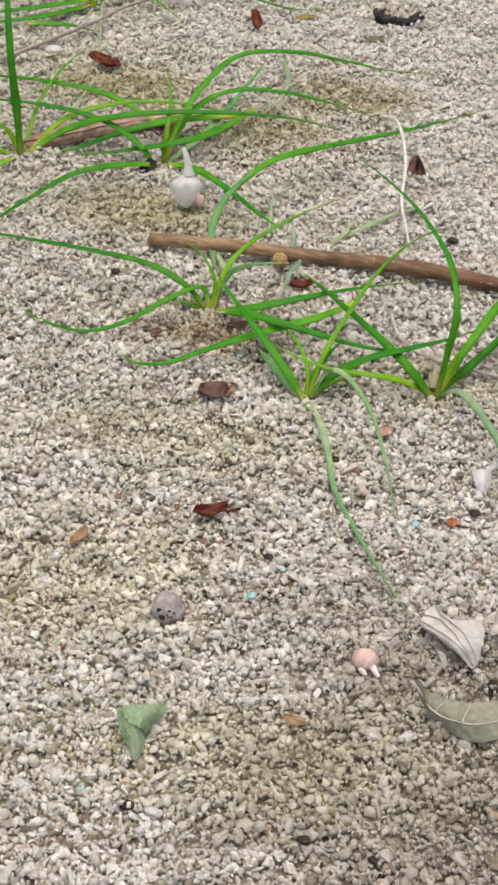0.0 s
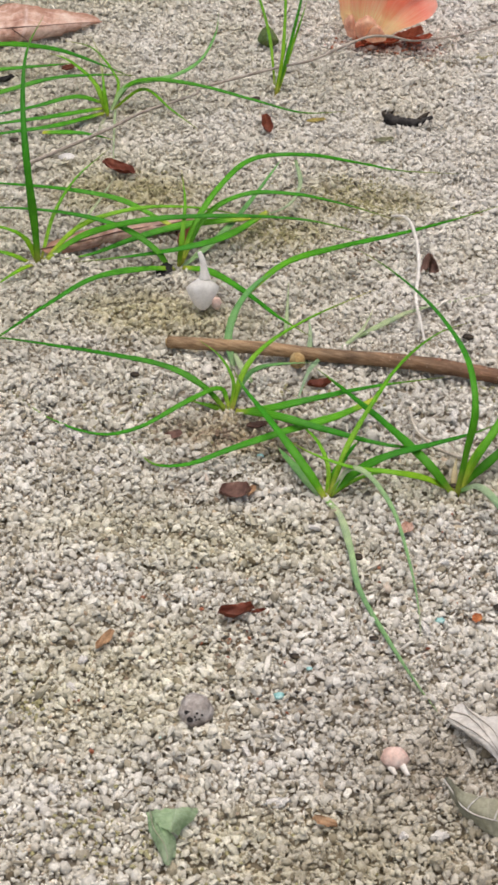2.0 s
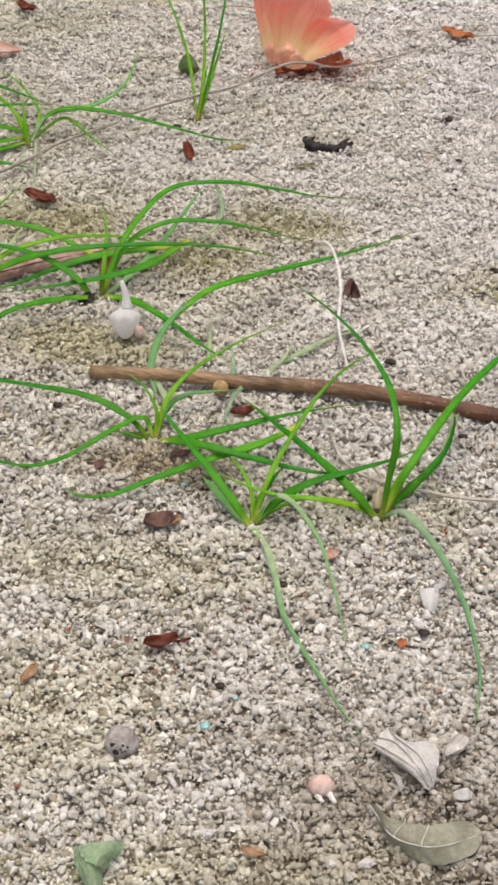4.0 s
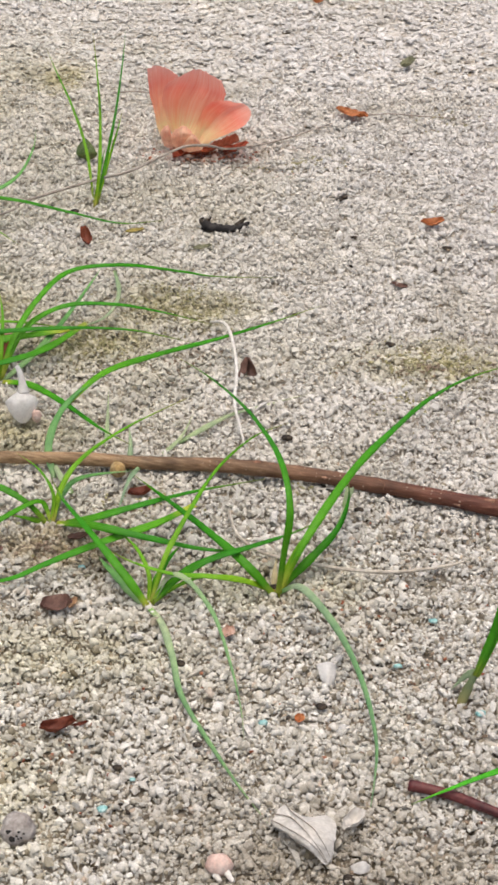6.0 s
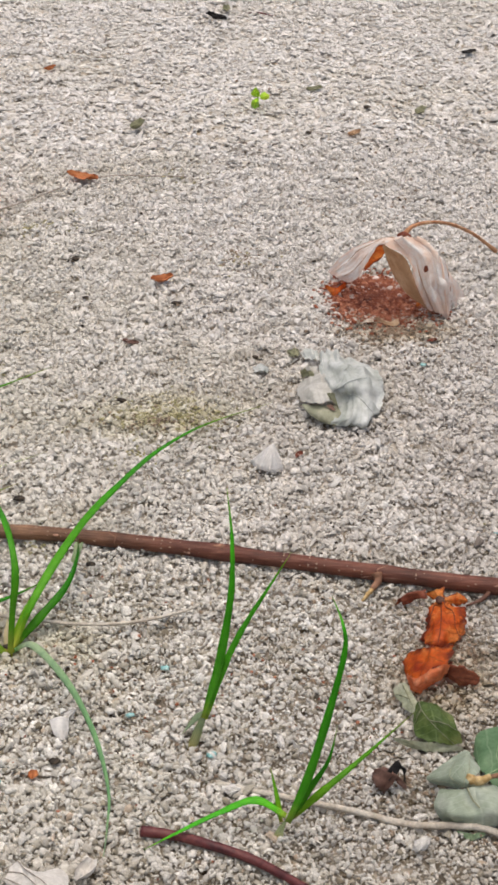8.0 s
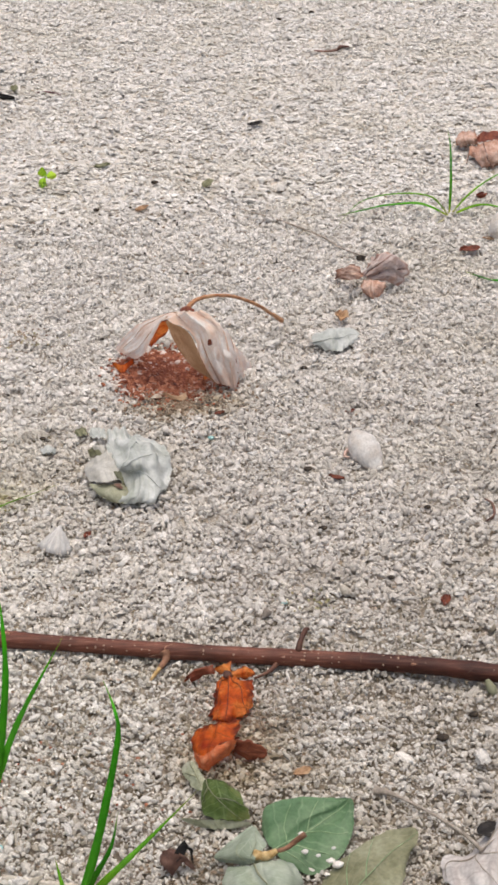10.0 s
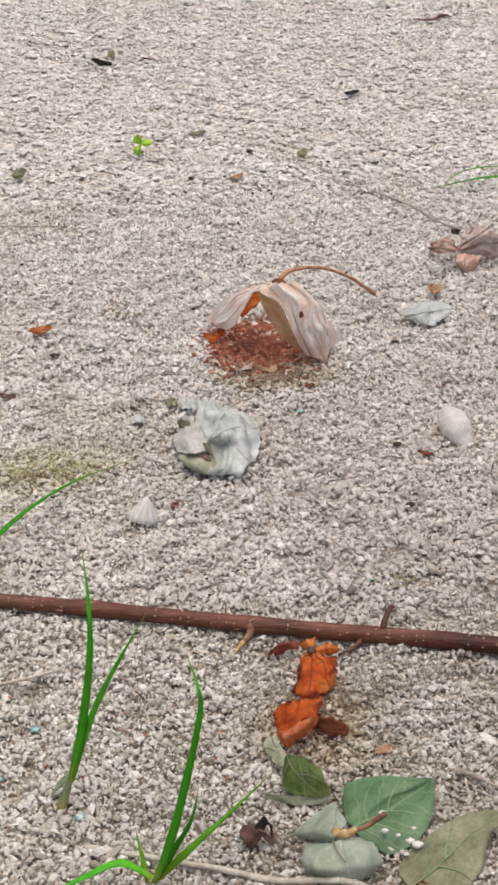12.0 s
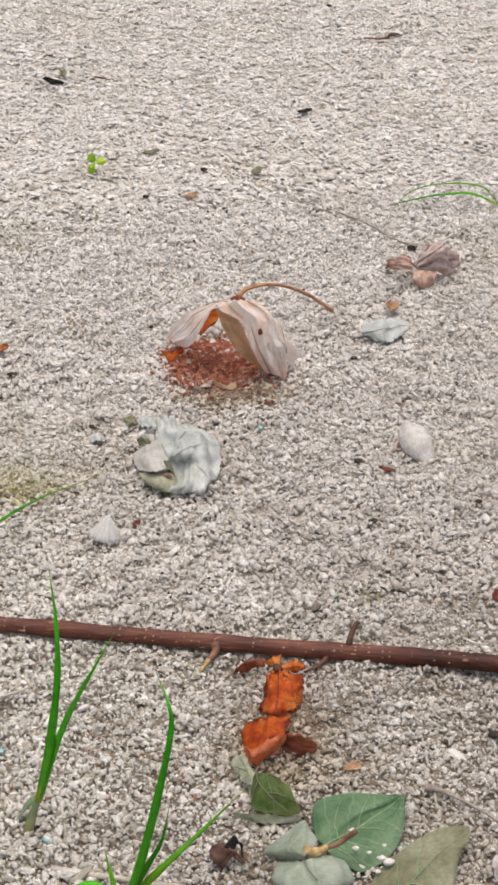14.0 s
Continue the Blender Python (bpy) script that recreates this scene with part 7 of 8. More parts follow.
part("flap", sheet("flap", [[(-0.1142, 0.3835, 0.0067), (-0.1064, 0.3828, 0.0096), (-0.1002, 0.3908, 0.0017)], [(-0.1137, 0.3788, 0.0082), (-0.1059, 0.3773, 0.0103), (-0.1008, 0.3850, 0.0027)], [(-0.1107, 0.3744, 0.0080), (-0.1068, 0.3735, 0.0080), (-0.1050, 0.3757, 0.0040)]], TORN_LEAF, 0.0003, 0.0006, 0.0006, 6, 8, torn.location, 0.0008, 0.05), torn, "pale folded-over flap")
leaf_thing("dead_leaf", "pale grey folded dead leaf lying on the sand", [
    [(-0.0197, 0.4482, 0.0029), (-0.0157, 0.4477, 0.0050), (-0.0104, 0.4417, 0.0061), (0.0010, 0.4441, 0.0049)], [(-0.0201, 0.4436, 0.0029), (-0.0131, 0.4399, 0.0060), (-0.0069, 0.4331, 0.0109), (0.0018, 0.4388, 0.0055)],
    [(-0.0201, 0.4398, 0.0029), (-0.0106, 0.4252, 0.0115), (-0.0041, 0.4246, 0.0116), (0.0022, 0.4315, 0.0058)], [(-0.0165, 0.4356, 0.0038), (-0.0066, 0.4218, 0.0084), (-0.0006, 0.4216, 0.0024), (0.0016, 0.4262, 0.0035)]], GREY_LEAF, 0.0007, 0.0003, 43, [[(0.6, 0.0), (1.3, 0.4), (2.9, 0.7)], [(0, 0.3), (1.2, 0.6), (2.8, 0.8)], [(1.5, 0.0), (2.0, 0.4), (2.9, 0.66)]], GREY_STEM, 0.00022)
chip((0.0074, 0.4402, 0.0029), 0.013, 60, GREY_LEAF, "leaf_scrap", "pale grey folded leaf scrap", "leaf", 0.9, 0.5, seed=8)
leaf_thing("dead_leaf", "curled crescent of grey-olive dead leaf", [
    [(-0.0206, 0.4119, 0.0079), (-0.0148, 0.3992, 0.0128), (-0.0060, 0.3971, 0.0122), (0.0031, 0.3993, 0.0114), (0.0143, 0.4067, 0.0085)], [(-0.0206, 0.4109, 0.0047), (-0.0145, 0.3955, 0.0094), (-0.0057, 0.3916, 0.0093), (0.0033, 0.3913, 0.0096), (0.0159, 0.4003, 0.0060)], [(-0.0198, 0.4097, 0.0007), (-0.0128, 0.3947, 0.0041), (-0.0036, 0.3891, 0.0034), (0.0054, 0.3880, 0.0037), (0.0171, 0.3942, 0.0032)]], GREY_OLIVE, 0.0006, 0.0003, 47, [[(1, 0.0), (1.1, 0.5), (1, 1.0)], [(1.1, 0.3), (0.5, 0.35), (0, 0.4)], [(1.1, 0.55), (0.5, 0.6), (0, 0.65)]], GREY_LEAF, 0.0003)
leaf_thing("leaf", "small round dark green leaf behind grass", [
    [(-0.1643, 1.0384, 0.0044), (-0.1580, 1.0355, 0.0104), (-0.1513, 1.0279, 0.0085)], [(-0.1635, 1.0265, 0.0037), (-0.1565, 1.0228, 0.0059), (-0.1497, 1.0248, 0.0045)], [(-0.1607, 1.0262, -0.0003), (-0.1564, 1.0259, -0.0008), (-0.1518, 1.0295, -0.0013)]], DARK_LEAF, 0.0006, 0.0004, 49, [[(0, 0.5), (1, 0.5), (2, 0.5)]], GREEN_LEAF)

# ---- small curled scraps of leaf and bark ----
for place, size, turn, stuff, words, curl, wide, lift in (
        ((-0.2156, 0.8422, 0.0009), 0.020, 160, RUST_LEAF, "small dark red curled leaf scrap", 0.7, 0.45, 0.1),
        ((-0.1417, 0.9018, 0.0010), 0.013, 110, RUST_LEAF, "small rust-red leaf scrap standing on edge", 0.9, 0.5, 0.45),
        ((-0.2716, 0.9722, 0.0009), 0.010, 20, RUST_LEAF, "small rust-brown leaf scrap on the sand", 0.9, 0.6, 0.2),
        ((-0.1122, 0.5593, 0.0022), 0.013, 10, BROWN_LEAF, "small dark brown curled seed husk", 1.1, 0.8, 0.1),
        ((-0.1059, 0.5640, 0.0012), 0.007, 70, TAN_LEAF, "small tan scrap of husk", 0.9, 0.5, 0.1),
        ((-0.1012, 0.4854, 0.0027), 0.014, 12, RUST_LEAF, "small dark red curled leaf scrap", 1.0, 0.42, 0.1),
        ((-0.0939, 0.4909, 0.0008), 0.007, 20, RUST_LEAF, "thin brown tip of curled leaf", 0.6, 0.25, 0.1),
        ((-0.0585, 0.3902, -0.0005), 0.009, 170, TAN_LEAF, "small orange-tan leaf scrap on the sand", 0.6, 0.45, 0.1),
        ((0.0564, 0.9296, 0.0017), 0.014, 0, ORANGE_BIT, "small orange leaf scrap on the sand", 0.8, 0.6, 0.1),
        ((0.0116, 1.0915, 0.0029), 0.020, 165, ORANGE_BIT, "small orange-brown leaf scrap on the sand", 0.6, 0.5, 0.1),
        ((-0.0136, 1.3410, -0.0019), 0.011, 30, ORANGE_BIT, "tiny orange-tan leaf scrap on the sand", 0.8, 0.5, 0.1),
        ((0.0506, 1.1946, -0.0003), 0.013, 40, OLIVE_LEAF, "small olive-brown dry bud", 1.2, 0.7, 0.2),
        ((0.0356, 0.8568, -0.0010), 0.010, 160, BROWN_LEAF, "small dark brown scrap on the sand", 0.5, 0.4, 0.1),
        ((-0.0857, 0.6449, 0.0011), 0.012, 10, RUST_LEAF, "small rust-red leaf scrap on the sand", 0.9, 0.5, 0.1),
        ((-0.1095, 0.6100, 0.0017), 0.010, 10, BROWN_LEAF, "small dark brown scrap on the sand", 0.6, 0.5, 0.1),
        ((-0.1445, 0.5997, 0.0003), 0.009, 30, BROWN_LEAF, "small grey-brown scrap on the sand", 0.8, 0.7, 0.1),
        ((-0.0413, 0.5474, 0.0010), 0.007, 80, PINK_BROWN_LEAF, "small pinkish scrap on the sand", 0.8, 0.8, 0.1),
        ((-0.0120, 0.5003, -0.0019), 0.005, 80, ORANGE_BIT, "tiny orange scrap on the sand", 0.8, 0.8, 0.1),
        ((-0.1657, 0.7625, 0.0005), 0.014, 90, RUST_LEAF, "rust-red scrap at the foot of grass", 0.8, 0.6, 0.5),
        ((-0.1722, 0.7379, -0.0003), 0.011, 60, CHARRED, "black scrap at the foot of grass", 0.8, 0.8, 0.2),
        ((-0.1473, 0.4666, 0.0007), 0.010, 60, TAN_LEAF, "tan curled scrap half buried in sand", 0.8, 0.4, 0.2),
        ((-0.3066, 0.9532, -0.0006), 0.012, 10, CHARRED, "dark scrap of wood", 0.8, 0.6, 0.2),
        ((0.2014, 0.8405, 0.0005), 0.006, 10, RUST_LEAF, "tiny rust-red scrap on the sand", 0.5, 0.6, 0.1),
        ((0.2728, 0.8281, 0.0002), 0.006, 10, RUST_LEAF, "tiny rust-red scrap on the sand", 0.5, 0.6, 0.1),
        ((0.2474, 0.7540, 0.0006), 0.009, 150, RUST_LEAF, "small rust-red scrap on the sand", 0.5, 0.5, 0.1),
        ((0.2694, 0.6313, 0.0007), 0.008, 60, RUST_LEAF, "small rust-red scrap on the sand", 0.7, 0.6, 0.1),
        ((0.1149, 0.7286, -0.0024), 0.006, 60, RUST_LEAF, "tiny rust-red scrap on the sand", 0.7, 0.6, 0.1),
        ((0.3673, 1.7966, -0.0009), 0.008, 10, RUST_LEAF, "tiny rust-red scrap on the sand", 0.7, 0.6, 0.1),
        ((0.3806, 1.7493, 0.0014), 0.014, 10, RUST_LEAF, "small dark red leaf scrap", 0.7, 0.6, 0.2),
        ((0.0146, 1.7149, -0.0014), 0.024, 10, PINK_BROWN_LEAF, "small pinkish-brown leaf scrap on the sand", 0.7, 0.6, 0.3),
        ((0.1259, 1.4515, 0.0002), 0.018, 160, CHARRED, "dark folded leaf scrap on the sand", 0.7, 0.4, 0.2),
        ((0.1292, 1.4536, 0.0013), 0.012, 150, GREY_LEAF, "pale grey leaf scrap on the sand", 0.4, 0.6, 0.1),
        ((0.1360, 1.4723, 0.0013), 0.011, 90, OLIVE_LEAF, "small olive leaf scrap on the sand", 1.0, 0.6, 0.2),
        ((0.3206, 1.3414, -0.0001), 0.013, 5, CHARRED, "small black scrap on the sand", 0.5, 0.5, 0.1),
        ((0.2582, 1.2077, -0.0010), 0.012, 50, OLIVE_LEAF, "small olive scrap on the sand", 0.8, 0.7, 0.2),
        ((0.2033, 1.1642, 0.0013), 0.011, 20, TAN_LEAF, "small tan scrap on the sand", 0.6, 0.6, 0.1),
        ((0.1868, 1.2645, 0.0002), 0.013, 0, OLIVE_LEAF, "small olive scrap on the sand", 0.6, 0.5, 0.1),
        ((-0.1157, 0.9184, 0.0010), 0.011, 10, MUSTARD, "small mustard-yellow scrap on the sand", 0.4, 0.4, 0.1),
        ((-0.0749, 0.8952, 0.0023), 0.011, 10, OLIVE_LEAF, "small olive scrap on the sand", 0.4, 0.4, 0.1),
        ((0.0075, 1.1000, 0.0021), 0.016, 160, ORANGE_BIT, "small orange-brown leaf scrap on the sand", 0.6, 0.5, 0.1),
        ((-0.2765, 1.1119, 0.0038), 0.017, 150, RUST_LEAF, "small rust-brown leaf scrap on the sand", 0.8, 0.5, 0.1),
        ((0.1778, 0.5217, 0.0023), 0.008, 10, TAN_LEAF, "small tan scrap on the sand", 0.5, 0.6, 0.1)):
    chip(place, size, turn, stuff, "leaf_scrap", words, "leaf", curl, wide, lift, "", size * 0.05, int(size * 9000) + int(turn))

curl = new("leaf_scrap", sheet("leaf_scrap", [[(-0.0485, 0.7507, 0.0010), (-0.0464, 0.7505, 0.0030), (-0.0436, 0.7508, 0.0040)], [(-0.0459, 0.7570, 0.0070), (-0.0440, 0.7562, 0.0100), (-0.0419, 0.7543, 0.0110)], [(-0.0439, 0.7598, 0.0080), (-0.0417, 0.7544, 0.0100), (-0.0393, 0.7486, 0.0090)], [(-0.0423, 0.7514, 0.0010), (-0.0395, 0.7518, 0.0020), (-0.0376, 0.7551, 0.0020)]], BROWN_LEAF, 0.0005, 0.0005, 0.0006, 4, 7, (0, 0, 0), 0.0008, 0.1))
tagged(curl, "brown dry leaf scrap curled upright on the sand", "leaf")

# dark bits of humus and bark
for place, size in (
        ((0.0293, 0.7899, 0.0004), 0.005), ((0.0111, 0.7855, -0.0000), 0.004), ((-0.0715, 0.6680, 0.0028), 0.004), ((0.0115, 0.6360, 0.0022), 0.005), ((-0.0242, 0.5805, 0.0007), 0.004), ((0.2605, 0.8907, -0.0003), 0.005),
        ((0.2356, 0.7692, 0.0005), 0.005), ((0.2293, 0.7074, 0.0013), 0.005), ((0.3446, 0.8202, 0.0014), 0.004), ((0.2843, 0.7133, 0.0032), 0.004), ((0.2497, 0.6536, 0.0032), 0.004), ((0.2389, 0.5331, 0.0021), 0.006),
        ((0.2733, 0.5456, -0.0001), 0.005), ((0.2577, 0.5508, -0.0019), 0.005), ((0.1021, 0.8290, 0.0020), 0.004), ((0.0625, 0.8999, 0.0025), 0.005), ((0.0284, 0.7907, 0.0004), 0.005), ((0.0109, 0.7848, 0.0000), 0.004),
        ((0.2351, 0.7683, 0.0006), 0.004), ((0.1615, 0.6353, -0.0010), 0.003), ((0.0667, 1.5315, 0.0018), 0.005), ((0.1387, 1.2336, 0.0032), 0.004), ((0.2203, 1.2197, 0.0020), 0.006), ((0.1719, 1.1744, 0.0009), 0.005),
        ((0.4078, 1.6615, 0.0006), 0.007), ((0.4430, 1.6752, 0.0023), 0.006), ((0.2899, 1.1406, 0.0032), 0.004), ((0.0084, 0.7824, 0.0008), 0.004), ((0.0023, 0.9703, -0.0004), 0.005), ((0.0111, 0.9187, -0.0004), 0.004),
        ((0.0644, 0.9000, 0.0024), 0.004), ((-0.0040, 0.5065, -0.0005), 0.004), ((-0.0271, 0.3359, 0.0030), 0.005), ((-0.0495, 0.3407, 0.0026), 0.005), ((-0.0494, 0.4817, 0.0014), 0.004), ((0.0062, 0.4149, 0.0018), 0.005),
        ((-0.1064, 0.3492, -0.0011), 0.006), ((-0.2037, 0.5894, 0.0002), 0.004), ((-0.1528, 0.9388, 0.0046), 0.006), ((-0.2827, 0.8783, -0.0003), 0.006), ((-0.1703, 0.6468, 0.0010), 0.005), ((-0.2045, 0.6238, 0.0026), 0.003),
        ((-0.1285, 0.5522, 0.0010), 0.003), ((-0.0772, 0.4667, 0.0031), 0.004), ((-0.0218, 0.6969, 0.0010), 0.006), ((-0.0599, 0.5288, 0.0010), 0.006), ((0.0051, 0.9761, -0.0014), 0.006), ((0.0062, 0.4168, 0.0017), 0.005), ((-0.0037, 0.5071, -0.0005), 0.005)):
    ob = new("humus_crumb", lump("humus_crumb", 0.78 * size, BLACK_BIT, size * 7000 + place[0] * 99, 2, 0.35, (1.2, 0.8, 0.6), 2.2))
    ob.location = place
    tagged(ob, "small blackish crumb of humus on the sand", "humus", "humus crumbs")

humus = thing("humus_clump", (0.1222, 0.4846, 0.0012), "brown crumpled clump of rotted leaf", "humus")
for rows, stuff in (([[(0.1143, 0.4832, 0.0016), (0.1167, 0.4822, 0.0071), (0.1191, 0.4813, 0.0049)], [(0.1152, 0.4761, 0.0018), (0.1204, 0.4756, 0.0111), (0.1233, 0.4734, 0.0059)], [(0.1182, 0.4744, 0.0015), (0.1242, 0.4728, 0.0091), (0.1276, 0.4730, 0.0036)]], BROWN_LEAF),
                    ([[(0.1187, 0.4780, 0.0073), (0.1226, 0.4766, 0.0168), (0.1248, 0.4769, 0.0095)], [(0.1195, 0.4751, 0.0049), (0.1246, 0.4727, 0.0151), (0.1277, 0.4734, 0.0068)]], CHARRED)):
    part("scrap", sheet("scrap", rows, stuff, 0.0004, 0.002, 0.0014, 5, 6, humus.location), humus)

# bits of turquoise plastic
for place, size in (((-0.0805, 0.4469, 0.0015), 0.0055), ((-0.0257, 0.4974, -0.0009), 0.005), ((0.0562, 0.5035, 0.0007), 0.0055), ((0.0410, 0.5616, -0.0009), 0.005), ((0.0254, 0.5311, 0.0003), 0.004), ((-0.1218, 0.3517, 0.0001), 0.0045),
                    ((0.1969, 0.6473, 0.0001), 0.004), ((-0.1058, 0.5907, 0.0015), 0.004), ((0.1918, 0.8137, 0.0005), 0.0045), ((0.0259, 0.5311, 0.0003), 0.004), ((-0.0713, 0.4622, 0.0016), 0.003), ((-0.1191, 0.4214, 0.0016), 0.003)):
    ob = new("plastic_bit", lump("plastic_bit", 0.6 * size, TURQUOISE, size * 9000, 2, 0.6, (1.3, 0.9, 0.6), 2.4))
    ob.location = place
    tagged(ob, "small worn bit of turquoise plastic", "plastic", "turquoise plastic bits")


# ---- shells and stones ----
def snail_shell(name, place, length, girth, turns, turn, lean, label, spike=0.0):
    """A worn spiral shell: whorls stepping down to the lip, drawn out to a point at one end."""
    verts, faces = [], []
    nu, nv = 40, 18
    for i in range(nu):
        u = i / (nu - 1)
        body = math.sin(math.pi * min(1.0, u * 1.02) ** 0.8) ** 0.75
        r = 0.5 * girth * (0.06 + 0.94 * body) * (1 - 0.05 * (1 - abs(math.sin(turns * math.pi * u))))
        if spike and u > 0.66:
            r = 0.5 * girth * max(0.11, 0.65 * (1 - (u - 0.66) * 6))
        for j in range(nv):
            w = 2 * math.pi * j / nv
            q = Vector((math.cos(w), math.sin(w), u * 3))
            k = r * (1 + 0.12 * noise.noise(q * 1.3 + Vector((length * 900, 0, 0))) + 0.03 * math.sin(9 * w))
            verts.append(((u - 0.35) * length + 0.0006 * math.sin(w * 3), k * math.cos(w), k * math.sin(w) * 0.9))
    for i in range(nu - 1):
        for j in range(nv):
            a, b = i * nv + j, i * nv + (j + 1) % nv
            faces.append((a, b, b + nv, a + nv))
    faces += [tuple(range(nv - 1, -1, -1)), tuple((nu - 1) * nv + j for j in range(nv))]
    base = thing(name, place, label, "shell")
    body = part("shell_body", mesh_of("shell_body", verts, faces, SHELL_CREAM), base)
    body.rotation_euler = (0.3, radians(lean), radians(turn))
    lip = part("shell_lip", tube("shell_lip", [Vector((0.1 * length * math.cos(a) - 0.05 * length, 0.30 * girth * math.sin(a) - 0.28 * girth, -0.32 * girth)) for a in np.linspace(0, 5.6, 7)], (0.0007, 0.0011, 0.0011, 0.0006), SHELL_PINK, 7, 4, 0.2, 3), base, "pinkish worn shell mouth")
    lip.rotation_euler = (0.3, 0, radians(turn))
    return base


def knobbed_shell(height, girth):
    """Body turned from a blunt foot to a wide knobbed shoulder, closing to the neck."""
    profile = [(0.0, 0.12), (0.06, 0.34), (0.2, 0.60), (0.4, 0.84), (0.58, 0.99), (0.70, 1.0), (0.80, 0.88), (0.90, 0.55), (0.97, 0.28), (1.0, 0.16)]
    seg, verts, faces = 28, [], []
    for h, r in profile:
        for j in range(seg):
            w = 2 * math.pi * j / seg
            knobs = 0.10 * max(0.0, math.cos(7 * w)) * math.exp(-((h - 0.68) / 0.1) ** 2)
            k = 0.5 * girth * r * (1 + knobs + 0.05 * noise.noise(Vector((2 * math.cos(w), 2 * math.sin(w), 4 * h))))
            verts.append((k * math.cos(w), k * math.sin(w) * 0.85, (h - 0.5) * height))
    for i in range(len(profile) - 1):
        for j in range(seg):
            a, b = i * seg + j, i * seg + (j + 1) % seg
            faces.append((a, b, b + seg, a + seg))
    faces += [tuple(range(seg - 1, -1, -1)), tuple((len(profile) - 1) * seg + j for j in range(seg))]
    return mesh_of("shell_body", verts, faces, SHELL_WHITE)


knob = thing("shell", (-0.1485, 0.7085, 0.009), "knobbly white sea shell with a drawn-out spike", "shell")
knob.location.z = 0.0085
part("shell_body", knobbed_shell(0.0155, 0.0148), knob).rotation_euler = (-0.5, 0.12, 0.4)
part("spike", tube("spike", [Vector(p) for p in ((0.0006, 0.003, 0.0062), (0.0002, 0.0046, 0.0105), (-0.0008, 0.0062, 0.0150), (-0.0024, 0.0076, 0.0185))], (0.0030, 0.0018, 0.0014, 0.0010), SHELL_WHITE, 10, 6, 0.08, 3), knob, "drawn-out white shell spike")
part("shell_mouth", lump("shell_mouth", 0.006, SHELL_PINK, 4, 2, 0.35, (0.8, 0.7, 1.2), 2.0), knob, "pinkish shell mouth").location = (0.0072, -0.0025, -0.0035)
spiral = snail_shell("shell", (0.2700, 0.7930, 0.0085), 0.028, 0.0165, 5, 0, 0, "worn cream-white spiral sea shell")
spiral.location = (0.2667, 0.7756, 0.0071)
spiral.rotation_mode = "QUATERNION"
spiral.rotation_quaternion = (Vector((0.010, -0.026, -0.016))).to_track_quat("X", "Z")
snail_shell("shell", (0.4419, 1.0682, 0.0066), 0.036, 0.022, 3, 20, -20, "large white sea shell beside grass")
leaf_thing("dead_leaf", "dark brown scrap leaning on a shell", [[(0.4415, 1.0701, 0.0017), (0.4500, 1.0653, 0.0045), (0.4617, 1.0637, 0.0033)], [(0.4416, 1.0637, -0.0009), (0.4494, 1.0604, 0.0006), (0.4604, 1.0592, 0.0002)]], BROWN_LEAF, 0.001, 0.001, 5)


def limpet(place, size, turn, label):
    verts, faces = [(0, 0, size * 0.85)], []
    rings, seg = 7, 44
    for i in range(1, rings):
        u = i / (rings - 1)
        for j in range(seg):
            w = 2 * math.pi * j / seg
            r = size * 0.5 * u ** 0.9 * (1 + 0.12 * u * math.cos(11 * w) + 0.05 * noise.noise(Vector((math.cos(w), math.sin(w), u * 2))))
            verts.append((r * math.cos(w) * 1.12, r * math.sin(w), size * 0.85 * (1 - u) ** 0.95 + (0.03 * size * math.cos(11 * w) * u)))
    for j in range(seg):
        faces.append((0, 1 + j, 1 + (j + 1) % seg))
    for i in range(rings - 2):
        for j in range(seg):
            a, b = 1 + i * seg + j, 1 + i * seg + (j + 1) % seg
            faces.append((a, a + seg, b + seg, b))
    faces.append(tuple(1 + (rings - 2) * seg + j for j in range(seg - 1, -1, -1)))
    ob = new("limpet_shell", mesh_of("limpet_shell", verts, faces, SHELL_WHITE))
    ob.matrix_world = pose(*place, -6, 16, turn)
    return tagged(ob, label, "shell")


limpet((0.0983, 0.7190, -0.0012), 0.0145, 10, "white ribbed limpet shell on the sand")

pumice = thing("pumice_stone", (-0.1083, 0.4343, 0.0030), "grey pitted pumice pebble half sunk in sand", "stone")
stone = part("stone", lump("stone", 0.0125, PUMICE, 3, 3, 0.22, (1.0, 0.95, 0.9)), pumice)
# black lumps draw the shade inside the pores; nothing is hollowed out
for x, y, z, r in ((-0.0024, -0.0043, 0.0030, 0.0022), (0.0012, -0.0045, 0.0032, 0.0012), (-0.0014, -0.0053, 0.0006, 0.0028), (0.0028, -0.0044, 0.0024, 0.001), (0.0004, -0.0051, 0.0018, 0.001), (0.0020, -0.0051, 0.0010, 0.0009), (0.0009, -0.0053, 0.0008, 0.0008)):
    pit = part("pit", lump("pit", r, CHARRED, r * 5000, 1, 0.3, (1, 0.5, 1)), stone, "black lump for a shaded pore")
    pit.location = (x, y, z)
pink = thing("shell", (-0.0377, 0.4213, 0.0019), "smooth pinkish shell fragment with two coral sticks", "shell")
part("shell_body", lump("shell_body", 0.0094, SHELL_PINK, 8, 3, 0.12, (1.0, 0.85, 0.8)), pink)
for pts in ([(-0.0390, 0.4179, 0.0009), (-0.0368, 0.4153, 0.0000)], [(-0.0352, 0.4189, 0.0014), (-0.0326, 0.4149, 0.0004)]):
    part("coral_stick", tube("coral_stick", local(pts, pink.location), (0.0012, 0.0008), CORAL, 8, 4, 0.3, 5), pink, "short white coral stick")
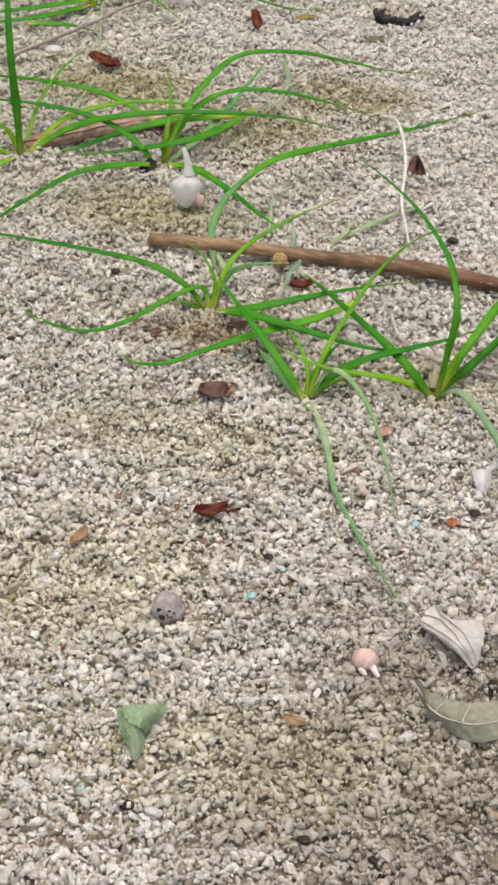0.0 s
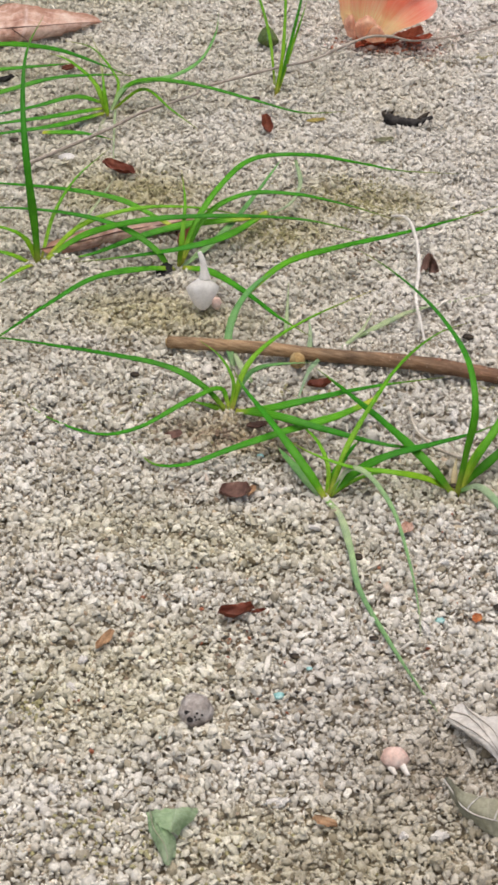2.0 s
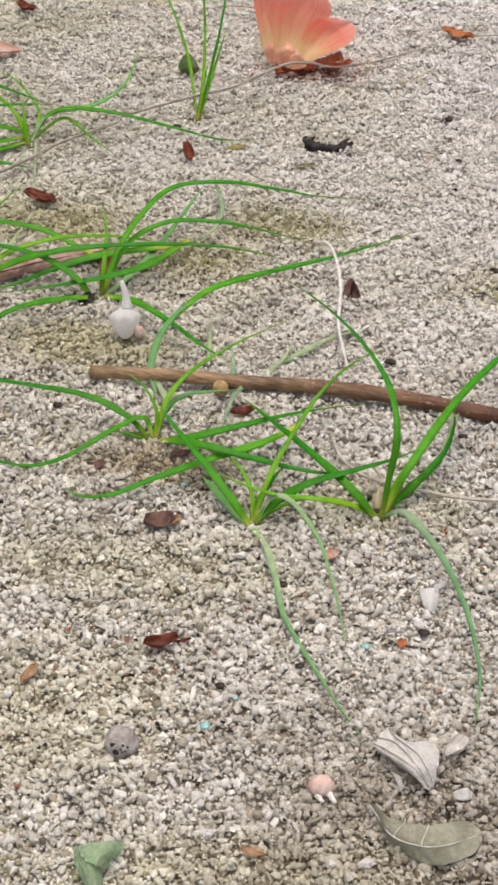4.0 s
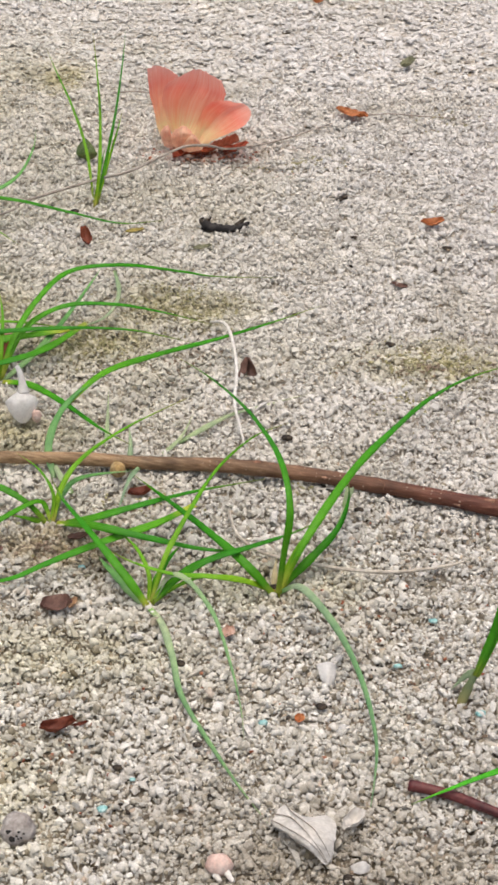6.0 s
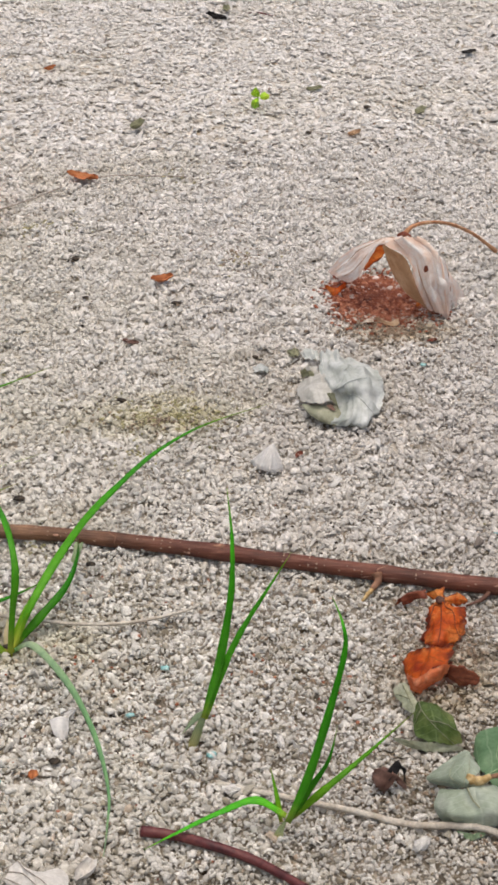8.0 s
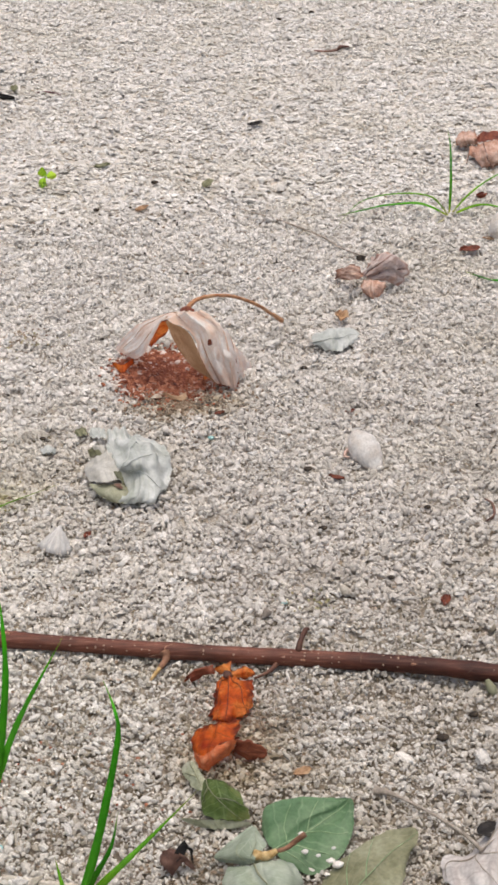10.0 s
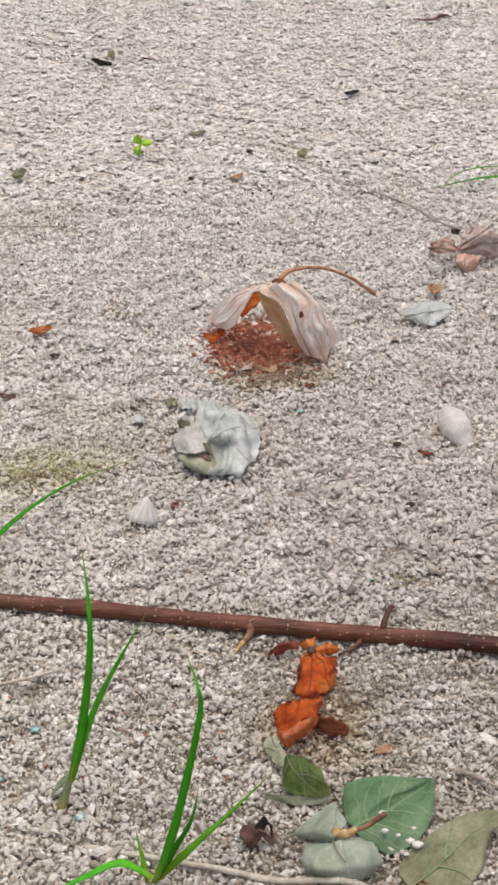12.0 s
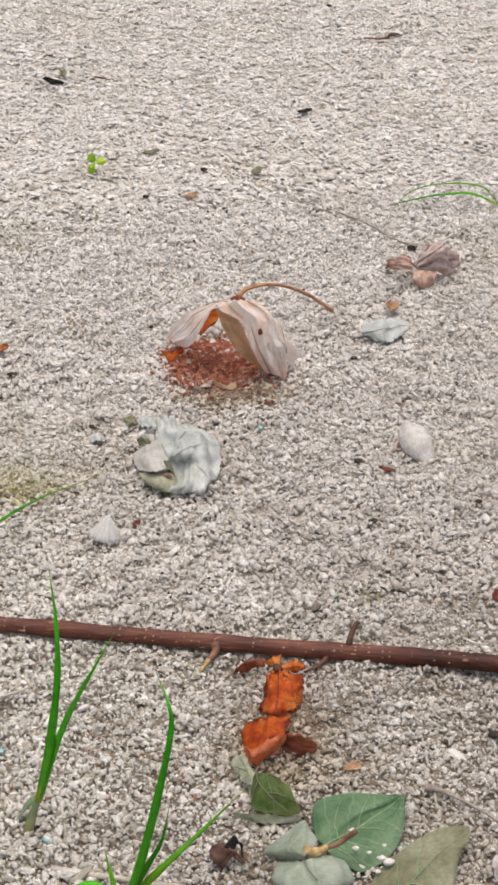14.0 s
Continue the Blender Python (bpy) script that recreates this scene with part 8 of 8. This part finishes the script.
flake = new("shell_flake", sheet("shell_flake", [[(-0.0059, 0.5305, 0.0005), (-0.0020, 0.5292, 0.0032), (0.0014, 0.5318, -0.0002)], [(-0.0045, 0.5247, -0.0003), (-0.0015, 0.5244, 0.0013), (0.0013, 0.5260, -0.0010)], [(-0.0024, 0.5224, -0.0029), (-0.0013, 0.5208, -0.0020), (0.0001, 0.5229, -0.0031)]], SHELL_WHITE, 0.0006, 0.0003, 0.0002, 3))
tagged(flake, "thin white shell flake on the sand", "shell")
flake = new("shell_flake", sheet("shell_flake", [[(-0.2550, 0.8667, -0.0028), (-0.2483, 0.8623, 0.0012), (-0.2442, 0.8624, 0.0000)], [(-0.2536, 0.8633, -0.0034), (-0.2473, 0.8562, 0.0005), (-0.2441, 0.8588, -0.0003)]], SHELL_WHITE, 0.0006, 0.0003, 0.0002, 3))
tagged(flake, "thin white shell flake on the sand", "shell")
flake = new("shell_flake", sheet("shell_flake", [[(0.0071, 0.4226, 0.0017), (0.0108, 0.4216, 0.0052), (0.0132, 0.4221, 0.0027)], [(0.0075, 0.4205, 0.0007), (0.0105, 0.4183, 0.0021), (0.0129, 0.4205, 0.0016)]], SHELL_WHITE, 0.0006, 0.0003, 0.0002, 3))
tagged(flake, "thin white shell flake on the sand", "shell")

# loose pieces of coral larger than the sand
CORAL_SHAPES = [lump("coral_fragment", 1.0, CORAL, 3.1 * k, 3, 0.6, (1.25, 0.8, 0.6) if k % 2 else (1.7, 0.62, 0.5), 1.9) for k in range(6)]
coral_random = random.Random(21)
spots = [((-0.1721, 0.5716, 0.0018), 0.006), ((-0.1847, 0.5963, 0.0007), 0.005), ((-0.1777, 0.6227, -0.0004), 0.005), ((-0.0993, 0.3403, -0.0007), 0.007), ((-0.0980, 0.3475, -0.0015), 0.008), ((-0.1406, 0.3515, -0.0003), 0.007), ((-0.1410, 0.3610, 0.0010), 0.004),
         ((-0.0767, 0.3984, -0.0004), 0.006), ((-0.0887, 0.4202, 0.0000), 0.005), ((-0.1502, 0.3946, -0.0000), 0.006), ((-0.0323, 0.3874, 0.0011), 0.006), ((-0.0740, 0.3981, -0.0003), 0.007), ((-0.0211, 0.3884, 0.0014), 0.007), ((-0.1548, 0.4430, 0.0005), 0.006),
         ((-0.1540, 0.3868, -0.0007), 0.005), ((-0.0925, 0.5695, 0.0007), 0.005), ((-0.0644, 0.6237, 0.0013), 0.009), ((-0.0256, 0.6285, 0.0029), 0.008), ((-0.0258, 0.5301, 0.0007), 0.006), ((-0.0310, 0.4921, -0.0005), 0.006), ((0.0264, 0.5149, -0.0008), 0.007),
         ((0.0740, 0.5157, 0.0014), 0.006), ((0.0345, 0.5029, 0.0003), 0.006), ((0.0625, 0.4837, 0.0003), 0.008), ((0.0047, 0.4958, -0.0013), 0.005), ((0.0600, 0.4919, -0.0001), 0.006), ((0.0830, 0.5069, 0.0025), 0.006), ((0.1115, 0.4876, 0.0003), 0.005),
         ((0.0507, 0.5028, 0.0009), 0.006), ((0.1646, 0.4792, 0.0016), 0.005), ((0.2505, 0.5177, 0.0020), 0.011), ((0.2060, 0.5596, 0.0020), 0.006), ((0.1597, 0.4766, 0.0035), 0.006), ((0.2497, 0.9248, 0.0014), 0.010), ((0.2468, 0.9234, 0.0007), 0.011),
         ((0.0891, 0.9107, 0.0009), 0.009), ((0.1599, 0.9650, 0.0022), 0.011), ((0.1548, 0.7328, 0.0008), 0.007), ((0.1268, 0.4431, 0.0049), 0.009), ((0.1298, 0.4612, 0.0012), 0.006), ((-0.0774, 0.5446, 0.0016), 0.006), ((0.0015, 0.5350, -0.0008), 0.007), ((-0.1539, 0.4577, 0.0005), 0.006)]
for place, size in spots:
    ob = new("coral_fragment", CORAL_SHAPES[coral_random.randrange(6)])
    ob.matrix_world = pose(*place, coral_random.uniform(-20, 20), coral_random.uniform(-20, 20), coral_random.uniform(0, 360)) @ Matrix.Diagonal((size * 0.62, size * 0.62, size * 0.62, 1))
    tagged(ob, "loose white coral fragment on the sand", "coral", "coral fragments")

# ---- seedling ----
seedling = thing("seedling", (0.1427, 1.2336, 0.0020), "tiny bright green seedling with three round leaves", "plant")
part("stem", tube("stem", local([(0.1415, 1.2296, 0.0013), (0.1399, 1.2244, 0.0074), (0.1398, 1.2208, 0.0120)], seedling.location), (0.0006, 0.0006, 0.0005), LIME_STEM, 6, 4), seedling)
for rows in ([[(0.1351, 1.2210, 0.0167), (0.1382, 1.2201, 0.0199), (0.1403, 1.2164, 0.0181)], [(0.1350, 1.2220, 0.0138), (0.1384, 1.2199, 0.0149), (0.1414, 1.2216, 0.0142)], [(0.1378, 1.2213, 0.0119), (0.1394, 1.2209, 0.0120), (0.1406, 1.2205, 0.0121)]],
             [[(0.1412, 1.2225, 0.0123), (0.1427, 1.2223, 0.0144), (0.1451, 1.2224, 0.0156)], [(0.1412, 1.2192, 0.0121), (0.1448, 1.2182, 0.0132), (0.1480, 1.2187, 0.0143)], [(0.1423, 1.2209, 0.0103), (0.1450, 1.2193, 0.0103), (0.1477, 1.2188, 0.0113)]],
             [[(0.1356, 1.2151, 0.0124), (0.1381, 1.2165, 0.0131), (0.1403, 1.2182, 0.0121)], [(0.1342, 1.2159, 0.0092), (0.1365, 1.2112, 0.0112), (0.1401, 1.2151, 0.0102)], [(0.1354, 1.2190, 0.0047), (0.1370, 1.2140, 0.0056), (0.1397, 1.2172, 0.0061)]]):
    part("leaflet", sheet("leaflet", rows, CLOVER, 0.0003, 0.0003, 0.0002, 2, 6, seedling.location), seedling)


# ---- fallen flower ----
FLOWER = (-0.0944, 1.0377, 0.0021)
flower = thing("flower", FLOWER, "fallen salmon-pink flower with a yellow throat", "flower")
for k, rows in enumerate((
        [[(-0.1101, 1.0380, 0.0100), (-0.1073, 1.0420, 0.0092), (-0.1045, 1.0440, 0.0095)], [(-0.1132, 1.0400, 0.0206), (-0.1098, 1.0460, 0.0193), (-0.1049, 1.0520, 0.0178)], [(-0.1159, 1.0400, 0.0344), (-0.1109, 1.0520, 0.0321), (-0.1045, 1.0600, 0.0298)], [(-0.1176, 1.0400, 0.0455), (-0.1105, 1.0520, 0.0440), (-0.1018, 1.0620, 0.0396)], [(-0.1179, 1.0400, 0.0562), (-0.1102, 1.0520, 0.0526), (-0.0998, 1.0640, 0.0423)]],
        [[(-0.1031, 1.0360, 0.0128), (-0.0981, 1.0400, 0.0101), (-0.0895, 1.0440, 0.0082)], [(-0.1061, 1.0300, 0.0258), (-0.0976, 1.0460, 0.0183), (-0.0816, 1.0520, 0.0134)], [(-0.1078, 1.0260, 0.0392), (-0.0949, 1.0520, 0.0300), (-0.0736, 1.0540, 0.0241)], [(-0.1059, 1.0280, 0.0487), (-0.0896, 1.0560, 0.0390), (-0.0697, 1.0520, 0.0340)], [(-0.0996, 1.0380, 0.0501), (-0.0870, 1.0580, 0.0483), (-0.0715, 1.0480, 0.0448)]],
        [[(-0.0894, 1.0340, 0.0115), (-0.0854, 1.0320, 0.0094), (-0.0810, 1.0300, 0.0091)], [(-0.0872, 1.0360, 0.0198), (-0.0792, 1.0380, 0.0153), (-0.0728, 1.0260, 0.0154)], [(-0.0843, 1.0380, 0.0280), (-0.0724, 1.0440, 0.0205), (-0.0631, 1.0240, 0.0204)], [(-0.0777, 1.0420, 0.0333), (-0.0653, 1.0460, 0.0258), (-0.0565, 1.0260, 0.0241)], [(-0.0686, 1.0440, 0.0337), (-0.0566, 1.0440, 0.0304), (-0.0518, 1.0320, 0.0292)]],
        [[(-0.1091, 1.0360, 0.0052), (-0.1049, 1.0330, 0.0053), (-0.1010, 1.0340, 0.0057)], [(-0.1104, 1.0340, 0.0136), (-0.1055, 1.0280, 0.0176), (-0.1023, 1.0320, 0.0145)], [(-0.1094, 1.0370, 0.0177), (-0.1055, 1.0340, 0.0208), (-0.1034, 1.0370, 0.0170)]],
        [[(-0.1031, 1.0330, 0.0053), (-0.0973, 1.0280, 0.0067), (-0.0924, 1.0300, 0.0086)], [(-0.1034, 1.0280, 0.0150), (-0.0956, 1.0200, 0.0206), (-0.0891, 1.0260, 0.0160)], [(-0.1020, 1.0330, 0.0179), (-0.0952, 1.0300, 0.0218), (-0.0899, 1.0330, 0.0168)]],
        [[(-0.0986, 1.0270, 0.0060), (-0.0897, 1.0220, 0.0074), (-0.0822, 1.0260, 0.0073)], [(-0.0941, 1.0220, 0.0145), (-0.0883, 1.0160, 0.0190), (-0.0836, 1.0220, 0.0131)], [(-0.0919, 1.0260, 0.0163), (-0.0889, 1.0240, 0.0186), (-0.0863, 1.0260, 0.0152)]])):
    part("petal", sheet("petal", rows, PETAL if k < 3 else PETAL_FOOT, 0.00035, 0.0005, 0.0004, 3 * k + 1, 9, FLOWER, 0.0007, 0.15 if k < 3 else 0.5), flower)
part("petal", sheet("petal", [[(-0.0829, 1.0360, 0.0039), (-0.0745, 1.0340, 0.0056), (-0.0674, 1.0340, 0.0072), (-0.0608, 1.0380, 0.0079)], [(-0.0788, 1.0300, 0.0103), (-0.0715, 1.0280, 0.0142), (-0.0659, 1.0280, 0.0165), (-0.0612, 1.0340, 0.0167)]], RED_PETAL, 0.00035, 0.0008, 0.0008, 31, 8, FLOWER, 0.0012, 0.3), flower, "withered red petal edge")
part("calyx", lump("calyx", 0.013, CALYX, 4, 3, 0.4, (1.3, 0.9, 0.7), 2.5), flower, "crushed red-brown calyx").location = (0.0, 0.0, 0.001)
for k, (x, y, turn, size) in enumerate(((0.012, -0.004, 10, 0.02), (0.024, 0.0, 160, 0.018), (0.033, 0.004, 30, 0.014), (-0.004, -0.007, 60, 0.014))):
    chip((FLOWER[0] + x, FLOWER[1] + y, FLOWER[2] - 0.001), size, turn, RED_PETAL, "petal_scrap", "withered red scrap of petal under a flower", "flower", 0.6, 0.5, 0.1, seed=k)


# ---- crumbled leaf and petal litter in the sand ----
def litter(label, middle, reach, count, material, size, seed):
    rng = random.Random(seed)
    bm = bmesh.new()
    for _ in range(count):
        a, r = rng.uniform(0, 2 * math.pi), min(1.7, abs(rng.gauss(0, 0.62)))
        x, y = middle[0] + reach[0] * r * math.cos(a), middle[1] + reach[1] * r * math.sin(a)
        s = size * rng.uniform(0.6, 1.3)
        m = pose(x, y, up(x, y) + rng.uniform(0.0002, 0.0012), rng.uniform(-25, 25), rng.uniform(-25, 25), rng.uniform(0, 360)) @ Matrix.Diagonal((s, s * rng.uniform(0.5, 0.9), s * 0.4, 1))
        ring = [bm.verts.new(m @ Vector((math.cos(k * 1.2566) * rng.uniform(0.4, 0.6), math.sin(k * 1.2566) * rng.uniform(0.4, 0.6), -0.3))) for k in range(5)]
        top = [bm.verts.new(m @ Vector((math.cos(k * 2.094 + 0.4) * 0.3, math.sin(k * 2.094 + 0.4) * 0.3, 0.5))) for k in range(3)]
        bm.faces.new(top)
        for p, q, t in ((0, 1, 0), (1, 2, 1), (2, 3, 1), (3, 4, 2), (4, 0, 2)):
            bm.faces.new((ring[p], ring[q], top[t]))
        for p, t, w in ((1, 1, 0), (3, 2, 1), (0, 0, 2)):
            bm.faces.new((ring[p], top[t], top[w]))
    me = bpy.data.meshes.new("leaf_litter")
    bm.to_mesh(me)
    bm.free()
    me.materials.append(material)
    return tagged(new("leaf_litter", me), label, "litter", kind="stuff")


# the red crumbs also imitate the reddish shade below the arched leaf
ARCH_MIDDLE = (0.1812, 0.8925, 0.0010)
litter("rust-red leaf crumbs that also give the reddish shade under a leaf", ARCH_MIDDLE, (0.0235, 0.026), 6400, LITTER, 0.0025, 3)
litter("dark red flecks that also deepen the shade under a leaf", (0.1800, 0.8960, 0.001), (0.021, 0.021), 2200, RUST_LEAF, 0.0032, 5)
ARCH_FRONT = (0.1821, 0.8581, -0.0015)
litter("brown crumbs among the sand before a leaf", ARCH_FRONT, (0.034, 0.024), 700, HUMUS, 0.0022, 8)
FLOWER_MIDDLE = (-0.0866, 1.0385, -0.0006)
litter("red crumbs among the sand under a flower", FLOWER_MIDDLE, (0.026, 0.014), 260, LITTER, 0.0024, 4)
for middle, reach, count in (((0.0596, 0.7694, 0.0001), (0.028, 0.022), 420), ((-0.0777, 0.8210, -0.0001), (0.03, 0.02), 380), ((-0.1338, 0.7881, 0.0002), (0.03, 0.024), 420), ((-0.0793, 0.8421, 0.0015), (0.02, 0.016), 160), ((-0.1902, 1.1725, -0.0014), (0.02, 0.02), 150),
                             ((0.1040, 0.9571, 0.0001), (0.016, 0.018), 110), ((0.0690, 1.0975, 0.0005), (0.022, 0.02), 110), ((-0.1342, 0.3798, -0.0009), (0.03, 0.02), 200), ((-0.0470, 0.3531, 0.0011), (0.016, 0.014), 120), ((-0.1654, 0.4347, -0.0012), (0.02, 0.02), 140),
                             ((0.2124, 0.6438, 0.0004), (0.014, 0.012), 90), ((0.0391, 0.7317, 0.0013), (0.02, 0.02), 200), ((-0.0859, 0.6411, 0.0012), (0.03, 0.014), 160), ((-0.1578, 0.6172, -0.0009), (0.03, 0.02), 200), ((-0.0141, 0.6558, 0.0005), (0.014, 0.014), 90)):
    litter("olive-brown algae crumbs staining the sand", middle, reach, count // 3, ALGAE, 0.0019, count)

# brown crumbs around the orange leaf also stand in for its shade
for middle, reach, count, stuff, seed in (((0.0485, 0.7757, 0.0006), (0.04, 0.026), 420, ALGAE, 31), ((0.0480, 0.7667, 0.0005), (0.044, 0.024), 420, HUMUS, 32), ((-0.0850, 0.8338, 0.0008), (0.04, 0.018), 380, ALGAE, 33), ((-0.1195, 0.7870, 0.0003), (0.03, 0.03), 380, ALGAE, 34), ((-0.0222, 1.0184, 0.0014), (0.03, 0.02), 260, ALGAE, 35),
                                          ((0.1025, 0.9686, 0.0006), (0.018, 0.018), 120, HUMUS, 36), ((-0.0763, 0.7700, -0.0019), (0.03, 0.02), 260, HUMUS, 37), ((-0.1206, 0.6020, 0.0024), (0.035, 0.016), 420, HUMUS, 38), ((-0.1982, 0.8232, 0.0008), (0.05, 0.02), 380, ALGAE, 39), ((0.0381, 0.7763, -0.0016), (0.03, 0.022), 300, ALGAE, 40),
                                          ((0.1046, 0.9645, 0.0005), (0.02, 0.02), 160, HUMUS, 41), ((0.1487, 0.5579, 0.0014), (0.022, 0.026), 320, HUMUS, 42), ((0.1272, 0.4782, 0.0040), (0.024, 0.018), 300, HUMUS, 43), ((0.1543, 0.4428, 0.0005), (0.024, 0.012), 200, HUMUS, 44), ((-0.1150, 0.3695, -0.0000), (0.05, 0.03), 420, ALGAE, 45), ((-0.1215, 0.3312, -0.0025), (0.04, 0.02), 260, HUMUS, 46), ((0.1661, 0.5560, 0.0010), (0.018, 0.026), 360, HUMUS, 47)):
    litter("olive and brown crumbs darkening the sand", middle, reach, count // 3, stuff, 0.0019, seed)
# stray specks of leaf and bark all over the near sand
for middle, reach, count, stuff, size, seed in (((-0.1022, 0.4745, 0.0002), (0.09, 0.10), 26, LITTER, 0.0018, 51), ((-0.1022, 0.4745, 0.0002), (0.09, 0.10), 90, HUMUS, 0.0024, 52), ((-0.0860, 0.4313, 0.0010), (0.08, 0.08), 34, BLACK_BIT, 0.0020, 53),
                                                ((0.0190, 0.5532, -0.0043), (0.09, 0.10), 34, LITTER, 0.0018, 54), ((0.0190, 0.5532, -0.0043), (0.09, 0.10), 90, HUMUS, 0.0024, 55), ((0.0184, 0.5329, -0.0022), (0.09, 0.08), 34, BLACK_BIT, 0.0020, 56),
                                                ((0.1009, 0.5271, -0.0010), (0.10, 0.10), 40, LITTER, 0.0017, 57), ((0.1026, 0.5423, 0.0008), (0.10, 0.12), 110, HUMUS, 0.0022, 58), ((0.1262, 0.6400, 0.0015), (0.12, 0.18), 70, BLACK_BIT, 0.0020, 59), ((0.2079, 1.0371, 0.0005), (0.15, 0.3), 80, HUMUS, 0.0030, 60), ((0.2246, 1.1439, -0.0014), (0.16, 0.3), 40, BLACK_BIT, 0.0028, 61)):
    litter("stray specks of leaf and bark on the sand", middle, reach, count, stuff, size, seed)
